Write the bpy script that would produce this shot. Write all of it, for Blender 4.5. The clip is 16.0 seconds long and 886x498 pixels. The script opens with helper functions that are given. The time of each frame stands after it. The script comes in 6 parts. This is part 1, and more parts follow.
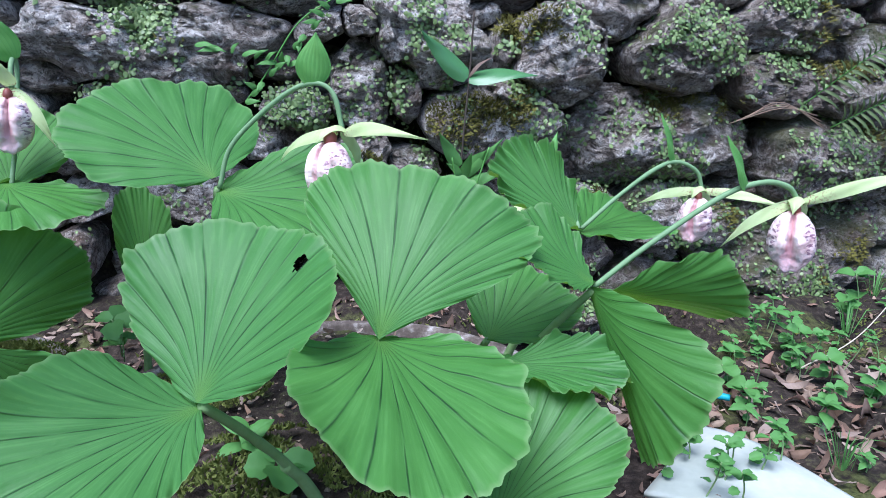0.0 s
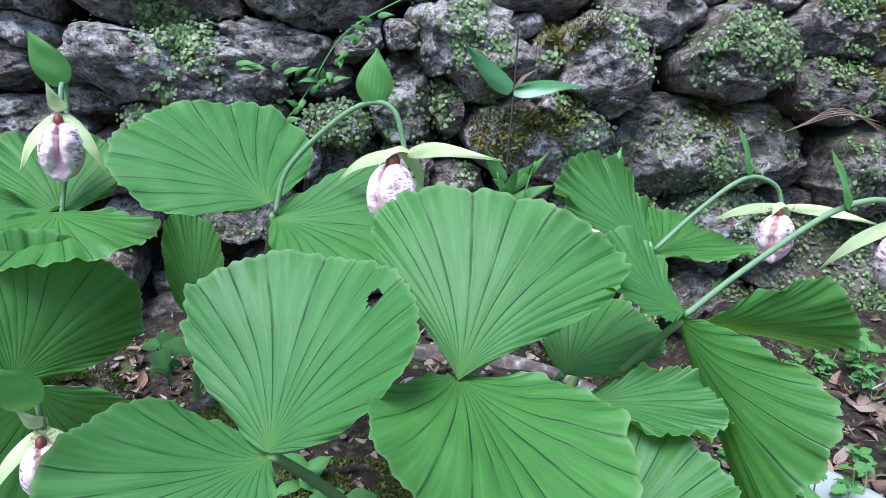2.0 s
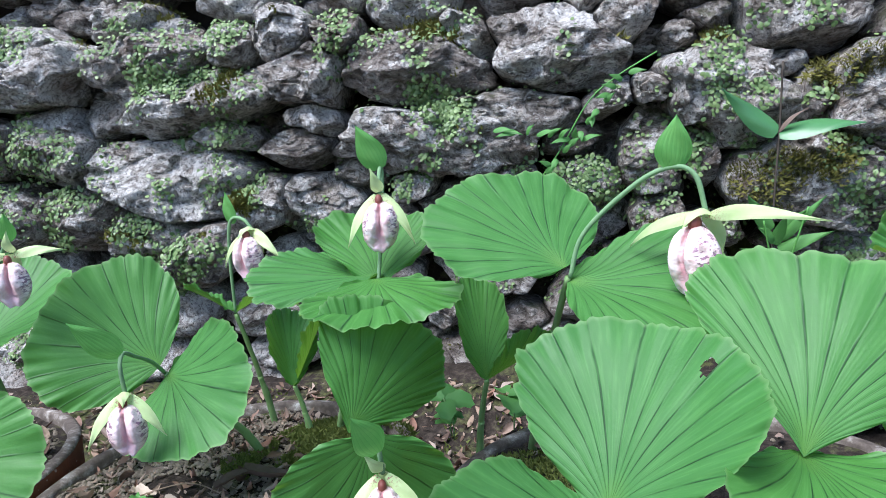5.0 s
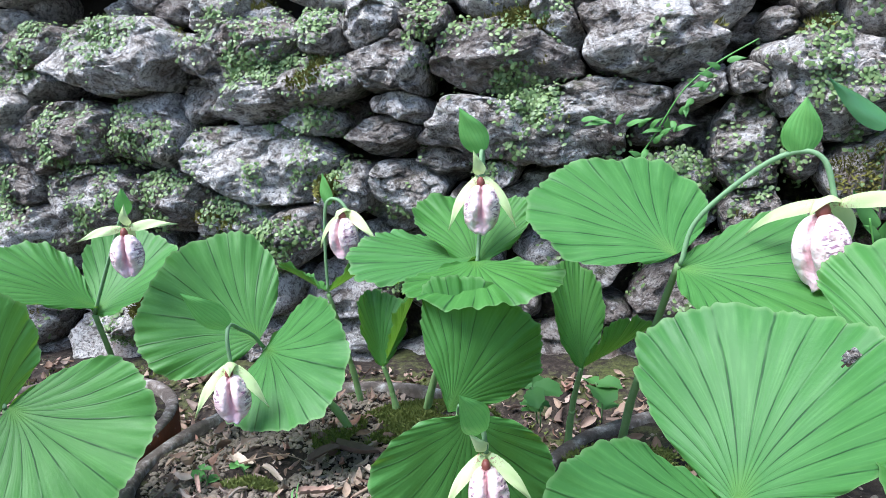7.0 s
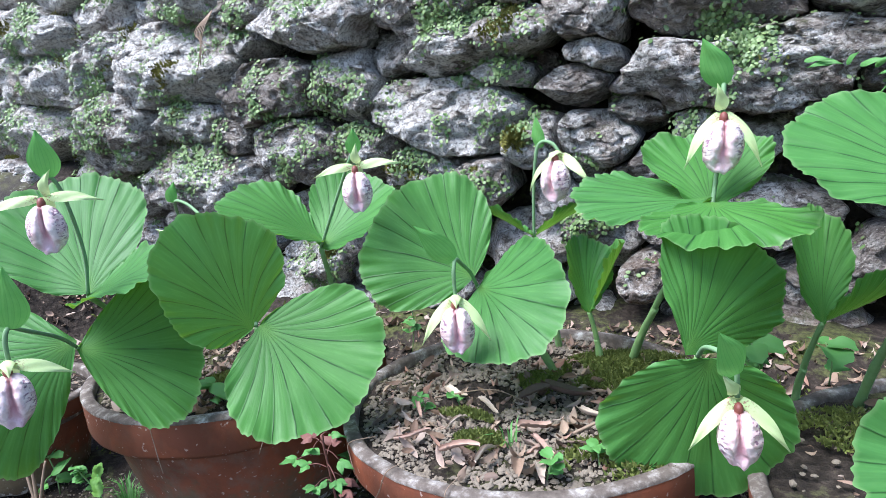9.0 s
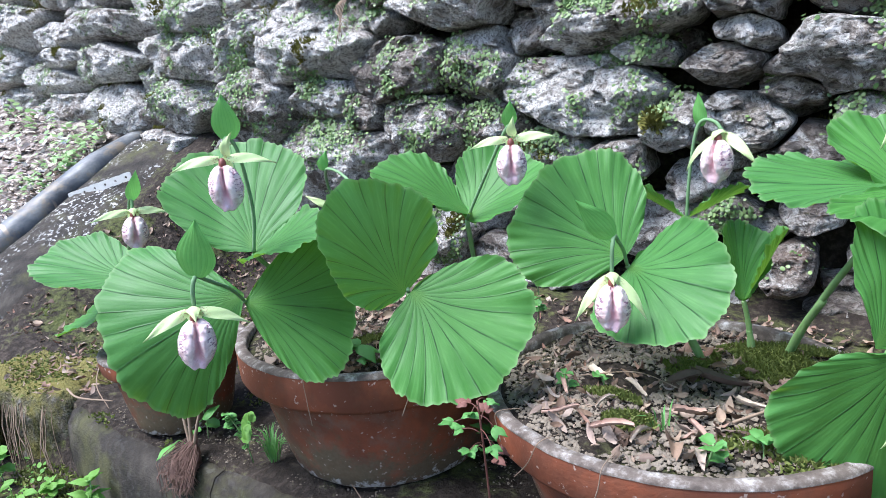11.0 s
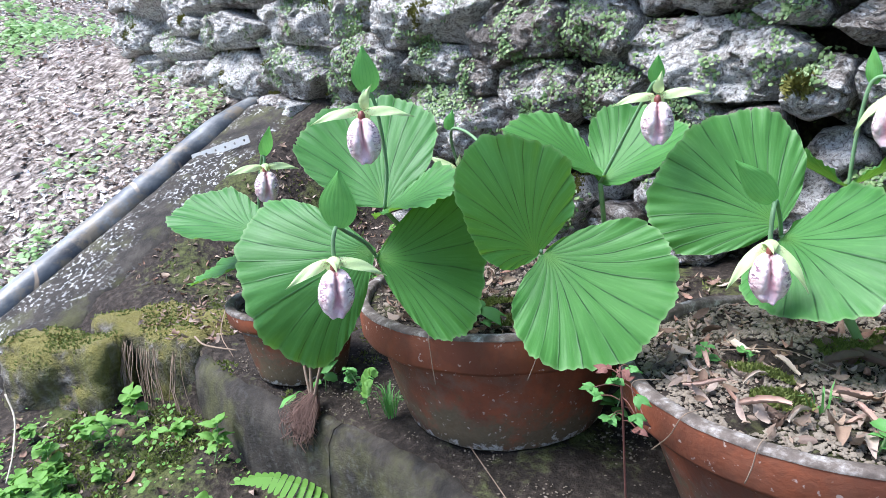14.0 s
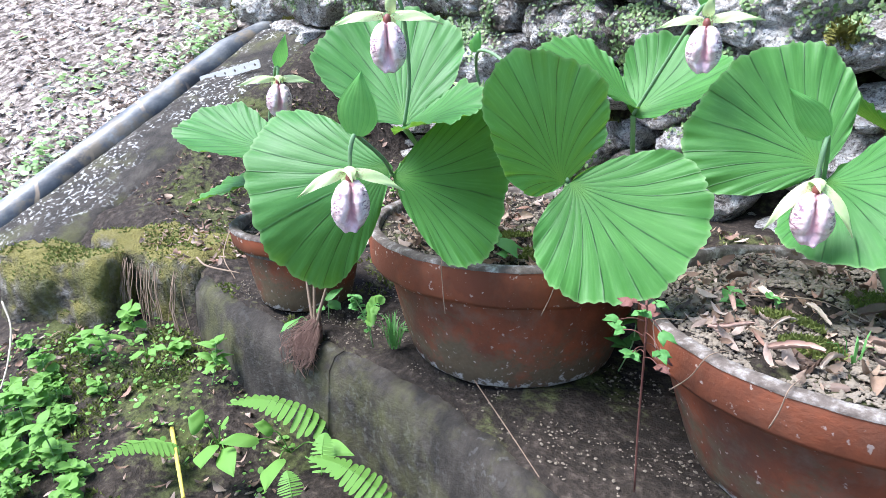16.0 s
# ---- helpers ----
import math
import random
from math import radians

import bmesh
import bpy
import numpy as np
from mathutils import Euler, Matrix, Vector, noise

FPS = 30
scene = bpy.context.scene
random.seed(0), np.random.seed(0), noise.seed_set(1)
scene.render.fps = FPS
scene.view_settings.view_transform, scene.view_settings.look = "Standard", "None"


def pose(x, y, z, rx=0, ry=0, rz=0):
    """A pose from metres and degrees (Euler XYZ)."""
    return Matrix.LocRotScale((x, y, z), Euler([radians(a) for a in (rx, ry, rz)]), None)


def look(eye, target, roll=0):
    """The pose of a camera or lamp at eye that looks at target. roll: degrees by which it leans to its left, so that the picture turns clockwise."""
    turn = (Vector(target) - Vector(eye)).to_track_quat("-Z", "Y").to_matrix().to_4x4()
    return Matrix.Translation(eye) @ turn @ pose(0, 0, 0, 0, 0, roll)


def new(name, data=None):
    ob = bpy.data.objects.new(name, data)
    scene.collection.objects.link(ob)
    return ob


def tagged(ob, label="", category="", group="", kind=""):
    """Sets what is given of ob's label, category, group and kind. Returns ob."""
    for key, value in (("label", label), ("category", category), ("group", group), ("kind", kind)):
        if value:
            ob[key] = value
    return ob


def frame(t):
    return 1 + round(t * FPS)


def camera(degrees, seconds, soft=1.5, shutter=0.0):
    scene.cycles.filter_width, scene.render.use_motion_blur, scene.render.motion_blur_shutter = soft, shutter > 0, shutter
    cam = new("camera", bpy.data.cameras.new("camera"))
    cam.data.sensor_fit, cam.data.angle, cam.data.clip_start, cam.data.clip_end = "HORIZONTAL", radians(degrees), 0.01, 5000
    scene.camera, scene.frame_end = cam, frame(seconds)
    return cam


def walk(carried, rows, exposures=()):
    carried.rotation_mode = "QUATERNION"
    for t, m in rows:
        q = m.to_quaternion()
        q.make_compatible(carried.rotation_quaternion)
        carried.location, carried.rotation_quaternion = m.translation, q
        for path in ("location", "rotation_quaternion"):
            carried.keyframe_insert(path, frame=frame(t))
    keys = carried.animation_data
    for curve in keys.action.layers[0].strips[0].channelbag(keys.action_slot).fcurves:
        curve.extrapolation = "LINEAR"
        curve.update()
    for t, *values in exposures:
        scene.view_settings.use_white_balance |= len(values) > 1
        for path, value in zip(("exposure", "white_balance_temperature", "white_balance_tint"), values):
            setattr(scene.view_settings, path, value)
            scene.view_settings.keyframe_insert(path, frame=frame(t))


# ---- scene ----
cam = camera(67.9, 16.0, soft=0.4)
METRES, EYE, TILT, LEAN, TURN = 0.5, 0.55, -16.0, -1.0, -11.0
ROWS = [
    (0.0, 0.0, 0.0, 0.0, 0.0, 0.0, -0.0),
    (0.5, 0.0143, 0.0016, 0.0079, -0.34, 0.21, -0.14),
    (1.0, -0.0163, 0.0169, 0.0134, -1.68, 0.55, -0.27),
    (1.5, -0.0685, 0.0528, 0.0187, 0.82, 0.77, -0.31),
    (2.0, -0.0767, 0.0731, 0.0285, 2.23, 0.95, 0.7),
    (2.5, -0.0878, 0.0545, 0.0484, 5.12, 1.52, 1.92),
    (3.0, -0.123, 0.026, 0.069, 10.17, 2.75, 2.18),
    (3.5, -0.1655, 0.0132, 0.0714, 16.61, 3.68, 1.58),
    (4.0, -0.1946, 0.0018, 0.0629, 19.42, 4.36, 1.2),
    (6.5, -0.257, -0.0062, 0.054, 22.59, 5.58, -0.54),
    (7.0, -0.2969, -0.0296, 0.0334, 25.66, 4.8, -1.36),
    (7.5, -0.3303, -0.0557, 0.0152, 29.88, 3.51, -2.1),
    (8.0, -0.3781, -0.0814, -0.0129, 32.46, 2.49, -2.63),
    (8.5, -0.4243, -0.1009, -0.0255, 35.47, 1.66, -3.28),
    (9.0, -0.4517, -0.1153, -0.0328, 37.96, 1.19, -3.8),
    (9.5, -0.4711, -0.1304, -0.0446, 40.09, 0.74, -4.37),
    (10.0, -0.4937, -0.1527, -0.0533, 42.21, 0.19, -5.31),
    (12.5, -0.6156, -0.2521, -0.1012, 51.8, -2.76, -7.87),
    (13.0, -0.6214, -0.2497, -0.1028, 53.31, -3.46, -7.94),
    (13.5, -0.6322, -0.254, -0.1065, 54.16, -3.84, -8.06),
    (14.0, -0.6459, -0.2562, -0.1275, 54.24, -4.16, -8.7),
    (14.5, -0.6535, -0.2426, -0.1486, 54.86, -5.28, -9.23),
    (15.0, -0.664, -0.2319, -0.1713, 55.81, -6.52, -9.67),
    (15.5, -0.6938, -0.225, -0.1998, 55.04, -7.93, -11.23),
    (16.0, -0.7185, -0.2328, -0.2098, 54.82, -8.42, -12.5),
]
walk(cam, [(t, pose(0, 0, EYE, TILT, LEAN, TURN) @ pose(METRES * x, METRES * y, METRES * z, 90 + pitch, roll, yaw)) for t, x, y, z, yaw, pitch, roll in ROWS], exposures=[(0.0, 0.7, 5500, 19), (2.5, 0.7, 5550, 18), (4.0, 0.78, 5800, 15), (6.5, 1.0, 5850, 14), (8.0, 1.15, 5850, 14), (14.0, 1.2, 5900, 14), (16.0, 1.47, 5900, 14)])

# ---- light ----
world = bpy.data.worlds.new("sky")
scene.world = world
world.use_nodes = True
sky = world.node_tree.nodes.new("ShaderNodeTexSky")
sky.sky_type = "NISHITA"
sky.sun_disc = False
sky.sun_elevation = radians(62)
sky.sun_rotation = radians(-143)
background = world.node_tree.nodes["Background"]
background.inputs["Strength"].default_value = 0.15
world.node_tree.links.new(sky.outputs["Color"], background.inputs["Color"])
sun_data = bpy.data.lights.new("sun", "SUN")
sun_data.energy = 4.2
sun_data.angle = radians(36)
sun_data.color = (1.0, 0.985, 0.97)
sun = new("sun", sun_data)
sun.matrix_world = look((-1.4, -1.8, 4.3), (0, 0, 0))


# ---- materials ----
class Nodes:
    """A small builder for node materials."""

    def __init__(self, name):
        self.mat = bpy.data.materials.new(name)
        self.mat.use_nodes = True
        self.tree = self.mat.node_tree
        self.bsdf = self.tree.nodes["Principled BSDF"]
        self.out = self.tree.nodes["Material Output"]

    def add(self, kind, **values):
        n = self.tree.nodes.new(kind)
        for key, value in values.items():
            n.inputs[key.replace("_", " ")].default_value = value
        return n

    def link(self, a, b):
        self.tree.links.new(a, b)

    def coords(self, kind="Object"):
        return self.add("ShaderNodeTexCoord").outputs[kind]

    def noise(self, scale, detail=4.0, rough=0.55, vec=None, kind="Object", stretch=None):
        n = self.add("ShaderNodeTexNoise", Scale=scale, Detail=detail, Roughness=rough)
        v = vec if vec is not None else self.coords(kind)
        if stretch:
            m = self.add("ShaderNodeMapping")
            m.inputs["Scale"].default_value = stretch
            self.link(v, m.inputs["Vector"])
            v = m.outputs["Vector"]
        self.link(v, n.inputs["Vector"])
        return n.outputs["Fac"]

    def ramp(self, fac, *stops):
        r = self.add("ShaderNodeValToRGB")
        e = r.color_ramp.elements
        while len(e) < len(stops):
            e.new(0.5)
        for el, (pos, col) in zip(e, stops):
            el.position = pos
            el.color = (*col, 1.0) if len(col) == 3 else col
        self.link(fac, r.inputs["Fac"])
        return r.outputs["Color"]

    def mix(self, fac, a, b, mode="MIX"):
        m = self.tree.nodes.new("ShaderNodeMix")
        m.data_type = "RGBA"
        m.blend_type = mode
        for socket, value in ((m.inputs[0], fac), (m.inputs[6], a), (m.inputs[7], b)):
            if isinstance(value, bpy.types.NodeSocket):
                self.link(value, socket)
            elif isinstance(value, (int, float)):
                socket.default_value = value
            else:
                socket.default_value = (*value, 1.0)
        return m.outputs[2]

    def math(self, op, a, b=0.0):
        m = self.tree.nodes.new("ShaderNodeMath")
        m.operation = op
        for socket, value in ((m.inputs[0], a), (m.inputs[1], b)):
            if isinstance(value, (int, float)):
                socket.default_value = value
            else:
                self.link(value, socket)
        return m.outputs[0]

    def bump(self, height, strength=0.4, distance=0.01):
        b = self.add("ShaderNodeBump", Strength=strength, Distance=distance)
        self.link(height, b.inputs["Height"])
        self.link(b.outputs["Normal"], self.bsdf.inputs["Normal"])
        return b.outputs["Normal"]

    def base(self, colour):
        if isinstance(colour, bpy.types.NodeSocket):
            self.link(colour, self.bsdf.inputs["Base Color"])
        else:
            self.bsdf.inputs["Base Color"].default_value = (*colour, 1.0)

    def rough(self, value, specular=0.5):
        self.bsdf.inputs["Specular IOR Level"].default_value = specular
        if isinstance(value, bpy.types.NodeSocket):
            self.link(value, self.bsdf.inputs["Roughness"])
        else:
            self.bsdf.inputs["Roughness"].default_value = value

    def translucent(self, colour, amount):
        t = self.add("ShaderNodeBsdfTranslucent")
        if isinstance(colour, bpy.types.NodeSocket):
            self.link(colour, t.inputs["Color"])
        else:
            t.inputs["Color"].default_value = (*colour, 1.0)
        m = self.add("ShaderNodeMixShader")
        m.inputs[0].default_value = amount
        self.link(self.bsdf.outputs[0], m.inputs[1])
        self.link(t.outputs[0], m.inputs[2])
        self.link(m.outputs[0], self.out.inputs["Surface"])

    def random(self):
        return self.add("ShaderNodeObjectInfo").outputs["Random"]

    def island(self):
        return self.add("ShaderNodeNewGeometry").outputs["Random Per Island"]


def orchid_leaf_material():
    n = Nodes("orchid_leaf")
    uv = n.coords("UV")
    split = n.add("ShaderNodeSeparateXYZ")
    n.link(uv, split.inputs[0])
    across, along = split.outputs[0], split.outputs[1]
    blotch = n.noise(12, 4, 0.6)
    fine = n.noise(240, 3)
    base = n.mix(blotch, (0.036, 0.145, 0.02), (0.09, 0.275, 0.05))
    base = n.mix(n.math("MULTIPLY", n.random(), 0.5), base, (0.045, 0.16, 0.05))
    base = n.mix(n.math("MULTIPLY", fine, 0.22), base, (0.1, 0.26, 0.075))
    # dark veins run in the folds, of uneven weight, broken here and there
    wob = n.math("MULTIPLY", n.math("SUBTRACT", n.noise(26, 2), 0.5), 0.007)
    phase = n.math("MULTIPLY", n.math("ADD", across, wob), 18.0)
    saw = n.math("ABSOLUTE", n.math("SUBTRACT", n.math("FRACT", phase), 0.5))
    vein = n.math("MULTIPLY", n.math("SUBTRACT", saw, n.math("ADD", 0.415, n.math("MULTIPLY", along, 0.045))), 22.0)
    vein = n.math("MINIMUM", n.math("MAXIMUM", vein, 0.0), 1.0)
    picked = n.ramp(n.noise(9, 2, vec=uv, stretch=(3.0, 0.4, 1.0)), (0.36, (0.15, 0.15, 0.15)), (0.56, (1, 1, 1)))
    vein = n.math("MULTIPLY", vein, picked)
    # pleat shading put into the colour: each back paler than its flanks
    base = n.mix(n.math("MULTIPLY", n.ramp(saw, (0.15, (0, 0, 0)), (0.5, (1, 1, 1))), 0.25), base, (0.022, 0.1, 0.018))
    small = n.math("ABSOLUTE", n.math("SUBTRACT", n.math("FRACT", n.math("MULTIPLY", phase, 5.0)), 0.5))
    base = n.mix(n.math("MULTIPLY", small, 0.14), base, (0.03, 0.12, 0.026))
    pale = n.ramp(n.noise(60, 3, vec=uv, stretch=(2.4, 0.06, 1.0)), (0.48, (0, 0, 0)), (0.72, (1, 1, 1)))
    base = n.mix(n.math("MULTIPLY", pale, 0.28), base, (0.16, 0.4, 0.1))
    throat = n.ramp(along, (0.0, (1, 1, 1)), (0.2, (0, 0, 0)))
    base = n.mix(n.math("MULTIPLY", throat, 0.5), base, (0.16, 0.33, 0.06))
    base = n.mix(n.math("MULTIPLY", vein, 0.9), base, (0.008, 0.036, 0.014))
    margin = n.ramp(along, (0.972, (0, 0, 0)), (1.0, (0.5, 0.5, 0.5)))
    base = n.mix(margin, base, (0.22, 0.36, 0.14))
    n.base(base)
    n.rough(n.ramp(blotch, (0.3, (0.44, 0.44, 0.44)), (0.7, (0.58, 0.58, 0.58))), 0.3)
    height = n.math("ADD", n.math("MULTIPLY", vein, -1.0), n.math("ADD", n.math("MULTIPLY", small, -0.2), n.math("MULTIPLY", fine, 0.5)))
    n.bump(height, 0.45, 0.0013)
    n.translucent(n.mix(0.5, base, (0.3, 0.56, 0.02)), 0.32)
    return n.mat


def small_leaf_material(name, a, b, rough=0.5, through_light=0.25):
    n = Nodes(name)
    colour = n.mix(n.island(), a, b)
    colour = n.mix(n.math("MULTIPLY", n.noise(90, 3), 0.5), colour, tuple(0.6 * v for v in b))
    n.base(colour)
    n.rough(rough, 0.4)
    n.bump(n.noise(300, 2), 0.2, 0.001)
    n.translucent(colour, through_light)
    return n.mat


def lip_material():
    n = Nodes("orchid_lip")
    p = n.coords("Object")
    split = n.add("ShaderNodeSeparateXYZ")
    n.link(n.coords("UV"), split.inputs[0])
    outward, down = split.outputs[0], split.outputs[1]
    veil = n.noise(80, 4, 0.6, vec=p)
    base = n.mix(n.ramp(veil, (0.35, (0, 0, 0)), (0.65, (1, 1, 1))), (0.84, 0.71, 0.68), (0.62, 0.44, 0.42))
    # brownish net of veins towards the back and the bottom
    ribs = n.math("ABSOLUTE", n.math("SUBTRACT", n.math("FRACT", n.math("ADD", n.math("MULTIPLY", down, 9.0), n.math("MULTIPLY", n.noise(55, 3, vec=p), 3.0))), 0.5))
    low = n.ramp(n.math("ADD", n.math("MULTIPLY", down, 0.6), n.math("MULTIPLY", outward, 0.35)), (0.4, (0, 0, 0)), (0.75, (1, 1, 1)))
    base = n.mix(n.math("MULTIPLY", n.ramp(ribs, (0.0, (1, 1, 1)), (0.2, (0, 0, 0))), n.math("MULTIPLY", low, 0.6)), base, (0.34, 0.17, 0.16))
    # purple dashes on the shoulders and flanks
    dash = n.ramp(n.noise(330, 2, 0.5, vec=p, stretch=(0.5, 0.5, 1.25)), (0.54, (0, 0, 0)), (0.59, (1, 1, 1)))
    mask = n.math("MULTIPLY", n.ramp(outward, (0.55, (0, 0, 0)), (0.85, (1, 1, 1))), n.ramp(down, (0.08, (0.5, 0.5, 0.5)), (0.25, (1, 1, 1)), (0.6, (0.9, 0.9, 0.9)), (0.8, (0.1, 0.1, 0.1))))
    base = n.mix(n.math("MULTIPLY", n.math("MULTIPLY", dash, mask), 0.8), base, (0.13, 0.03, 0.1))
    # pink of the seam, deepened to stand in for shade down the groove
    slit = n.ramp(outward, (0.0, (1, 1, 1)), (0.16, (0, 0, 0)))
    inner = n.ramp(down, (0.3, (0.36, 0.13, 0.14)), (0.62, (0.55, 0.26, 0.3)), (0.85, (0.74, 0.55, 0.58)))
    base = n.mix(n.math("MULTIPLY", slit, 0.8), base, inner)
    # the pouch is closed on top; the mouth's dark red-brown inside is painted on
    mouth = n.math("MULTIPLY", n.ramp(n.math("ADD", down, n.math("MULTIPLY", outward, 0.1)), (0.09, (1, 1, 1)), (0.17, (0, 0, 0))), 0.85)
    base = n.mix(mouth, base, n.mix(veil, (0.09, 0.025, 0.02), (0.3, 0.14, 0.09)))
    n.base(base)
    n.rough(0.5, 0.4)
    n.bsdf.inputs["Subsurface Weight"].default_value = 0.12
    n.bsdf.inputs["Subsurface Radius"].default_value = (0.006, 0.003, 0.003)
    n.bump(n.math("ADD", n.noise(150, 3, vec=p), n.math("MULTIPLY", ribs, 0.8)), 0.6, 0.002)
    return n.mat


def sepal_material():
    n = Nodes("orchid_sepal")
    uv = n.coords("UV")
    base = n.mix(n.noise(70, 3), (0.42, 0.58, 0.2), (0.6, 0.72, 0.36))
    lines = n.noise(16, 2, vec=uv, stretch=(2.5, 0.15, 1.0))
    base = n.mix(n.math("MULTIPLY", lines, 0.4), base, (0.62, 0.7, 0.42))
    split = n.add("ShaderNodeSeparateXYZ")
    n.link(uv, split.inputs[0])
    near = n.ramp(split.outputs[1], (0.0, (1, 1, 1)), (0.28, (0, 0, 0)))
    dots = n.ramp(n.noise(500, 1), (0.56, (0, 0, 0)), (0.62, (1, 1, 1)))
    base = n.mix(n.math("MULTIPLY", near, dots), base, (0.3, 0.12, 0.1))
    n.base(base)
    n.rough(0.5, 0.35)
    n.bump(lines, 0.3, 0.001)
    n.translucent(base, 0.3)
    return n.mat


def plain_material(name, a, b, scale=60.0, rough=0.6, bump=0.3, depth=0.002, specular=0.4, stretch=None):
    n = Nodes(name)
    f = n.noise(scale, 4, stretch=stretch)
    base = n.mix(f, a, b)
    base = n.mix(n.math("MULTIPLY", n.noise(scale * 7, 2), 0.3), base, tuple(0.6 * v for v in a))
    n.base(base)
    n.rough(rough, specular)
    n.bump(f, bump, depth)
    return n.mat


def stone_material():
    n = Nodes("wall_stone")
    p = n.add("ShaderNodeNewGeometry").outputs["Position"]
    warp = n.add("ShaderNodeVectorMath")
    warp.operation = "ADD"
    shove = n.add("ShaderNodeTexNoise", Scale=14.0, Detail=3.0)
    n.link(p, shove.inputs["Vector"])
    scaled = n.add("ShaderNodeVectorMath")
    scaled.operation = "SCALE"
    scaled.inputs["Scale"].default_value = 0.08
    n.link(shove.outputs["Color"], scaled.inputs[0])
    n.link(p, warp.inputs[0])
    n.link(scaled.outputs[0], warp.inputs[1])
    w = warp.outputs[0]
    grain = n.noise(42, 6, 0.68, vec=w, stretch=(0.8, 1.0, 1.6))
    speck = n.noise(170, 4, 0.7, vec=p)
    patch = n.noise(8, 5, 0.65, vec=w)
    # weathered schist: brown-grey, with paler bloom and dark hollows
    base = n.ramp(grain, (0.34, (0.045, 0.037, 0.029)), (0.43, (0.175, 0.148, 0.121)), (0.51, (0.37, 0.325, 0.275)), (0.6, (0.64, 0.59, 0.52)))
    base = n.mix(n.ramp(patch, (0.36, (0.5, 0.5, 0.5)), (0.48, (0, 0, 0))), base, (0.12, 0.094, 0.077))
    base = n.mix(n.ramp(n.random(), (0.0, (0.5, 0.5, 0.5)), (0.45, (0, 0, 0))), base, (0.13, 0.1, 0.082))
    # each stone has its own pale lichen share, raised westward to imitate brighter light
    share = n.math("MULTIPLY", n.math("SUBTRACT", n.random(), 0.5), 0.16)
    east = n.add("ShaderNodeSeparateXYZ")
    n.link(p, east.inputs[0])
    lit_west = n.math("MULTIPLY", n.math("ADD", east.outputs[0], 0.55), -0.045)
    crust = n.math("ADD", n.math("ADD", n.noise(13, 7, 0.72, vec=w), share), lit_west)
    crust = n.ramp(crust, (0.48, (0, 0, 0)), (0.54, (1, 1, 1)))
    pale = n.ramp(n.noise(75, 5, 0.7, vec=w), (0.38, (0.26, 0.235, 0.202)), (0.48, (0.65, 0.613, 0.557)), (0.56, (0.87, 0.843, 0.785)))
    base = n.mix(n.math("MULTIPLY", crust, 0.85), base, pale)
    fleck = n.add("ShaderNodeTexVoronoi", Scale=95.0)
    n.link(w, fleck.inputs["Vector"])
    dots = n.ramp(fleck.outputs["Distance"], (0.16, (1, 1, 1)), (0.24, (0, 0, 0)))
    base = n.mix(n.math("MULTIPLY", dots, n.ramp(n.noise(18, 4, 0.6, vec=p), (0.46, (0, 0, 0)), (0.58, (0.85, 0.85, 0.85)))), base, (0.71, 0.69, 0.63))
    rust = n.ramp(n.noise(7, 4, 0.6, vec=p), (0.55, (0, 0, 0)), (0.7, (1, 1, 1)))
    base = n.mix(n.math("MULTIPLY", rust, 0.5), base, (0.19, 0.105, 0.062))
    base = n.mix(n.ramp(speck, (0.34, (0.9, 0.9, 0.9)), (0.46, (0, 0, 0))), base, (0.03, 0.026, 0.023))
    # a film of moss where water lies, thickened eastward to darken the shaded end
    up = n.add("ShaderNodeSeparateXYZ")
    n.link(n.add("ShaderNodeNewGeometry").outputs["Normal"], up.inputs[0])
    wet_and_shade = n.math("ADD", n.math("MULTIPLY", up.outputs[2], 0.12), n.math("MULTIPLY", east.outputs[0], 0.075))
    top = n.ramp(n.math("ADD", wet_and_shade, n.noise(9, 6, 0.7, vec=p)), (0.61, (0, 0, 0)), (0.73, (1, 1, 1)))
    moss = n.mix(speck, (0.03, 0.04, 0.01), (0.115, 0.125, 0.04))
    base = n.mix(n.math("MULTIPLY", top, 0.8), base, moss)
    n.base(base)
    n.rough(n.ramp(grain, (0.3, (0.9, 0.9, 0.9)), (0.7, (0.55, 0.55, 0.55))), 0.45)
    height = n.math("ADD", n.math("ADD", grain, n.math("MULTIPLY", speck, 0.45)), n.math("MULTIPLY", crust, 0.08))
    n.bump(height, 1.0, 0.03)
    return n.mat


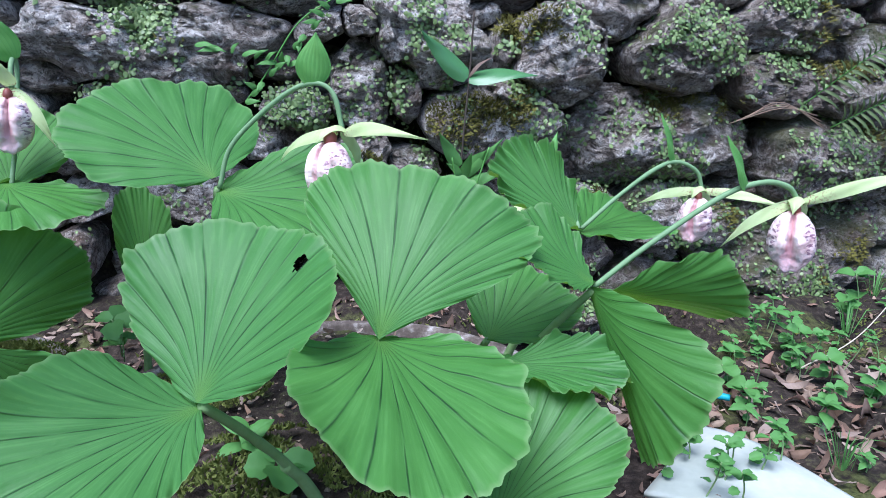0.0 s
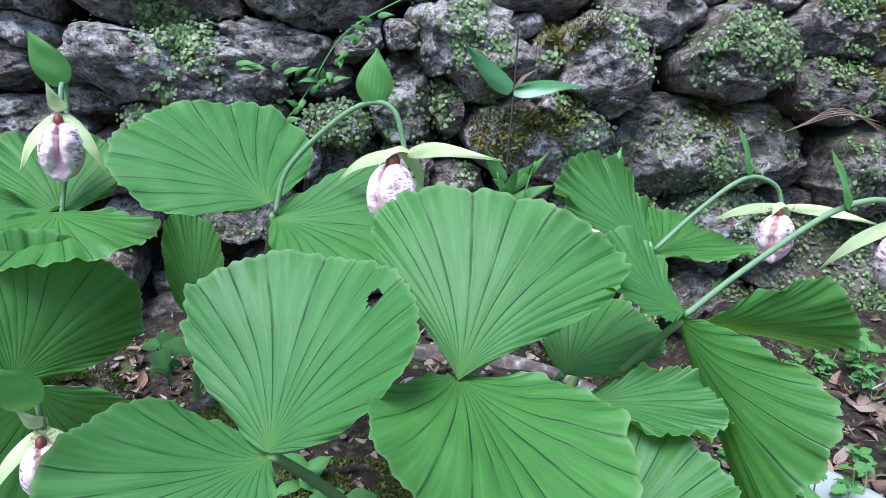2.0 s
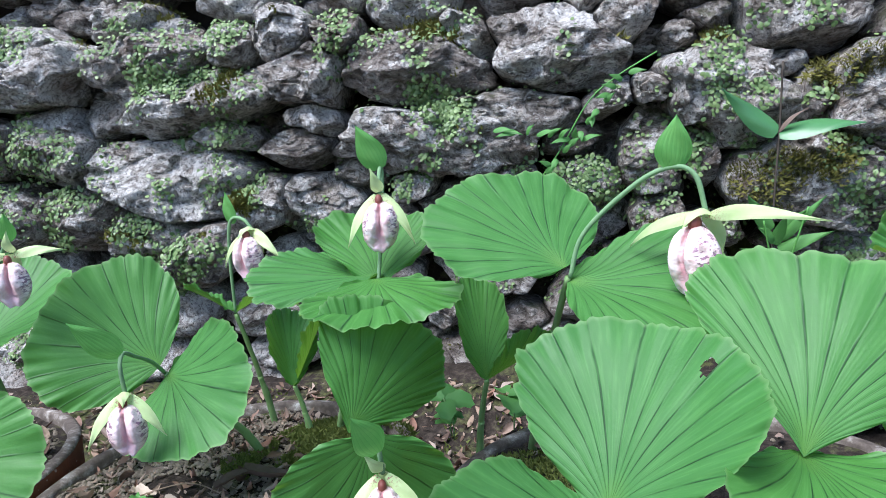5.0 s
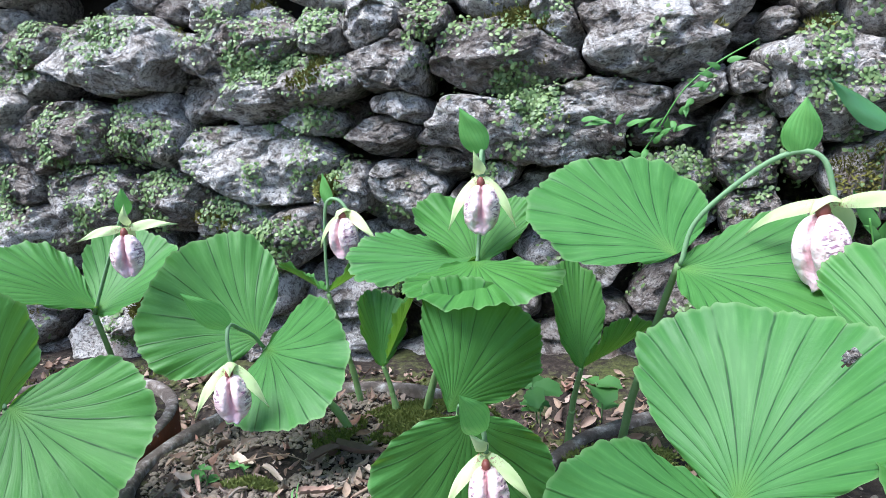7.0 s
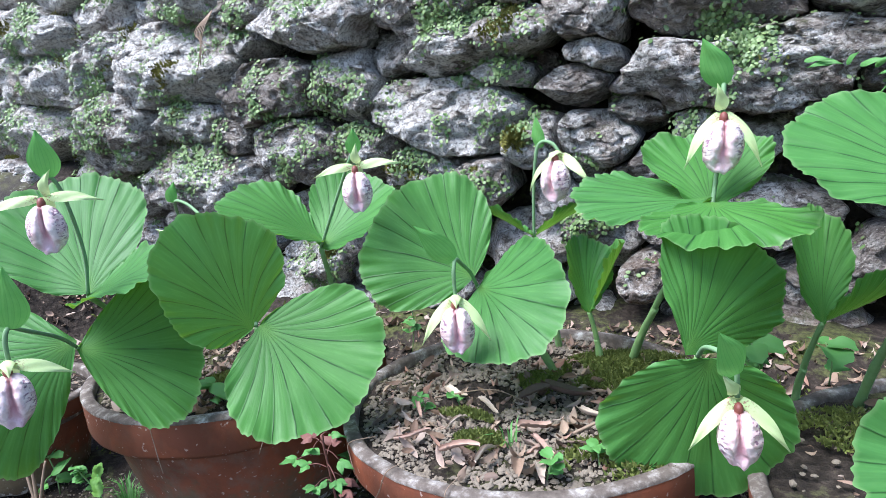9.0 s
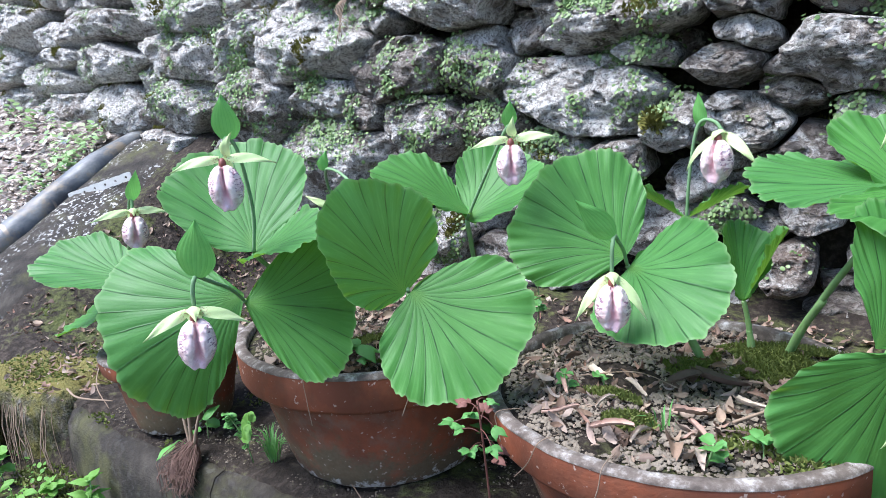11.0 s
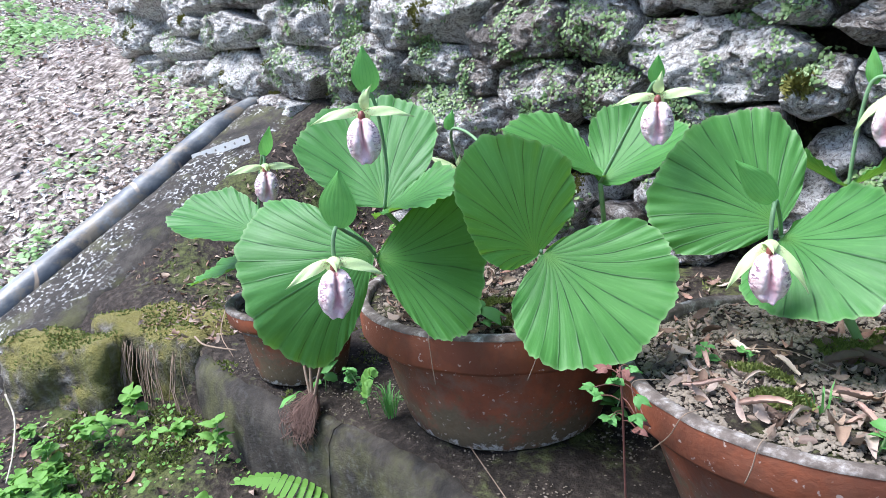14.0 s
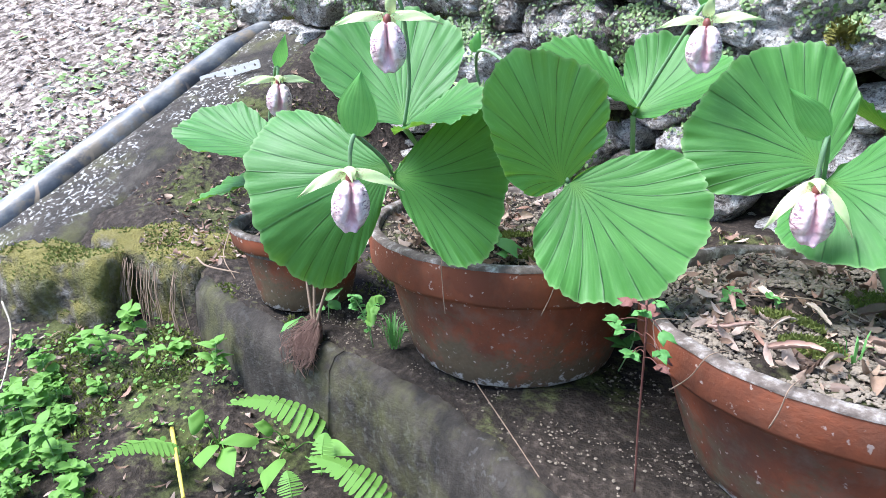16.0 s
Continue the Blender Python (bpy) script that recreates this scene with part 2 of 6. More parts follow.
def soil_material():
    n = Nodes("ground_soil")
    p = n.add("ShaderNodeNewGeometry").outputs["Position"]
    fine = n.noise(70, 6, 0.65, vec=p)
    big = n.noise(5, 4, 0.6, vec=p)
    base = n.ramp(fine, (0.32, (0.016, 0.012, 0.009)), (0.5, (0.029, 0.022, 0.016)), (0.68, (0.078, 0.06, 0.047)))
    moss = n.mix(n.noise(220, 3, vec=p), (0.05, 0.075, 0.015), (0.13, 0.15, 0.035))
    base = n.mix(n.ramp(n.math("ADD", big, n.math("MULTIPLY", n.math("SUBTRACT", fine, 0.5), 0.5)), (0.54, (0, 0, 0)), (0.66, (0.6, 0.6, 0.6))), base, moss)
    # the sheet of the hill beyond the pipe is dry, and paled to imitate sunlight
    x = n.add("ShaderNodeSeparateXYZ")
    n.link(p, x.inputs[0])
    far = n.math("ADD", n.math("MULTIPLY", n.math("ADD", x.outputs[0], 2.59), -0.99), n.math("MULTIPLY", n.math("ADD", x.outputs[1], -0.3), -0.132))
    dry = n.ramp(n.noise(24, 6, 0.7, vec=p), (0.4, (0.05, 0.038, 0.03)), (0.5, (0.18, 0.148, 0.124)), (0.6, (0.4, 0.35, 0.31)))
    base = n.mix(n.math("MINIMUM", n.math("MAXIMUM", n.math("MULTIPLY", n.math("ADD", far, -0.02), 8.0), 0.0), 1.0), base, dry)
    n.base(base)
    n.rough(0.9, 0.25)
    n.bump(n.math("ADD", fine, n.math("MULTIPLY", n.noise(25, 3, vec=p), 1.5)), 0.9, 0.012)
    return n.mat


def terracotta_material(name, stained):
    n = Nodes(name)
    p = n.coords("Object")
    streak = n.noise(10, 5, 0.62, vec=p, stretch=(1.0, 1.0, 0.7))
    fine = n.noise(160, 4, 0.6, vec=p)
    base = n.ramp(streak, (0.34, (0.1, 0.05, 0.034) if stained > 0.5 else (0.16, 0.055, 0.032)), (0.48, (0.15, 0.052, 0.028)), (0.64, (0.25, 0.074, 0.034)))
    grey = n.ramp(n.noise(14, 5, 0.7, vec=p), (0.5, (0, 0, 0)), (0.68, (1, 1, 1)))
    base = n.mix(n.math("MULTIPLY", grey, 0.6 * stained), base, (0.17, 0.135, 0.1))
    level = n.add("ShaderNodeSeparateXYZ")
    n.link(p, level.inputs[0])
    algae = n.ramp(n.math("ADD", n.math("MULTIPLY", level.outputs[2], -2.2), n.noise(16, 6, 0.7, vec=p)), (0.3, (0, 0, 0)), (0.46, (0.85 * stained,) * 3))
    base = n.mix(algae, base, n.mix(fine, (0.07, 0.06, 0.032), (0.15, 0.125, 0.08)))
    lime = n.ramp(n.math("ADD", n.math("MULTIPLY", level.outputs[2], -9.0), n.noise(60, 5, 0.7, vec=p)), (0.42, (0, 0, 0)), (0.5, (1, 1, 1)))
    base = n.mix(n.math("MULTIPLY", lime, 0.85), base, (0.55, 0.52, 0.48))
    specks = n.ramp(n.noise(120, 2, vec=p), (0.66, (0, 0, 0)), (0.72, (1, 1, 1)))
    base = n.mix(n.math("MULTIPLY", specks, 0.6), base, (0.5, 0.42, 0.36))
    n.base(base)
    n.rough(0.78, 0.2)
    n.bump(n.math("ADD", fine, streak), 0.3, 0.003)
    return n.mat


def crust_material():
    n = Nodes("lime_crust")
    f = n.noise(55, 5, 0.65)
    n.base(n.ramp(f, (0.34, (0.07, 0.055, 0.045)), (0.5, (0.12, 0.098, 0.08)), (0.6, (0.23, 0.205, 0.18)), (0.7, (0.44, 0.42, 0.39))))
    n.rough(0.85, 0.3)
    n.bump(f, 0.6, 0.004)
    return n.mat


def concrete_material(name, lichen):
    n = Nodes(name)
    p = n.add("ShaderNodeNewGeometry").outputs["Position"]
    f = n.noise(22, 6, 0.6, vec=p, stretch=(1, 1, 0.5))
    base = n.ramp(f, (0.34, (0.014, 0.012, 0.009)), (0.52, (0.031, 0.026, 0.02)), (0.7, (0.062, 0.053, 0.042)))
    moss = n.ramp(n.noise(6, 5, 0.65, vec=p), (0.5, (0, 0, 0)), (0.66, (1, 1, 1)))
    base = n.mix(n.math("MULTIPLY", moss, 0.7), base, (0.085, 0.085, 0.03))
    white = n.ramp(n.noise(75, 4, 0.6, vec=p), (0.55, (0, 0, 0)), (0.6, (1, 1, 1)))
    base = n.mix(n.math("MULTIPLY", white, n.ramp(n.noise(5, 2, vec=p), (0.45, (0, 0, 0)), (0.58, (lichen, lichen, lichen)))), base, (0.5, 0.5, 0.48))
    n.base(base)
    n.rough(0.85, 0.3)
    n.bump(n.math("ADD", f, n.noise(120, 5, 0.7, vec=p)), 0.6, 0.006)
    return n.mat


def mossy_rock_material():
    n = Nodes("mossy_rock")
    p = n.add("ShaderNodeNewGeometry").outputs["Position"]
    f = n.noise(30, 7, 0.7, vec=p)
    base = n.ramp(f, (0.3, (0.03, 0.026, 0.02)), (0.5, (0.11, 0.095, 0.075)), (0.68, (0.26, 0.24, 0.21)))
    moss = n.mix(n.noise(190, 3, vec=p), (0.06, 0.065, 0.012), (0.19, 0.18, 0.045))
    base = n.mix(n.ramp(n.noise(9, 5, 0.65, vec=p, stretch=(1, 1, 0.45)), (0.42, (0, 0, 0)), (0.58, (0.85, 0.85, 0.85))), base, moss)
    up = n.add("ShaderNodeSeparateXYZ")
    n.link(n.add("ShaderNodeNewGeometry").outputs["Normal"], up.inputs[0])
    top = n.ramp(n.math("ADD", n.math("MULTIPLY", up.outputs[2], 0.3), n.noise(14, 6, 0.7, vec=p)), (0.55, (0, 0, 0)), (0.72, (0.9, 0.9, 0.9)))
    base = n.mix(top, base, n.mix(n.noise(260, 4, 0.7, vec=p), (0.08, 0.07, 0.016), (0.26, 0.23, 0.07)))
    n.base(base)
    n.rough(0.9, 0.25)
    n.bump(n.math("ADD", f, n.noise(160, 4, 0.6, vec=p)), 0.9, 0.012)
    return n.mat


def bract_material():
    n = Nodes("orchid_bract")
    split = n.add("ShaderNodeSeparateXYZ")
    n.link(n.coords("UV"), split.inputs[0])
    base = n.mix(n.noise(60, 3), (0.1, 0.33, 0.065), (0.19, 0.45, 0.11))
    rib = n.math("ABSOLUTE", n.math("SUBTRACT", n.math("FRACT", n.math("MULTIPLY", split.outputs[0], 8.0)), 0.5))
    base = n.mix(n.math("MULTIPLY", n.ramp(rib, (0.0, (1, 1, 1)), (0.12, (0, 0, 0))), 0.3), base, (0.05, 0.2, 0.035))
    n.base(base)
    n.rough(0.48, 0.4)
    n.bump(rib, 0.2, 0.002)
    n.translucent(base, 0.35)
    return n.mat


def litter_material(name, gain):
    n = Nodes(name)
    tones = ((0.0, (0.07, 0.042, 0.03)), (0.2, (0.24, 0.15, 0.095)), (0.4, (0.46, 0.35, 0.25)), (0.55, (0.15, 0.1, 0.075)), (0.75, (0.52, 0.42, 0.34)), (0.9, (0.3, 0.15, 0.1)), (1.0, (0.34, 0.27, 0.21)))
    # a gain above 1 lifts every tone, as sunlight on the hill would
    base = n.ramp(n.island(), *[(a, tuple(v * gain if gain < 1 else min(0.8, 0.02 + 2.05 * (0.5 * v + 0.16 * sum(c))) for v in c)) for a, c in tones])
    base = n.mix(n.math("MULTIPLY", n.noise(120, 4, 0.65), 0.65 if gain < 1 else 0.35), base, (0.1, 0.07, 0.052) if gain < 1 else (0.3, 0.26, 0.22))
    n.base(base)
    n.rough(0.75, 0.3)
    n.bump(n.noise(180, 3), 0.5, 0.003)
    n.translucent(base, 0.1)
    return n.mat


LEAF = orchid_leaf_material()
MOSSY_ROCK = mossy_rock_material()
LIP = lip_material()
SEPAL = sepal_material()
STEM = plain_material("orchid_stem", (0.13, 0.25, 0.07), (0.24, 0.37, 0.16), 90, 0.65, 0.25, 0.001)
STALK = plain_material("flower_stalk", (0.11, 0.225, 0.09), (0.22, 0.35, 0.18), 110, 0.7, 0.3, 0.001)
BRACT = bract_material()
COLUMN = plain_material("orchid_column", (0.1, 0.018, 0.016), (0.27, 0.09, 0.06), 160, 0.5)
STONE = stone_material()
SOIL = soil_material()
TERRACOTTA = terracotta_material("terracotta", 1.0)
RED_CLAY = terracotta_material("terracotta_band", 0.3)
CRUST = crust_material()
CONCRETE = concrete_material("old_concrete", 0.06)
GUTTER = concrete_material("spotted_concrete", 0.7)
CREEPER = small_leaf_material("creeping_fern_leaf", (0.035, 0.1, 0.02), (0.25, 0.35, 0.13), 0.45, 0.12)
WEED = small_leaf_material("weed_leaf", (0.055, 0.2, 0.035), (0.14, 0.35, 0.09), 0.6, 0.3)
# weed green brightened in colour for the sun patch at left; ferns share it
LIT_GREEN = small_leaf_material("lit_weed_leaf", (0.075, 0.235, 0.028), (0.21, 0.41, 0.08), 0.65, 0.35)
# hill weeds: leaf green lifted in colour to stand in for sunlight
SUNLIT_WEED = small_leaf_material("sunlit_hill_leaf", (0.16, 0.33, 0.1), (0.42, 0.58, 0.28), 0.6, 0.35)
GLOSSY = small_leaf_material("shrub_leaf", (0.06, 0.19, 0.07), (0.09, 0.25, 0.09), 0.28, 0.15)
MOSS = plain_material("moss", (0.07, 0.075, 0.015), (0.24, 0.22, 0.055), 160, 0.95, 0.9, 0.006, 0.15)
LITTER = litter_material("dead_leaf", 0.99)
SUNLIT_LITTER = litter_material("dry_leaf", 1.35)
DULL_FERN = small_leaf_material("old_fern", (0.05, 0.1, 0.03), (0.14, 0.2, 0.07), 0.6, 0.25)
PEBBLE = plain_material("pebble", (0.075, 0.06, 0.042), (0.34, 0.285, 0.215), 25, 0.8, 0.3, 0.002)
TWIG = plain_material("twig", (0.14, 0.09, 0.06), (0.36, 0.27, 0.19), 60, 0.85)


# ---- mesh helpers ----
def part(name, bm, material, parent=None, label="", smooth=True):
    """Links a bmesh as one mesh object, under parent if there is one."""
    data = bpy.data.meshes.new(name)
    bm.normal_update()
    bm.to_mesh(data)
    bm.free()
    data.materials.append(material)
    if smooth:
        for poly in data.polygons:
            poly.use_smooth = True
    ob = new(name, data)
    if parent is not None:
        ob.parent = parent
    if label:
        ob["label"] = label
    return ob


def raw(name, verts, faces, material, parent=None, smooth=True, uvs=None):
    data = bpy.data.meshes.new(name)
    data.from_pydata([tuple(v) for v in verts], [], faces)
    if uvs is not None:
        layer = data.uv_layers.new(name="UVMap")
        index = np.empty(len(data.loops), dtype=np.int32)
        data.loops.foreach_get("vertex_index", index)
        layer.data.foreach_set("uv", np.asarray(uvs, dtype=np.float32)[index].ravel())
    data.materials.append(material)
    data.polygons.foreach_set("use_smooth", [smooth] * len(data.polygons))
    data.update()
    ob = new(name, data)
    if parent is not None:
        ob.parent = parent
    return ob


def thing(name, label, category, at=(0, 0, 0), group="", kind=""):
    ob = new(name)
    ob.location = at
    ob.empty_display_size = 0.02
    return tagged(ob, label, category, group, kind)


def grid_faces(rows, cols, wrap=False):
    out = []
    for i in range(rows - 1):
        for j in range(cols if wrap else cols - 1):
            k = (j + 1) % cols
            out.append((i * cols + j, i * cols + k, (i + 1) * cols + k, (i + 1) * cols + j))
    return out


def curve_points(points, steps=8):
    """A smooth line through the points (Catmull-Rom)."""
    p = [Vector(q) for q in points]
    p = [p[0] * 2 - p[1]] + p + [p[-1] * 2 - p[-2]]
    out = []
    for i in range(1, len(p) - 2):
        for s in range(steps):
            u = s / steps
            a, b, c, d = p[i - 1], p[i], p[i + 1], p[i + 2]
            out.append(0.5 * (2 * b + (c - a) * u + (2 * a - 5 * b + 4 * c - d) * u * u + (3 * b - a - 3 * c + d) * u ** 3))
    out.append(p[-2])
    return out


def tube(name, points, radius, material, parent=None, sides=10, steps=8, end=None, label="", rough=0.0):
    line = curve_points(points, steps)
    last = radius if end is None else end
    verts, side = [], None
    for i, c in enumerate(line):
        d = (line[min(i + 1, len(line) - 1)] - line[max(i - 1, 0)]).normalized()
        if side is None:
            side = d.orthogonal().normalized()
        side = (side - d * side.dot(d)).normalized()
        other = d.cross(side)
        r = radius + (last - radius) * i / (len(line) - 1)
        r *= 1 + rough * noise.noise(c * 60)
        for k in range(sides):
            a = 2 * math.pi * k / sides
            verts.append(c + side * (r * math.cos(a)) + other * (r * math.sin(a)))
    faces = grid_faces(len(line), sides, True)
    faces.append(tuple(range(sides))[::-1])
    faces.append(tuple(range(len(verts) - sides, len(verts))))
    ob = raw(name, verts, faces, material, parent)
    if label:
        ob["label"] = label
    return ob


# ---- the ground ----
EDGE_X = (-1.66, -1.45, -1.3, -1.19, -1.1, -0.95, -0.8, -0.5, 0.0, 2.0)
EDGE_Y = (0.5, 0.465, 0.47, 0.488, 0.495, 0.485, 0.455, 0.4, 0.3, 0.2)


def blend(a, b, x):
    u = np.clip((x - a) / (b - a), 0, 1)
    return u * u * (3 - 2 * u)


def ground_height(x, y):
    """The lie of the land: the ledge with the pots, the low strip before it, the ramp beside it, the hill beyond the pipe."""
    edge = np.interp(x, EDGE_X, EDGE_Y)
    ledge = -0.215 + 0.205 * blend(-0.045, 0.015, y - edge)
    bank = np.where(x < 0.6, 0.07, 0.07 - 0.09 * blend(0.5, 1.0, x)) * blend(1.1, 1.35, y)
    bank = bank + 0.05 * blend(0.5, 0.85, x) * blend(1.12, 1.26, y)
    bank = bank - 0.16 * blend(0.3, 0.42, x) * (1 - blend(0.7, 0.85, x)) * blend(1.0, 1.2, y)
    ramp = np.clip(-0.13 + 0.56 * (np.minimum(y, 1.4) - 0.3), -0.26, 1.0)
    left = blend(-1.95, -2.35, x)
    heap = 0.07 * blend(-1.2, -1.5, x) * blend(0.02, 0.44, y) * (1 - blend(0.46, 0.56, y))
    z = (np.maximum(ledge, -0.215 + heap) + bank) * (1 - left) + ramp * left
    d = (x + 2.59) * -0.99 + (y - 0.3) * -0.132
    z = z + 0.17 * np.clip(d - 0.05, 0, 3) + 0.27 * np.clip(d - 3.05, 0, 40) + 0.05 * blend(0.0, 0.12, d)
    behind = blend(1.5, 1.7, y) * blend(-4.3, -4.0, x)
    return z * (1 - behind) + 1.28 * behind


def floor_at(x, y):
    return float(ground_height(np.array(float(x)), np.array(float(y))))


def build_ground():
    xs = np.concatenate([[-260, -150, -90, -55, -34, -22, -15, -11, -8.5, -7], np.arange(-6, -2.5, 0.06), np.arange(-2.5, 1.7, 0.022), [1.8, 2.0, 2.4, 3, 4, 6, 10, 18, 35, 80, 200]])
    ys = np.concatenate([[-200, -80, -35, -18, -10, -6, -4, -3, -2.3, -1.8], np.arange(-1.5, 0.0, 0.07), np.arange(0.0, 1.75, 0.022), [1.9, 2.2, 2.8, 3.6, 5, 8, 14, 30, 80, 200]])
    X, Y = np.meshgrid(xs, ys)
    Z = ground_height(X, Y)
    verts = []
    for x, y, z in zip(X.ravel(), Y.ravel(), Z.ravel()):
        if -6 < x < 2 and -1.6 < y < 1.7:
            q = Vector((x, y, 0))
            z += 0.012 * noise.noise(q * 9) + 0.008 * noise.noise(q * 26) + 0.005 * noise.noise(q * 60)
        verts.append((x, y, z))
    tagged(raw("ground", verts, grid_faces(len(ys), len(xs)), SOIL), "dark mossy soil rising to a pale leaf-strewn hillside", "ground", kind="structure")


build_ground()

# ---- the ledge's edge ----
def kerb_block(x0, x1, parent):
    xs = np.linspace(x0, x1, max(4, int((x1 - x0) / 0.012)))
    profile = [(0.06, -0.06), (0.03, -0.03), (0.012, -0.016), (-0.006, -0.02), (-0.02, -0.042), (-0.026, -0.09), (-0.03, -0.17), (-0.036, -0.3), (0.05, -0.3)]
    verts = []
    for x in xs:
        y = float(np.interp(x, EDGE_X, EDGE_Y))
        for dy, z in profile:
            q = Vector((x, y + dy, z))
            k = 0.006 * noise.noise(q * 7) + 0.004 * noise.noise(q * 30) + 0.003 * noise.noise(q * 80)
            verts.append((x, y + dy + k, z + k))
    m = len(profile)
    faces = grid_faces(len(xs), m, True) + [tuple(range(m)), tuple(range(len(verts) - m, len(verts)))[::-1]]
    raw("kerb_block", verts, faces, CONCRETE, parent)


kerb = thing("ledge_edge", "weathered grey concrete edge of the ledge under the pots", "kerb", kind="structure")
for a, b in ((-1.66, -1.1706), (-1.169, -0.45), (-0.4484, 0.4), (0.4016, 1.8)):
    kerb_block(a, b, kerb)


# ---- the dry stone wall ----
# each stone: place along the wall, height, width, tallness, turn
WALL_END = ((-2.88, 0.92, 0.63, 0.11, -9), (-2.93, 0.77, 0.53, 0.14, -5), (-3.28, 0.92, 0.51, 0.10, -11), (-3.72, 1.01, 0.67, 0.19, -11), (-3.26, 0.83, 0.34, 0.09, -6), (-3.41, 0.75, 0.51, 0.13, -10), (-3.34, 0.61, 0.55, 0.17, -3), (-3.79, 0.86, 0.37, 0.30, -20), (-3.31, 0.42, 0.70, 0.25, -3), (-3.72, 0.66, 0.38, 0.17, -3), (-2.93, 0.58, 0.48, 0.25, -3), (-2.48, 0.60, 0.39, 0.19, 2), (-2.60, 0.40, 0.43, 0.23, -1))
WALL_LEFT = ((-2.38, 0.90, 0.48, 0.16, -12), (-2.41, 0.76, 0.48, 0.18, -9), (-2.08, 0.76, 0.28, 0.16, 36), (-1.76, 0.74, 0.43, 0.26, -6), (-1.45, 0.63, 0.36, 0.17, 4), (-1.20, 0.62, 0.19, 0.17, -22), (-2.05, 0.55, 0.33, 0.26, 9), (-1.76, 0.57, 0.28, 0.14, 0), (-1.59, 0.52, 0.14, 0.12, -27), (-1.38, 0.48, 0.29, 0.16, -11), (-1.71, 0.42, 0.49, 0.21, -6), (-1.51, 0.76, 0.12, 0.07, -7), (-1.34, 0.17, 0.18, 0.14, 3), (-1.72, 0.89, 0.25, 0.10, -8), (-1.26, 0.80, 0.33, 0.18, -7), (-1.50, 0.85, 0.19, 0.10, 0))
WALL_MIDDLE = ((-0.58, 0.72, 0.15, 0.16, 3), (-0.58, 0.63, 0.12, 0.07, -25), (-0.62, 0.80, 0.13, 0.12, 7), (-0.51, 0.79, 0.11, 0.09, -6), (-0.84, 0.69, 0.36, 0.12, 7), (-0.95, 0.78, 0.29, 0.16, 16), (-0.74, 0.80, 0.10, 0.11, -6), (-0.62, 0.57, 0.14, 0.09, -5), (-0.91, 0.53, 0.38, 0.17, -11), (-0.50, 0.51, 0.14, 0.06, -13), (-0.58, 0.45, 0.17, 0.12, -19), (-0.38, 0.47, 0.09, 0.08, -5), (-0.78, 0.61, 0.13, 0.06, -13), (-1.16, 0.46, 0.19, 0.14, -9), (-1.01, 0.40, 0.19, 0.11, -9), (-0.73, 0.46, 0.13, 0.12, -5), (-0.88, 0.35, 0.23, 0.13, 32), (-0.99, 0.87, 0.15, 0.08, 18), (-0.49, 0.15, 0.10, 0.11, 4))
WALL_NEAR = ((-0.28, 0.57, 0.50, 0.16, -3), (-0.35, 0.70, 0.31, 0.17, -10), (-0.08, 0.71, 0.28, 0.16, -11), (-0.24, 0.76, 0.12, 0.07, -40), (0.02, 0.61, 0.12, 0.06, 25), (0.10, 0.62, 0.08, 0.06, -18), (0.24, 0.60, 0.25, 0.20, -27), (0.10, 0.50, 0.12, 0.18, 1), (0.19, 0.49, 0.06, 0.13, 10), (-0.06, 0.54, 0.13, 0.06, 6), (-0.03, 0.45, 0.14, 0.09, 0), (-0.09, 0.39, 0.09, 0.09, 0), (0.11, 0.36, 0.10, 0.13, -1), (0.21, 0.33, 0.12, 0.07, -11), (-0.17, 0.48, 0.09, 0.04, -5), (0.37, 0.30, 0.11, 0.07, -1), (0.05, 0.28, 0.10, 0.07, -1), (-0.62, 0.26, 0.11, 0.07, 1))
WALL_RIGHT = ((0.40, 0.58, 0.05, 0.11, -8), (0.52, 0.57, 0.22, 0.21, 1), (0.79, 0.59, 0.23, 0.20, 1), (1.06, 0.64, 0.33, 0.12, 2), (1.04, 0.51, 0.24, 0.14, 1), (1.24, 0.49, 0.16, 0.13, 0), (0.77, 0.39, 0.46, 0.20, 3), (0.39, 0.42, 0.31, 0.18, -10), (1.21, 0.33, 0.38, 0.21, -1), (1.14, 0.11, 0.45, 0.23, 5), (0.82, 0.21, 0.30, 0.15, -2), (0.60, 0.24, 0.11, 0.10, -1), (0.48, 0.00, 0.17, 0.16, -3), (0.62, -0.01, 0.11, 0.13, -3), (0.97, -0.01, 0.09, 0.11, -3))


class Lump:
    """The outline of one stone in the wall's face: an irregular polygon about its place, stretched and turned."""

    def __init__(self, x, z, w, h, turn, seed):
        self.x, self.z, self.w, self.h, self.turn, self.seed = x, z, w, h, turn, seed
        rnd = random.Random(seed)
        count = rnd.randint(6, 8)
        start = rnd.uniform(0, 6.28)
        ang = [start + 6.283 * (i + rnd.uniform(-0.3, 0.3)) / count for i in range(count)]
        reach = [rnd.uniform(0.84, 1.0) for _ in ang]
        self.nx = np.cos(ang) / reach
        self.nz = np.sin(ang) / reach
        self.c, self.s = math.cos(radians(turn)), math.sin(radians(turn))

    def far(self, x, z):
        """1 on the outline, less inside, more outside."""
        dx, dz = x - self.x, z - self.z
        u = (dx * self.c + dz * self.s) / (0.5 * self.w)
        v = (-dx * self.s + dz * self.c) / (0.5 * self.h)
        return np.max(np.multiply.outer(u, self.nx) + np.multiply.outer(v, self.nz), axis=-1)


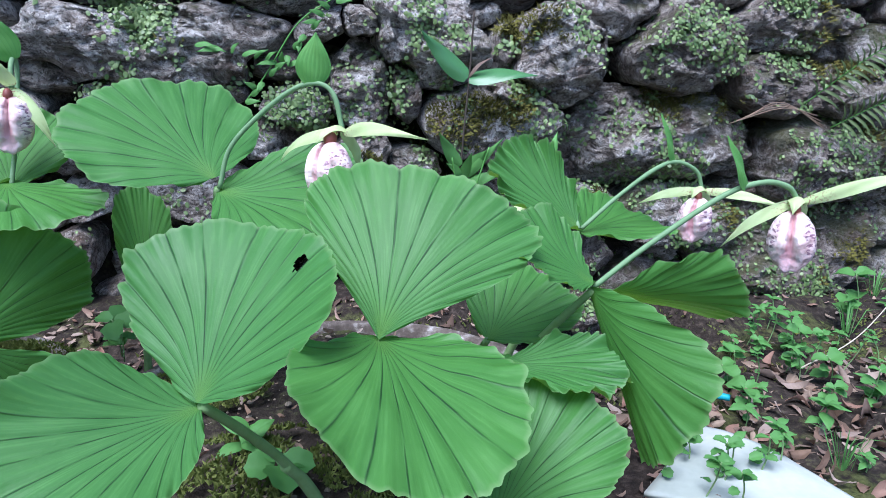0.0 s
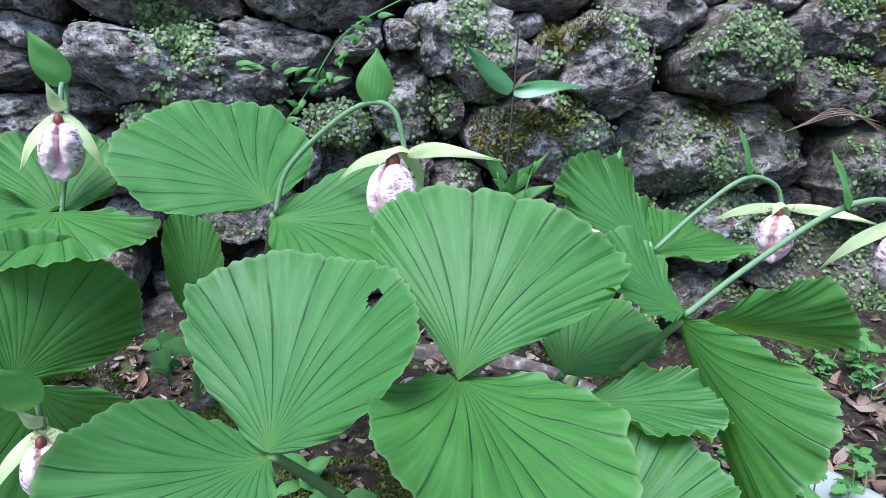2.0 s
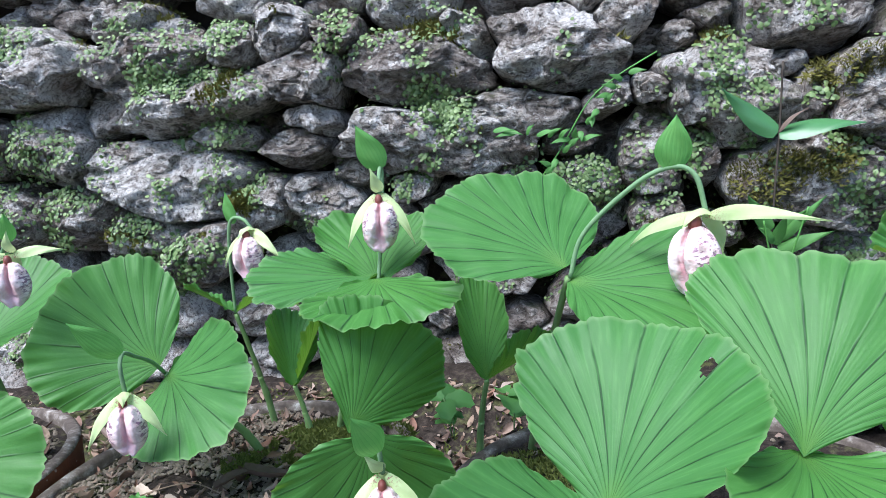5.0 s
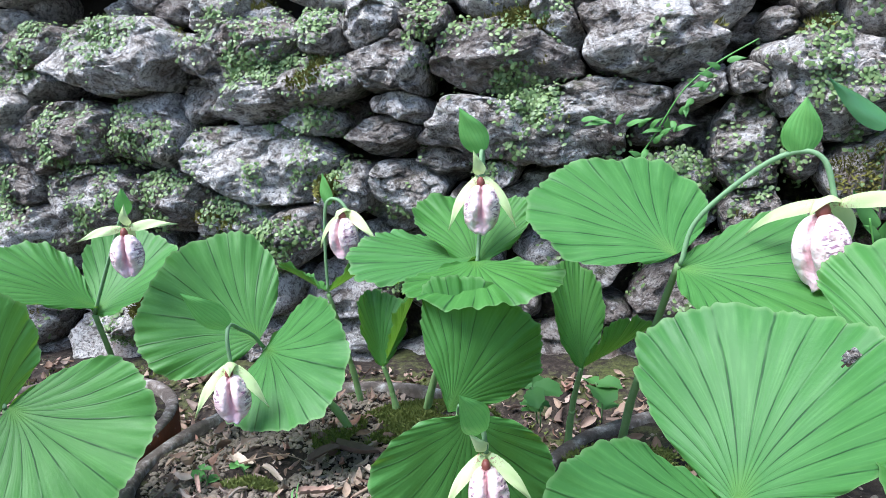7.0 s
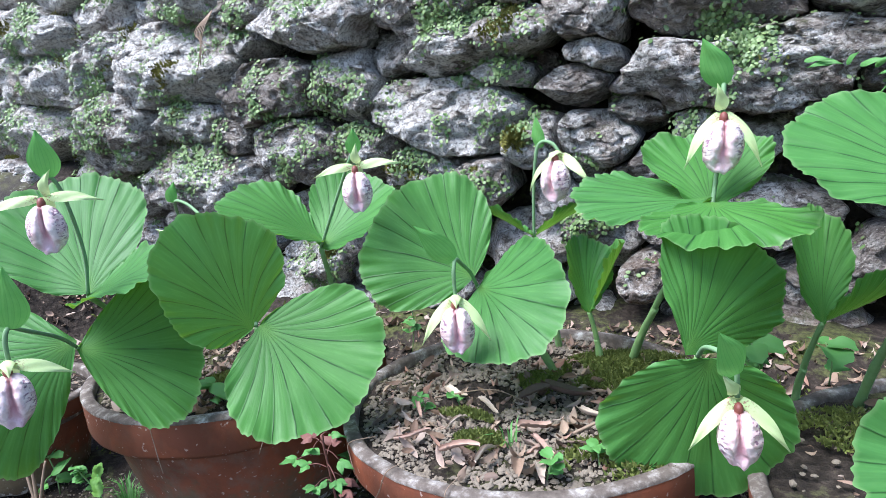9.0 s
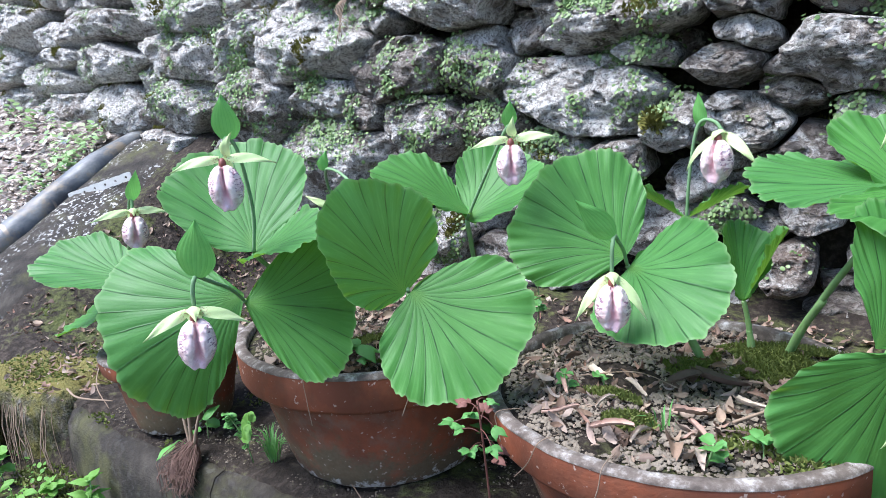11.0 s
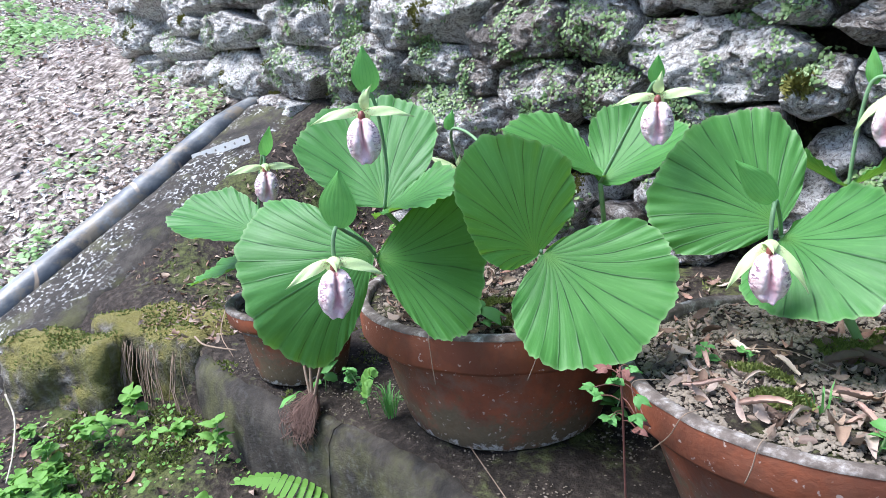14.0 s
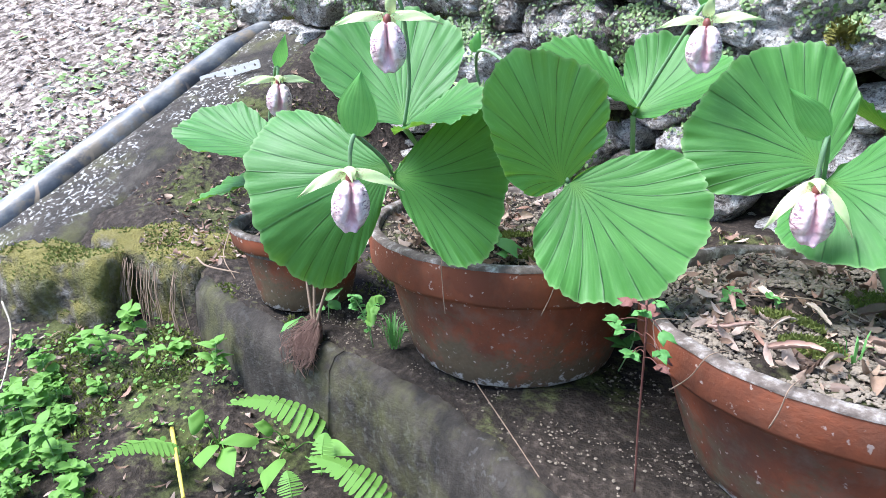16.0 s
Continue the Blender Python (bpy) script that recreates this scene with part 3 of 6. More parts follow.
def square_to_disc(n):
    """A grid of n x n steps over a disc: radius and angle of each point."""
    g = np.linspace(-1, 1, n + 1)
    a, b = np.meshgrid(g, g)
    wide = np.abs(a) > np.abs(b)
    r = np.where(wide, a, b)
    safe = np.where(np.abs(r) < 1e-9, 1.0, r)
    phi = np.where(wide, (math.pi / 4) * b / safe, math.pi / 2 - (math.pi / 4) * a / safe)
    return np.abs(r).ravel(), np.where(r < 0, phi + math.pi, phi).ravel()


def stone(lump, neighbours, parent, y=1.4, steps=40, gap=0.07, spread=1.1):
    """One split stone that fills its outline up to its neighbours, with a crest, sloping facets and rough layered faces."""
    rnd = random.Random(lump.seed + 7)
    turns = np.linspace(0, 2 * math.pi, 73)[:-1]
    rays = np.linspace(0.02, 1.0, 60)
    longest = 0.75 * max(lump.w, lump.h)
    X = lump.x + longest * np.multiply.outer(np.cos(turns), rays)
    Z = lump.z + longest * np.multiply.outer(np.sin(turns), rays)
    own = lump.far(X, Z)
    inside = own < spread
    for other in neighbours:
        inside &= own + gap < other.far(X, Z) + 0.0
    edge = np.where(inside.all(axis=1), 60, np.argmin(inside, axis=1))
    reach = np.maximum(longest * rays[np.clip(edge, 1, 59)], 0.22 * min(lump.w, lump.h))
    r, phi = square_to_disc(steps)
    R = np.interp(np.mod(phi, 2 * math.pi), np.append(turns, 2 * math.pi), np.append(reach, reach[0]))
    px, pz = R * r * np.cos(phi), R * r * np.sin(phi)
    # the faces: a crest with a slope above and an undercut below, a split front, broken corners
    size = min(lump.w, lump.h)
    depth = min(0.13, 0.42 * size + 0.035)
    c, s = math.cos(radians(lump.turn + rnd.uniform(-14, 14))), math.sin(radians(lump.turn + rnd.uniform(-14, 14)))
    v = -px * s + pz * c
    u = px * c + pz * s
    crest = rnd.uniform(-0.28, 0.08) * lump.h
    out = depth - rnd.uniform(0.35, 0.95) * (v - crest)
    out = np.minimum(out, depth + rnd.uniform(0.3, 0.95) * (v - crest))
    out = np.minimum(out, depth * rnd.uniform(0.78, 1.0) + rnd.uniform(-0.22, 0.22) * u + rnd.uniform(-0.15, 0.3) * v)
    for _ in range(5):
        a = rnd.uniform(0, 6.28)
        q = (px * math.cos(a) / lump.w + pz * math.sin(a) / lump.h) * 2
        out = np.minimum(out, depth * (1 - rnd.uniform(0.7, 1.7) * (q - rnd.uniform(0.3, 0.7))))
    out = np.minimum(out, depth * 1.1 * np.sqrt(np.maximum(1 - r ** 9, 0)) + 0.002)
    out = np.maximum(out, -0.02)
    off = Vector((rnd.uniform(-50, 50), rnd.uniform(-50, 50), rnd.uniform(-50, 50)))
    verts = []
    for x, z, o, uu, vv, rr in zip(px, pz, out, u, v, r):
        q = Vector((x, -o, z))
        crag = abs(noise.noise(q * 16 + off))
        layer = noise.noise(Vector((uu * 9, o * 30, vv * 62)) + off)
        bite = noise.noise(q * 33 + off)
        fine = noise.noise(q * 85 + off)
        # broken facets: each cell of the rock ends at its own depth and tilt
        g = Vector((uu * 15, o * 15, vv * 26)) + off
        near, cells = noise.voronoi(g)
        h = noise.cell_vector(cells[0] * 3.7)
        split_face = h.x - 0.5 + (h.y - 0.5) * (g.x - cells[0].x) + (h.z - 0.5) * (g.z - cells[0].z)
        g2 = q * 52 + off
        near2, cells2 = noise.voronoi(g2)
        chip = noise.cell(cells2[0] * 2.3) + 0.8 * min(0.25, near2[1] - near2[0])
        d = -0.02 * crag + 0.02 * split_face + 0.004 * layer + 0.003 * bite + 0.0042 * chip + 0.0025 * fine + 0.006 * noise.noise(q * 8 + off)
        k = 1 + rr * (0.06 * noise.noise(q * 22 + off) + 0.04 * noise.noise(q * 60 + off))
        verts.append((x * k, -(o + d), z * k))
    n = steps + 1
    faces = [(i * n + j, i * n + j + 1, (i + 1) * n + j + 1, (i + 1) * n + j) for i in range(steps) for j in range(steps)]
    rim = [j for j in range(n)] + [i * n + steps for i in range(1, n)] + [steps * n + j for j in range(steps - 1, -1, -1)] + [i * n for i in range(steps - 1, 0, -1)]
    last = rim
    for back, shrink in ((0.03, 1.0), (0.08, 0.93), (0.15, 0.8)):
        ring = []
        for k in rim:
            x, o, z = verts[k]
            w = 1 + 0.06 * noise.noise(Vector((x, back, z)) * 25 + off)
            ring.append(len(verts))
            verts.append((x * shrink * w, max(o, 0.0) + back, z * shrink * w))
        m = len(rim)
        faces += [(last[(k + 1) % m], last[k], ring[k], ring[(k + 1) % m]) for k in range(m)]
        last = ring
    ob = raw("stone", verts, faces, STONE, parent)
    ob.location = (lump.x, y + rnd.uniform(-0.018, 0.018), lump.z)
    return ob


def build_wall():
    wall = thing("wall_north", "dry-laid wall of rough grey schist stones with moss and creeping fern", "wall", kind="structure")
    lumps = [Lump(*row, 100 + 7 * i) for i, row in enumerate(WALL_END + WALL_LEFT + WALL_MIDDLE + WALL_NEAR + WALL_RIGHT)]
    known = len(lumps)
    # smaller stones fill what is left between and above them
    rnd = random.Random(7)
    for tall, tries in ((0.15, 700), (0.1, 900), (0.065, 1800)):
        for _ in range(tries):
            x, z = rnd.uniform(-4.05, 1.75), rnd.uniform(-0.15, 1.28)
            if z < floor_at(x, 1.38) - 0.06:
                continue
            w, h = tall * rnd.uniform(1.2, 1.9), tall * rnd.uniform(0.85, 1.1)
            near = [q for q in lumps if abs(q.x - x) < 0.5 * (q.w + w) + 0.02 and abs(q.z - z) < 0.5 * (q.h + q.w + h)]
            p, q = x + 0.36 * w * np.array([-1, 1, 0, 0, 0]), z + 0.36 * h * np.array([0, 0, -1, 1, 0])
            if all(float(np.min(k.far(p, q))) > 1.0 for k in near):
                lumps.append(Lump(x, z, w, h, rnd.uniform(-15, 15), 1000 + len(lumps)))
    made = []
    for i, lump in enumerate(lumps):
        near = [q for q in lumps if q is not lump and abs(q.x - lump.x) < 0.6 * (q.w + lump.w) and abs(q.z - lump.z) < 0.6 * (max(q.w, q.h) + max(lump.w, lump.h))]
        big = lump.w * lump.h > 0.012
        y = 1.405 if i < known else 1.46
        made.append(stone(lump, near, wall, y, 60 if big and i < known else 34 if i < known else 20))
    # chips wedged deep in the joints
    for i in range(150):
        x, z = rnd.uniform(-3.9, 1.7), rnd.uniform(-0.12, 1.0)
        if z > floor_at(x, 1.38) - 0.05:
            w = rnd.uniform(0.08, 0.17)
            stone(Lump(x, z, w, w * rnd.uniform(0.5, 0.8), rnd.uniform(-25, 25), 3000 + i), [], wall, 1.54, 12)
    # added backing block, coloured near-black to imitate shade deep in the joints
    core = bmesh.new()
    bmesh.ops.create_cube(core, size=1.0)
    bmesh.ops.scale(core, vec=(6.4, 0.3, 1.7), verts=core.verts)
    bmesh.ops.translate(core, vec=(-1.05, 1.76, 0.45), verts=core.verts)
    part("earth_core", core, plain_material("joint_shade", (0.012, 0.01, 0.008), (0.03, 0.024, 0.018), 30, 0.95, 0.8, 0.01), wall, "near-black backing behind the stones for the shade in the joints")
    return made[:known + 60]


stones = build_wall()


# ---- pots ----
def pot(label, x, y, z, rim_radius, base_radius, height, band, soil_drop, tilt=0.0):
    """A thrown clay pot with a thick banded rim, worn and limed, filled with soil."""
    root = thing("flower_pot", label, "pot", (x, y, z), group="clay pots")
    root.rotation_euler = (0, radians(tilt), 0)
    n = 72

    def lathe(name, profile, material, lab=""):
        verts = []
        for r, h in profile:
            for k in range(n):
                a = 2 * math.pi * k / n
                q = Vector((math.cos(a) * 3 + x * 7, math.sin(a) * 3, h * 14))
                rr = r * (1 + 0.004 * noise.noise(q)) + 0.0012 * noise.noise(q * 5)
                verts.append((rr * math.cos(a), rr * math.sin(a), h + 0.0018 * noise.noise(q * 2)))
        faces = grid_faces(len(profile), n, True)
        return raw(name, verts, faces, material, root) if not lab else tagged(raw(name, verts, faces, material, root), lab)

    t = 0.014
    under = base_radius + (rim_radius - 0.012 - base_radius) * (height - band) / height
    body = [(0.001, 0.0), (base_radius - 0.006, 0.0), (base_radius, 0.005)]
    body += [(base_radius + (under - base_radius) * u ** 0.9, 0.005 + (height - band - 0.005) * u) for u in (0.15, 0.3, 0.45, 0.6, 0.75, 0.9, 1.0)]
    lathe("body", body, TERRACOTTA)
    rim = [(under - 0.002, height - band), (rim_radius - 0.006, height - band + 0.002), (rim_radius - 0.002, height - band + 0.008), (rim_radius, height - 0.009), (rim_radius - 0.0005, height - 0.003)]
    lathe("rim", rim, RED_CLAY)
    lip = [(rim_radius + 0.0006, height - 0.0055), (rim_radius, height - 0.002), (rim_radius - 0.004, height), (rim_radius - t, height), (rim_radius - t - 0.003, height - 0.004), (rim_radius - t - 0.005, height - soil_drop - 0.03)]
    lathe("lip", lip, CRUST, "grey lime-crusted lip of the pot")
    verts, inner = [], rim_radius - t - 0.004
    rings = 14
    for i in range(rings + 1):
        for k in range(n):
            a = 2 * math.pi * k / n
            r = inner * i / rings
            q = Vector((r * math.cos(a) + x, r * math.sin(a) + y, 0))
            verts.append((r * math.cos(a), r * math.sin(a), height - soil_drop + 0.012 * noise.noise(q * 14) + 0.006 * noise.noise(q * 45)))
    tagged(raw("soil", verts, grid_faces(rings + 1, n, True), SOIL, root), "dark gritty potting soil with moss")
    return root


pot("wide reddish-brown clay pot with crusted rim on the ledge", -0.515, 0.718, -0.01, 0.237, 0.16, 0.196, 0.052, 0.012)
pot("reddish clay pot standing on the concrete ledge", -0.985, 0.7, -0.005, 0.226, 0.16, 0.205, 0.058, 0.014)
pot("small worn clay pot at the end of the ledge", -1.385, 0.575, -0.005, 0.128, 0.085, 0.15, 0.035, 0.015)
pot("broad clay pot hidden under the large orchid leaves", 0.02, 0.66, -0.02, 0.28, 0.2, 0.19, 0.05, 0.014)


# ---- orchids ----
def leaf_frame(yaw, pitch, roll):
    return Matrix.Rotation(radians(yaw), 3, "Z") @ Matrix.Rotation(radians(pitch), 3, "X") @ Matrix.Rotation(radians(roll), 3, "Y")


def orchid_leaf(plant, at, yaw, pitch, roll, length, half_width, fan=0.7, cup=0.0, bend=0.0, seed=0, ruffle=1.0, bites=(), pleat=1.0):
    """A fan-shaped pleated leaf: ribs run from its base to a crimped margin. bites: (angle, radius, size) of chewed holes."""
    rnd = random.Random(seed * 13 + 5)
    m = leaf_frame(yaw, pitch, roll)
    cols, rows, ribs = 289, 40 if bites else 16, 9
    p1, p2, p3 = (rnd.uniform(0, 6.28) for _ in range(3))
    strength = rnd.uniform(0.55, 1.15)
    verts, uvs = [], []
    for i in range(rows + 1):
        rho = (i / rows) ** 0.8
        for j in range(cols):
            th = 2 * math.pi * j / (cols - 1)
            x = math.sin(th)
            v = max(1e-9, 0.5 - 0.5 * math.cos(th)) ** fan
            tw = th + 0.09 * math.sin(2 * th + p1) * math.sin(th / 2) + 0.05 * math.sin(5 * th + p2) * math.sin(th / 2)
            edge = 1 + 0.006 * math.sin(th * 15 + p1) + 0.012 * math.sin(th * 6 + p2) + 0.007 * math.sin(th * 44 + 2 * math.sin(th * 9 + p3)) - 0.017 * (1 - abs(math.sin(tw * ribs))) ** 2
            k = rho * (1 + (edge - 1) * rho ** 3)
            px, py = x * k ** 1.3, v * k ** 0.93
            z = cup * px * px * half_width + bend * py * py * length
            # pleats flatten towards the leaf's two side margins
            weight = (0.72 + 0.28 * math.sin(th * 3.3 + p2)) * strength
            fold = abs(math.sin(tw * ribs)) * weight * 0.0013 * pleat * (half_width / 0.09) * rho ** 0.9 * (0.45 + 0.55 * min(1.0, 3.0 * v))
            fold += half_width * (0.035 * noise.noise(Vector((px * 1.6, py * 1.9, seed))) + 0.018 * noise.noise(Vector((px * 4, py * 2.6, seed + 9))))
            wave = ruffle * rho ** 7 * (0.0022 * math.sin(th * 7 + p1) + 0.0016 * math.sin(th * 13 + p2) + 0.0009 * math.sin(th * 31 + p3))
            z += fold + wave
            verts.append(m @ Vector((px * half_width, py * length, z)) + Vector(at))
            uvs.append((tw / (2 * math.pi), rho))
    faces = grid_faces(rows + 1, cols)
    if bites:
        kept = []
        for f in faces:
            a = sum(uvs[q][0] for q in f) / 4
            r = sum(uvs[q][1] for q in f) / 4
            if not any(((a - ba) / (bs * 0.2 / max(br, 0.1))) ** 2 + ((r - br) / bs) ** 2 + 0.9 * noise.noise(Vector((a * 60, r * 22, seed))) < 1 for ba, br, bs in bites):
                kept.append(f)
        faces = kept
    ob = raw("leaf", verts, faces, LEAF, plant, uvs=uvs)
    return ob


def blade(name, base, tip, width, normal, material, parent, sag=0.0, twist=0.0, curl=0.25, point=0.6, label="", cols=9, rows=14):
    """A lance-shaped petal, sepal or bract from base to tip, cupped across and sagging along."""
    a, b = Vector(base), Vector(tip)
    axis = (b - a)
    length = axis.length
    axis.normalize()
    n = Vector(normal)
    n = (n - axis * n.dot(axis)).normalized()
    side = axis.cross(n)
    verts, uvs = [], []
    for i in range(rows + 1):
        u = i / rows
        w = width * 0.5 * max(0.03, math.sin(math.pi * min(1.0, (u * 0.94 + 0.06)) ** point) ** 0.85) * (1 - 0.45 * u ** 3)
        t = twist * u
        s2, n2 = side * math.cos(t) + n * math.sin(t), n * math.cos(t) - side * math.sin(t)
        c = a + axis * (length * u) + n * (sag * length * 4 * u * (1 - u)) 
        for j in range(cols):
            v = 2 * j / (cols - 1) - 1
            verts.append(c + s2 * (w * v) - n2 * (curl * w * v * v) + n2 * (0.0008 * math.sin(9 * u + 3 * v)))
            uvs.append((j / (cols - 1), u))
    ob = raw(name, verts, grid_faces(rows + 1, cols), material, parent, uvs=uvs)
    if label:
        ob["label"] = label
    return ob


def orchid_flower(plant, at, heading, size=1.0, nod=0.0, droop=50.0, hood=1.0, seed=0, long=1.0, sides=None):
    """A nodding slipper flower: column with inflated two-lobed lip, two side petals, a hooded upper sepal and one behind."""
    rnd = random.Random(seed + 40)
    m = Matrix.Translation(at) @ Matrix.Rotation(radians(heading), 4, "Z") @ Matrix.Rotation(radians(nod), 4, "X") @ Matrix.Scale(size, 4)

    def to(p):
        return m @ Vector(p)

    # local: -y faces the viewer of the flower, z up, origin where the ovary ends
    up = m.to_3x3() @ Vector((0, 0, 1))
    verts, uvs = [], []
    rows, cols = 9, 12
    for i in range(rows + 1):
        a = math.pi * i / rows
        for j in range(cols):
            b = 2 * math.pi * j / cols
            verts.append(to((0.0046 * math.sin(a) * math.cos(b), -0.0135 + 0.0062 * math.sin(a) * math.sin(b), -0.0068 + 0.0072 * math.cos(a))))
            uvs.append((j / cols, i / rows))
    flower = raw("flower", verts, grid_faces(rows + 1, cols, True), COLUMN, plant, uvs=uvs)
    flower["label"] = "pale pink slipper flower with dark red column"
    # an egg-shaped pouch: two in-rolled lobes meet in a seam that widens downwards into a pink trough
    verts, uvs = [], []
    rows, cols = 34, 48
    lean = rnd.uniform(-0.08, 0.08)
    for i in range(rows + 1):
        u = i / rows
        a = math.pi * u
        for j in range(cols + 1):
            b = 2 * math.pi * j / cols
            ring = math.sin(a) ** 0.85
            wide = 0.0182 * (0.74 + 0.62 * u - 0.36 * u ** 3)
            x = wide * ring * math.cos(b)
            y = 0.0172 * ring * (0.8 + 0.3 * u) * math.sin(b)
            z = 0.0245 * math.cos(a) + 0.002 * math.sin(a)
            front = max(0.0, -math.sin(b)) ** 0.7 * min(1.0, u * 6) * ring
            open_down = min(1.0, max(0.0, (u - 0.45) / 0.4))
            seam = 0.0017 + 0.0088 * open_down ** 1.3
            groove = math.exp(-(x / seam) ** 2) * front
            lobe = math.exp(-((abs(x) - 0.0085) / 0.0055) ** 2) * front * (1 - open_down)
            y += groove * (0.0085 - 0.0035 * open_down) - 0.0036 * lobe
            # the free hem of the trough
            hem = max(0.0, 1 - abs(u - 0.86) / 0.14) * math.exp(-(x / 0.0105) ** 2) * front
            y -= 0.0062 * hem * (1 + 0.5 * math.sin(520 * x + seed))
            z -= 0.0068 * hem * (1 + 0.45 * math.sin(610 * x + 2 * seed))
            x, y, z = x * 1.12, y * 1.08 - 0.0145, z * 1.12 - 0.0355
            x += lean * (z + 0.02)
            q = Vector((x, y, z)) * 130 + Vector((seed, 0, 0))
            w = 0.0009 * noise.noise(q) + 0.0005 * noise.noise(q * 2.3)
            verts.append(to((x + w, y - w, z + w)))
            back = 0.25 if math.sin(b) > 0 else 0.0
            uvs.append((min(1.0, back + max(0.0, (abs(x - lean * (z + 0.02)) - 0.8 * seam) / 0.013)) if front > 0 else 0.8, u))
    faces = grid_faces(rows + 1, cols + 1)
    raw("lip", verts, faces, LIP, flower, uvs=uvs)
    for s in (-1, 1):
        hang, grown = sides[s > 0] if sides else (droop, long)
        d = radians(hang + rnd.uniform(-6, 6))
        reach = 0.063 * grown * rnd.uniform(0.92, 1.08)
        tip = to((reach * math.cos(d) * s, -0.004 - 0.012 * math.sin(d) + rnd.uniform(-0.005, 0.005), -0.002 - reach * math.sin(d)))
        blade("petal", to((0.004 * s, -0.002, -0.001)), tip, 0.0145 * size / grown ** 0.3, m.to_3x3() @ Vector((0.3 * s, -0.9, 0.45)), SEPAL, flower, sag=0.14, curl=0.22, twist=0.2 * s, point=0.72)
    if 0 < hood <= 0.6:
        turn = rnd.choice((-1, 1)) * rnd.uniform(0.004, 0.016)
        blade("upper_sepal", to((0, 0.003, 0.001)), to((turn, -0.014, 0.03)), 0.015 * size, m.to_3x3() @ Vector((0, -1, 0.4)), SEPAL, flower, sag=0.2, curl=0.45)
    elif hood > 0:
        blade("upper_sepal", to((0, 0.003, 0.001)), to((rnd.uniform(-0.006, 0.006), -0.03 * hood, 0.006 - 0.016 * hood)), 0.017 * size, m.to_3x3() @ Vector((0, -0.4, 1)), SEPAL, flower, sag=0.24, curl=0.5)
    blade("lower_sepal", to((0, 0.004, 0)), to((0.002, 0.016, -0.036)), 0.017 * size, m.to_3x3() @ Vector((0, 1, 0.2)), SEPAL, flower, sag=0.12, curl=0.35)
    return flower


def orchid(label, *, base, joint, stem_via=(), thick=0.0039):
    """A plant: its root object stands where the stem leaves the soil."""
    plant = thing("slipper_orchid", label, "orchid", (0, 0, 0), group="potted slipper orchids")
    b, j = Vector(base), Vector(joint)
    pts = [b, *stem_via, j] if stem_via else [b, b.lerp(j, 0.35) + Vector((0, 0, 0.015)), b.lerp(j, 0.7) + Vector((0, 0, 0.01)), j]
    tube("stem", pts, thick * 1.2, STEM, plant, end=thick * 0.85, rough=0.12)
    a = b.lerp(j, 0.02)
    c = b.lerp(j, 0.4) + Vector((0, 0, 0.012))
    tube("sheath", [a, a.lerp(c, 0.5) + Vector((0, 0, 0.008)), c], thick * 1.55, STEM, plant, end=thick * 1.15, rough=0.15)
    return plant


def flower_stalk(plant, joint, via, flower_at, bract_base, bract_tip, bract_width=0.026, face=(0, -1, 0.2)):
    tube("flower_stalk", [joint, *via, flower_at], 0.0023, STALK, plant, end=0.0024, sides=8, rough=0.1)
    blade("bract", bract_base, bract_tip, bract_width, face, BRACT, plant, sag=0.05, curl=0.22, point=0.75)

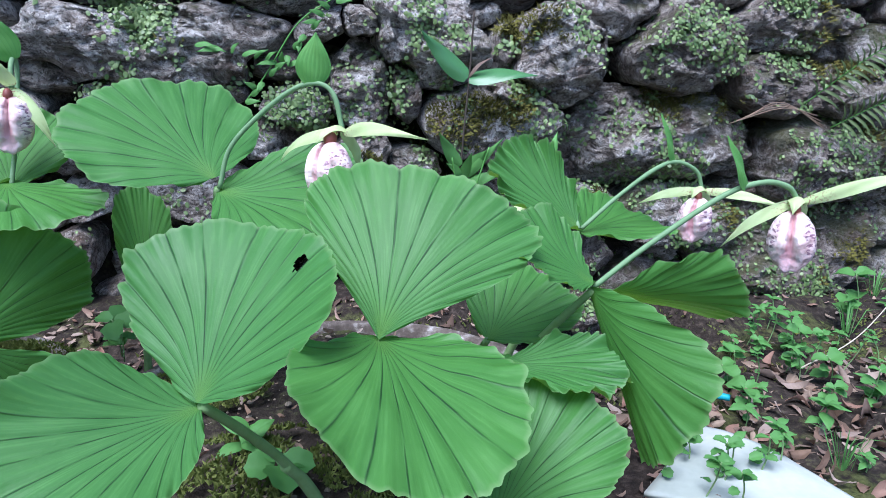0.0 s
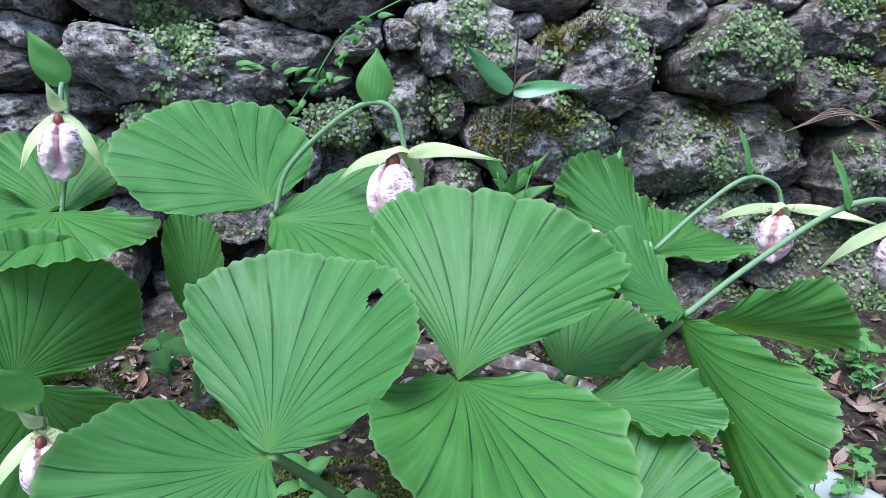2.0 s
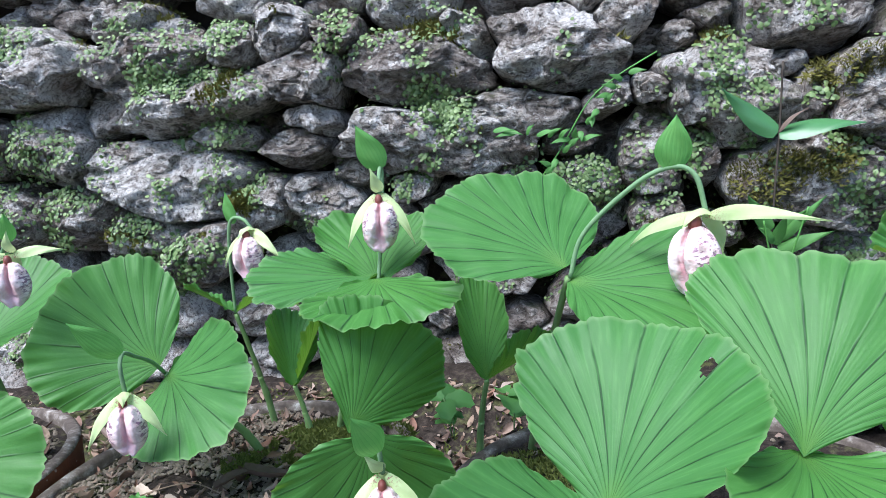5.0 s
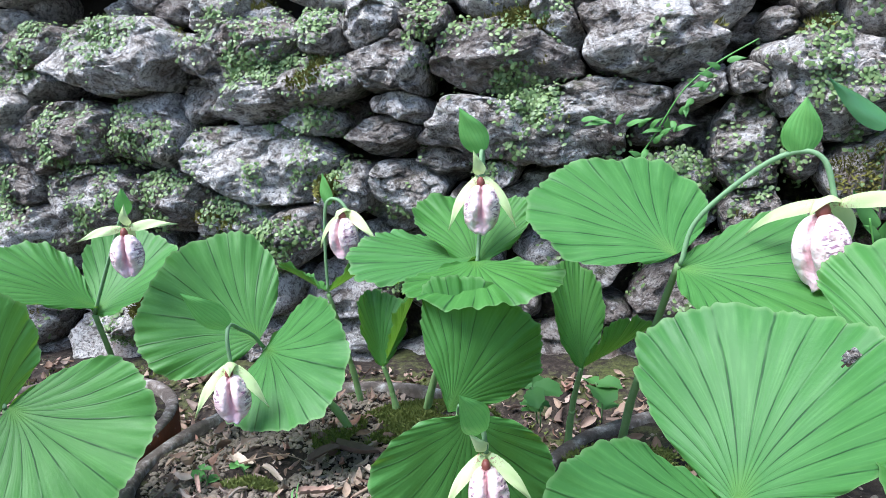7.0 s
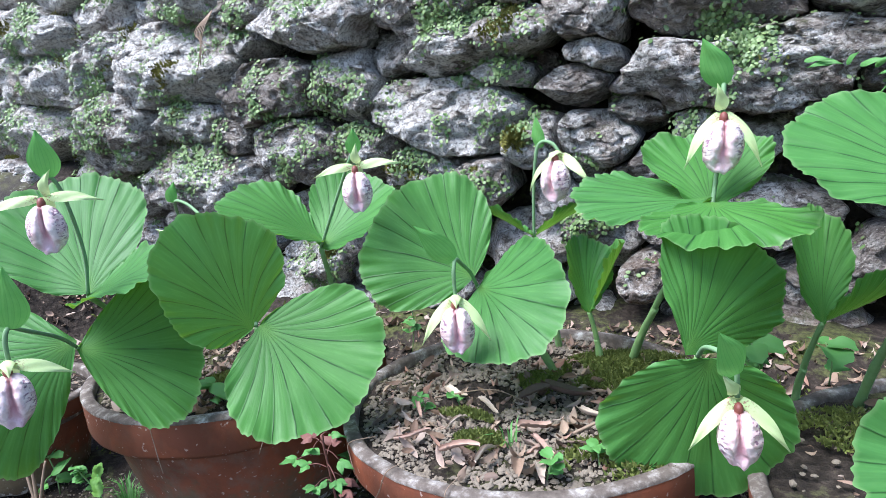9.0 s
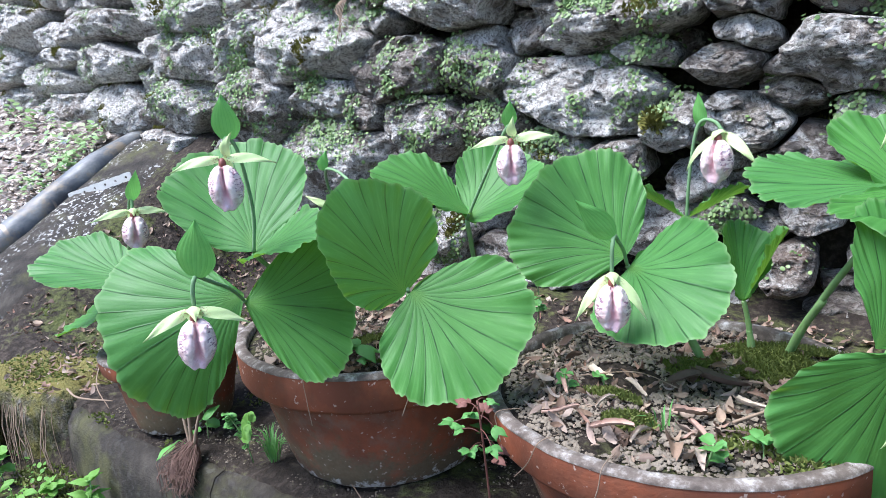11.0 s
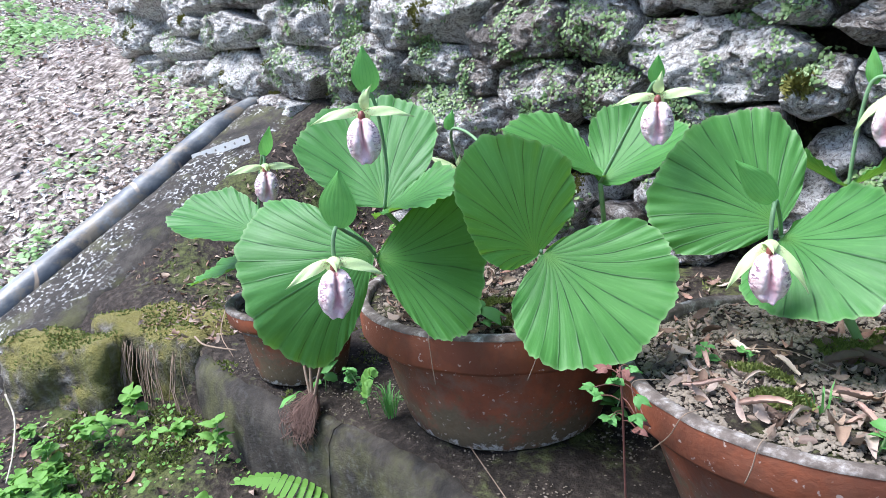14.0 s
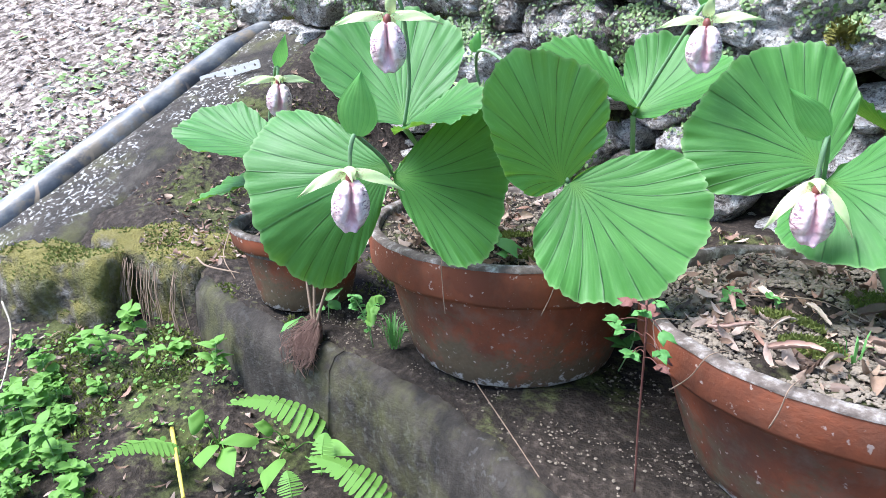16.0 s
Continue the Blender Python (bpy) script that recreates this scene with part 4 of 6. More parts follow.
def grow_orchids():
    healthy = "slipper orchid with two broad pleated green leaves"
    # over the broad pot
    s = orchid(healthy + " and a chewed hole", base=(0.0, 0.52, 0.15), joint=(-0.08, 0.418, 0.325))
    orchid_leaf(s, (-0.082, 0.416, 0.328), -38, 59, 5, 0.135, 0.086, 0.72, 0.30, -0.20, 1, bites=((0.402, 0.83, 0.048),))
    orchid_leaf(s, (-0.081, 0.419, 0.323), 130, 2, -29, 0.133, 0.061, 0.77, 0.40, -0.12, 2)
    r = orchid(healthy, base=(0.06, 0.56, 0.15), joint=(0.041, 0.44, 0.352))
    orchid_leaf(r, (0.041, 0.436, 0.356), -37, 55, 19, 0.145, 0.096, 0.45, -0.15, -0.12, 3)
    orchid_leaf(r, (0.041, 0.446, 0.355), -171, -4, -7, 0.162, 0.077, 1.03, 0.23, -0.11, 4)
    g = orchid("slipper orchid with spotted flower arching over its wide leaves", base=(-0.15, 0.84, 0.15), joint=(-0.092, 0.654, 0.428))
    orchid_leaf(g, (-0.094, 0.654, 0.438), 49, 33, -14, 0.158, 0.098, 1.0, 0.0, -0.02, 5)
    orchid_leaf(g, (-0.092, 0.655, 0.425), -115, 2, 25, 0.15, 0.085, 0.8, 0.15, -0.15, 6)
    flower_stalk(g, (-0.09, 0.654, 0.428), [(-0.075, 0.652, 0.47), (-0.03, 0.635, 0.513), (0.0, 0.622, 0.528), (0.019, 0.617, 0.52)], (0.027, 0.615, 0.487), (0.001, 0.62, 0.527), (0.006, 0.618, 0.572), 0.032)
    orchid_flower(g, (0.027, 0.615, 0.487), -50, 1.12, 0, 14, 0.9, 7, sides=((24, 1.2), (-2, 1.6)))
    w = orchid("slipper orchid with drooping leaves and a nodding flower", base=(0.13, 0.6, 0.15), joint=(0.226, 0.486, 0.368))
    orchid_leaf(w, (0.225, 0.486, 0.374), 77, 31, -23, 0.088, 0.046, 0.75, 0.3, 0.0, 8)
    orchid_leaf(w, (0.228, 0.482, 0.366), -101, -4, -40, 0.12, 0.052, 0.6, 0.5, -0.1, 9)
    orchid_leaf(w, (0.225, 0.49, 0.369), -165, -54, -72, 0.15, 0.066, 0.75, 0.75, 0.0, 10)
    flower_stalk(w, (0.226, 0.486, 0.37), [(0.27, 0.484, 0.405), (0.33, 0.482, 0.445), (0.365, 0.48, 0.457), (0.39, 0.48, 0.453)], (0.402, 0.48, 0.441), (0.352, 0.48, 0.452), (0.326, 0.478, 0.496), 0.018, (0.6, -0.8, 0.2))
    orchid_flower(w, (0.402, 0.48, 0.441), -42, 0.92, 0, 14, 0.9, 11, sides=((40, 1.3), (-18, 1.75)))
    k = orchid("slipper orchid with a faded flower on an arched stalk", base=(0.2, 0.7, 0.15), joint=(0.275, 0.64, 0.375))
    orchid_leaf(k, (0.278, 0.64, 0.378), 58, 38, -42, 0.125, 0.042, 0.6, 0.3, 0.1, 12, ruffle=3.0)
    orchid_leaf(k, (0.278, 0.64, 0.375), -60, 5, 15, 0.13, 0.06, 0.7, 0.2, -0.1, 13)
    flower_stalk(k, (0.278, 0.64, 0.38), [(0.32, 0.648, 0.412), (0.365, 0.656, 0.44), (0.393, 0.66, 0.447), (0.418, 0.66, 0.436)], (0.427, 0.66, 0.416), (0.389, 0.66, 0.446), (0.366, 0.658, 0.5), 0.016, (0.6, -0.8, 0.2))
    orchid_flower(k, (0.427, 0.66, 0.416), -46, 0.92, 0, 12, 0.9, 12, sides=((24, 1.2), (0, 1.6)))
    flower_stalk(k, (0.275, 0.64, 0.38), [(0.28, 0.7, 0.42), (0.27, 0.76, 0.435)], (0.272, 0.79, 0.380), (0.275, 0.75, 0.43), (0.29, 0.76, 0.47), 0.014)
    orchid_flower(k, (0.272, 0.79, 0.380), 10, 0.8, 0, 30, 0.6, 50)
    e = orchid("low slipper orchid half hidden under its neighbours", base=(0.12, 0.62, 0.15), joint=(0.148, 0.53, 0.308))
    orchid_leaf(e, (0.140, 0.47, 0.314), -112, 6, 16, 0.105, 0.036, 0.6, 0.2, -0.08, 14, ruffle=1.8)
    orchid_leaf(e, (0.148, 0.53, 0.308), -50, 25, 20, 0.1, 0.06, 0.7, 0.2, 0.0, 15)
    h = orchid("slipper orchid leaning over the front of the broad pot", base=(0.14, 0.46, 0.15), joint=(0.115, 0.385, 0.225))
    orchid_leaf(h, (0.115, 0.385, 0.225), -58, 42, 10, 0.125, 0.065, 0.6, 0.1, 0.0, 16)
    # in the wide pot
    q = orchid("slipper orchid with a drooping leaf and pale pink flower", base=(-0.33, 0.72, 0.165), joint=(-0.3, 0.6, 0.298))
    orchid_leaf(q, (-0.31, 0.598, 0.3), -31, 44, 72, 0.133, 0.083, 0.53, -0.17, 0.08, 17)
    orchid_leaf(q, (-0.29, 0.6, 0.298), -293, -81, -134, 0.155, 0.095, 0.98, -0.08, 0.02, 18)
    flower_stalk(q, (-0.3, 0.598, 0.3), [(-0.29, 0.57, 0.32), (-0.272, 0.545, 0.324), (-0.264, 0.538, 0.315)], (-0.263, 0.54, 0.29), (-0.262, 0.534, 0.313), (-0.274, 0.505, 0.358), 0.03, (0.3, -0.9, 0.5))
    orchid_flower(q, (-0.263, 0.54, 0.29), 8, 0.86, 0, 42, 0.45, 19)
    y = orchid("tall slipper orchid with pale pink flower above ruffled leaves", base=(-0.42, 0.86, 0.165), joint=(-0.298, 0.717, 0.415))
    orchid_leaf(y, (-0.294, 0.722, 0.428), 89, 3, 166, 0.15, 0.07, 0.53, 0.09, -0.07, 20)
    orchid_leaf(y, (-0.297, 0.71, 0.426), -160, -10, 0, 0.098, 0.084, 0.75, 0.05, -0.12, 21, ruffle=1.2)
    orchid_leaf(y, (-0.297, 0.715, 0.418), 12, 42, 5, 0.11, 0.07, 0.6, 0.2, 0.0, 47, ruffle=1.4)
    flower_stalk(y, (-0.297, 0.717, 0.42), [(-0.292, 0.735, 0.47), (-0.288, 0.75, 0.53), (-0.287, 0.745, 0.545), (-0.287, 0.735, 0.537)], (-0.287, 0.729, 0.517), (-0.287, 0.741, 0.543), (-0.306, 0.73, 0.592), 0.032)
    orchid_flower(y, (-0.287, 0.727, 0.517), 8, 0.97, 0, 58, 0.35, 22)
    p = orchid("slipper orchid with round leaves and a flower hanging before them", base=(-0.5, 0.8, 0.165), joint=(-0.583, 0.733, 0.318))
    orchid_leaf(p, (-0.583, 0.726, 0.331), 92, 37, -57, 0.153, 0.103, 0.89, -0.10, 0.08, 23)
    orchid_leaf(p, (-0.58, 0.732, 0.317), -130, -4, 42, 0.153, 0.088, 1.28, 0.21, -0.18, 24)
    flower_stalk(p, (-0.583, 0.732, 0.32), [(-0.575, 0.7, 0.345), (-0.566, 0.66, 0.366), (-0.561, 0.635, 0.378), (-0.56, 0.625, 0.366)], (-0.562, 0.628, 0.336), (-0.561, 0.63, 0.378), (-0.59, 0.598, 0.424), 0.03, (0.3, -0.9, 0.2))
    orchid_flower(p, (-0.562, 0.626, 0.336), 25, 0.95, 0, 52, 0.8, 25)
    x = orchid("slender slipper orchid with spotted flower behind the others", base=(-0.53, 0.9, 0.165), joint=(-0.546, 0.86, 0.355), thick=0.0035)
    orchid_leaf(x, (-0.546, 0.86, 0.357), 75, 22, 30, 0.09, 0.035, 0.8, 0.3, 0.0, 26)
    orchid_leaf(x, (-0.546, 0.86, 0.357), -60, 25, -20, 0.09, 0.04, 0.8, 0.3, 0.0, 27)
    flower_stalk(x, (-0.546, 0.86, 0.357), [(-0.541, 0.856, 0.42), (-0.532, 0.85, 0.475), (-0.522, 0.848, 0.49), (-0.507, 0.846, 0.487)], (-0.497, 0.845, 0.474), (-0.526, 0.85, 0.482), (-0.53, 0.85, 0.526), 0.018)
    orchid_flower(x, (-0.497, 0.845, 0.474), -12, 1.0, 0, 42, 0.9, 28)
    n = orchid("young slipper orchid with upright folded leaves", base=(-0.455, 0.85, 0.165), joint=(-0.466, 0.84, 0.254), thick=0.0035)
    orchid_leaf(n, (-0.466, 0.84, 0.254), 30, 62, 25, 0.11, 0.04, 0.7, 0.5, 0.05, 29)
    orchid_leaf(n, (-0.466, 0.84, 0.254), -45, 55, -20, 0.11, 0.045, 0.7, 0.5, 0.05, 30)
    z = orchid("narrow young orchid with leaves still half rolled", base=(-0.217, 0.82, 0.15), joint=(-0.191, 0.76, 0.285), thick=0.0035)
    orchid_leaf(z, (-0.191, 0.76, 0.285), 18, 68, 10, 0.13, 0.032, 0.8, 0.6, 0.0, 31)
    orchid_leaf(z, (-0.191, 0.76, 0.285), -75, 22, -30, 0.095, 0.042, 0.8, 0.5, 0.1, 32)
    # in the middle pot and beside it
    t = orchid("slipper orchid with two round upright pleated leaves", base=(-0.9, 0.66, 0.155), joint=(-0.794, 0.55, 0.308))
    orchid_leaf(t, (-0.798, 0.546, 0.309), 152, 64, -77, 0.156, 0.078, 1.06, 0.42, -0.10, 33)
    orchid_leaf(t, (-0.79, 0.551, 0.312), -92, -31, 39, 0.159, 0.103, 0.99, 0.19, -0.03, 34)
    flower_stalk(t, (-0.794, 0.55, 0.312), [(-0.86, 0.6, 0.36), (-0.98, 0.66, 0.43), (-1.05, 0.685, 0.447), (-1.08, 0.71, 0.42)], (-1.085, 0.73, 0.378), (-1.065, 0.685, 0.445), (-1.055, 0.69, 0.475), 0.018, (0.6, -0.75, 0.2))
    orchid_flower(t, (-1.085, 0.73, 0.375), 30, 0.9, 0, -22, 0.5, 48)
    v = orchid("slipper orchid with wide leaves and purple-spotted flower", base=(-1.0, 0.62, 0.155), joint=(-0.96, 0.43, 0.315))
    orchid_leaf(v, (-0.961, 0.433, 0.322), 134, -16, -70, 0.181, 0.116, 0.56, -0.44, 0.03, 35)
    orchid_leaf(v, (-0.958, 0.43, 0.312), -41, -9, 63, 0.14, 0.1, 0.6, 0.12, -0.05, 36)
    flower_stalk(v, (-0.96, 0.43, 0.316), [(-0.94, 0.4, 0.34), (-0.91, 0.35, 0.368), (-0.9, 0.332, 0.377), (-0.9, 0.326, 0.365)], (-0.904, 0.327, 0.343), (-0.899, 0.331, 0.377), (-0.883, 0.33, 0.439), 0.042, (0.6, -0.75, 0.2))
    orchid_flower(v, (-0.904, 0.325, 0.343), 58, 0.95, 0, 26, 0.9, 37)
    a = orchid("slipper orchid with open leaves and pale flower above them", base=(-1.03, 0.66, 0.155), joint=(-0.987, 0.475, 0.362))
    orchid_leaf(a, (-0.986, 0.478, 0.365), 63, 44, -12, 0.186, 0.097, 0.79, 0.17, 0.03, 38)
    orchid_leaf(a, (-0.986, 0.475, 0.363), -88, 18, 20, 0.115, 0.062, 0.8, 0.3, -0.1, 39)
    flower_stalk(a, (-0.986, 0.475, 0.365), [(-0.97, 0.47, 0.42), (-0.958, 0.452, 0.49), (-0.957, 0.44, 0.513), (-0.957, 0.432, 0.51)], (-0.957, 0.43, 0.494), (-0.957, 0.438, 0.512), (-0.949, 0.43, 0.564), 0.034, (0.6, -0.75, 0.2))
    orchid_flower(a, (-0.957, 0.428, 0.492), 46, 0.97, 0, 10, 0.4, 40)
    u = orchid("slipper orchid with spotted flower before pale lifted leaves", base=(-0.84, 0.8, 0.1), joint=(-0.808, 0.71, 0.37))
    orchid_leaf(u, (-0.8, 0.708, 0.38), 122, 37, -12, 0.151, 0.093, 0.58, 0.15, -0.14, 41)
    orchid_leaf(u, (-0.809, 0.711, 0.371), -36, 38, 24, 0.133, 0.078, 0.78, 0.36, -0.01, 42)
    flower_stalk(u, (-0.808, 0.71, 0.372), [(-0.77, 0.7, 0.43), (-0.73, 0.69, 0.49), (-0.72, 0.688, 0.501), (-0.715, 0.684, 0.498)], (-0.713, 0.682, 0.487), (-0.721, 0.69, 0.5), (-0.714, 0.684, 0.533), 0.02, (0.5, -0.8, 0.2))
    orchid_flower(u, (-0.713, 0.68, 0.487), 28, 0.92, 0, 6, 0.4, 43)
    # in the small pot
    b = orchid("slipper orchid with narrow leaves in the small pot", base=(-1.38, 0.57, 0.13), joint=(-1.35, 0.5, 0.285), thick=0.0038)
    orchid_leaf(b, (-1.35, 0.5, 0.285), 110, 15, -25, 0.19, 0.07, 0.8, 0.2, -0.05, 44)
    orchid_leaf(b, (-1.36, 0.5, 0.24), 105, -18, -15, 0.19, 0.05, 0.8, 0.2, 0.0, 45)
    flower_stalk(b, (-1.35, 0.5, 0.287), [(-1.33, 0.495, 0.35), (-1.29, 0.485, 0.415), (-1.28, 0.483, 0.424), (-1.275, 0.482, 0.42)], (-1.275, 0.48, 0.408), (-1.277, 0.483, 0.423), (-1.245, 0.48, 0.47), 0.022, (0.9, -0.3, 0.2))
    orchid_flower(b, (-1.275, 0.48, 0.408), 62, 0.92, 0, 14, 0.8, 46)


grow_orchids()


# ---- pipe, plate and other loose things ----
def pipe_material():
    """Old plastic: bleached above, brown and dark below, with scraped bands."""
    n = Nodes("pipe_plastic")
    p = n.add("ShaderNodeNewGeometry").outputs["Position"]
    stain = n.noise(7, 6, 0.65, vec=p, stretch=(1.0, 0.45, 0.45))
    base = n.ramp(stain, (0.36, (0.02, 0.022, 0.025)), (0.48, (0.07, 0.078, 0.085)), (0.56, (0.15, 0.155, 0.15)), (0.68, (0.34, 0.36, 0.35)))
    brown = n.ramp(n.noise(11, 5, 0.7, vec=p), (0.5, (0, 0, 0)), (0.62, (0.7, 0.7, 0.7)))
    base = n.mix(brown, base, (0.17, 0.13, 0.075))
    wave = n.add("ShaderNodeTexWave", Scale=3.4, Distortion=3.5, Detail=3.0)
    wave.bands_direction = "Y"
    n.link(p, wave.inputs["Vector"])
    scrape = n.math("MULTIPLY", n.ramp(wave.outputs["Fac"], (0.94, (0, 0, 0)), (0.99, (0.7, 0.7, 0.7))), n.ramp(n.noise(5, 2, vec=p), (0.55, (0, 0, 0)), (0.65, (1, 1, 1))))
    base = n.mix(scrape, base, (0.5, 0.36, 0.22))
    n.base(base)
    n.rough(n.ramp(stain, (0.3, (0.6, 0.6, 0.6)), (0.7, (0.34, 0.34, 0.34))), 0.5)
    n.bump(n.math("ADD", stain, n.noise(90, 4, vec=p)), 0.3, 0.003)
    return n.mat


def drain_pipe():
    """A round pipe, its upper end pressed flat and cut to a point."""
    pipe = thing("drain_pipe", "weathered grey plastic drain pipe lying down the slope", "pipe")
    line = curve_points([(-2.545, 0.0, -0.24), (-2.59, 0.3, -0.08), (-2.655, 0.8, 0.195), (-2.71, 1.2, 0.415), (-2.745, 1.42, 0.535)], 12)
    verts, sides = [], 28
    for i, c in enumerate(line):
        d = (line[min(i + 1, len(line) - 1)] - line[max(i - 1, 0)]).normalized()
        flat = max(0.0, (c.y - 1.16) / 0.26)
        side = d.cross(Vector((0, 0, 1))).normalized()
        up = side.cross(d)
        for k in range(sides):
            a = 2 * math.pi * k / sides
            r = 0.056 * (1 + 0.02 * noise.noise(c * 6) + 0.012 * noise.noise(Vector((a, c.y * 9, 0))))
            verts.append(c + side * (r * math.cos(a) * (1 - 0.7 * flat ** 1.6)) + up * (r * math.sin(a) * (1 - 0.85 * flat)))
    faces = grid_faces(len(line), sides, True) + [tuple(range(sides))[::-1], tuple(range(len(verts) - sides, len(verts)))]
    raw("pipe_length", verts, faces, pipe_material(), pipe)


drain_pipe()


# ---- blocks at the end of the ledge ----
def block(name, label, category, centre, size, turn, material, seed):
    """A weathered block with broken edges."""
    rnd = random.Random(seed)
    off = Vector((rnd.uniform(-9, 9), rnd.uniform(-9, 9), 3))
    root = thing(name, label, category, centre)
    root.rotation_euler = (0, 0, radians(turn))

    def lump(part_name, scale, lift, power, mat, rough):
        bm = bmesh.new()
        bmesh.ops.create_icosphere(bm, subdivisions=5, radius=1.0)
        for v in bm.verts:
            c = v.co
            k = 0.96 / (abs(c.x) ** power + abs(c.y) ** power + abs(c.z) ** power) ** (1 / power)
            q = Vector((c.x * k * scale[0], c.y * k * scale[1], c.z * k * scale[2]))
            n = 0.03 * noise.fractal(q * 8 + off, 1.0, 2.0, 5) + rough * noise.noise(q * 70 + off) + 0.5 * rough * noise.noise(q * 180 + off)
            v.co = q + c.normalized() * n + Vector((0, 0, lift))
        return part(part_name, bm, mat, root)

    lump("stone", (size[0] / 2, size[1] / 2, size[2] / 2), -size[2] / 2, 9, material, 0.008)
    return root


block("mossy_block", "old concrete block capped with yellow-green moss", "block", (-1.88, 0.53, 0.02), (0.4, 0.2, 0.34), 14, MOSSY_ROCK, 3)
block("mossy_block", "low stone block overgrown with moss", "block", (-2.03, 0.33, 0.0), (0.36, 0.12, 0.28), 24, MOSSY_ROCK, 4)
block("kerb_stone", "flat grey stone lying at the foot of the ledge", "stone", (-1.42, 0.36, -0.2), (0.2, 0.12, 0.12), 30, MOSSY_ROCK, 5)

# concrete strip beside the pipe
verts = []
line = [(-2.44, 0.0, -0.26), (-2.47, 0.3, -0.125), (-2.52, 0.8, 0.14), (-2.6, 1.3, 0.42)]
pts = curve_points(line, 10)
across = Vector((0.99, 0.132, 0)).normalized()
for c in pts:
    for d, h in ((-0.12, -0.1), (-0.1, 0.05), (-0.04, 0.06), (0.05, 0.05), (0.16, 0.035), (0.22, 0.0), (0.24, -0.14)):
        q = c + across * d + Vector((0, 0, h))
        verts.append(q + Vector((0, 0, 0.006 * noise.noise(q * 14))))
tagged(raw("gutter", verts, grid_faces(len(pts), 7), GUTTER), "stained concrete gutter edge with pale lichen spots", "gutter", kind="structure")

strip = thing("perforated_strip", "white perforated plastic strip leaning beside the pipe", "strip")
bm = bmesh.new()
a, b = Vector((-2.615, 1.0, 0.312)), Vector((-2.42, 1.12, 0.372))
ax = (b - a).normalized()
upv = Vector((0, 0, 1)) - ax * ax.z
upv.normalize()
thin = ax.cross(upv) * 0.0015
span = (b - a).length
for k in range(6):
    lo, hi = span * k / 6, span * (k + 1) / 6
    mid = 0.5 * (lo + hi)
    ring = []
    for j in range(24):
        t = 2 * math.pi * j / 24
        c, s = math.cos(t), math.sin(t)
        reach = min(0.5 * (hi - lo) / max(abs(c), 1e-6), 0.014 / max(abs(s), 1e-6))
        inner = a + ax * (mid + 0.0045 * c) + upv * (0.0045 * s)
        outer = a + ax * (mid + reach * c) + upv * (reach * s)
        ring.append([bm.verts.new(q) for q in (outer + thin, inner + thin, inner - thin, outer - thin)])
    for j in range(24):
        p, q = ring[j], ring[(j + 1) % 24]
        for m in range(4):
            bm.faces.new((p[m], q[m], q[(m + 1) % 4], p[(m + 1) % 4]))
bmesh.ops.remove_doubles(bm, verts=bm.verts[:], dist=0.0005)
part("strip_body", bm, plain_material("white_plastic", (0.6, 0.58, 0.52), (0.78, 0.76, 0.7), 40, 0.5), strip, smooth=False)

# pale plate on the ground
plate = thing("roof_plate", "pale grey bent fibre plate lying on the soil under weeds", "plate", (0.55, 0.69, 0.0))
far_left, far_right, near_right, near_left = Vector((0.013, 0.107, 0)), Vector((0.1, 0.025, 0)), Vector((0.14, -0.2, 0)), Vector((-0.15, -0.03, 0))
bm = bmesh.new()
bmesh.ops.create_grid(bm, x_segments=26, y_segments=26, size=0.5)
for v in bm.verts:
    u, w = v.co.x + 0.5, v.co.y + 0.5
    q = near_left.lerp(near_right, u).lerp(far_left.lerp(far_right, u), w)
    q.y -= 0.03 * math.sin(math.pi * u) * w ** 3
    q.z = 0.016 + 0.012 * math.sin(u * 4.2) * w + 0.003 * noise.noise(Vector((u * 4, w * 4, 0)))
    v.co = q
geo = bmesh.ops.extrude_face_region(bm, geom=bm.faces[:])
bmesh.ops.translate(bm, vec=(0, 0, 0.007), verts=[g for g in geo["geom"] if isinstance(g, bmesh.types.BMVert)])
bmesh.ops.recalc_face_normals(bm, faces=bm.faces[:])
part("sheet", bm, plain_material("fibre_cement", (0.26, 0.31, 0.25), (0.6, 0.63, 0.57), 12, 0.75, 0.3, 0.003), plate)


# ---- creeping fern on the stones ----
class Batch:
    """Gathers many small pieces into one mesh."""

    def __init__(self):
        self.verts, self.faces = [], []

    def add(self, verts, faces):
        k = len(self.verts)
        self.verts.extend(verts)
        self.faces.extend(tuple(i + k for i in f) for f in faces)

    def done(self, name, label, category, material, smooth=True):
        return tagged(raw(name, self.verts, self.faces, material, smooth=smooth), label, category, kind="stuff")


def disc(at, normal, radius, rnd, dome=0.25, long=1.0):
    n = normal.normalized()
    s = n.orthogonal().normalized()
    s = Matrix.Rotation(rnd.uniform(0, 6.28), 3, n) @ s
    t = n.cross(s)
    verts = [at + n * (radius * dome)]
    for k in range(7):
        a = 2 * math.pi * k / 7
        verts.append(at + s * (radius * long * math.cos(a)) + t * (radius * math.sin(a)))
    return verts, [(0, 1 + k, 1 + (k + 1) % 7) for k in range(7)]


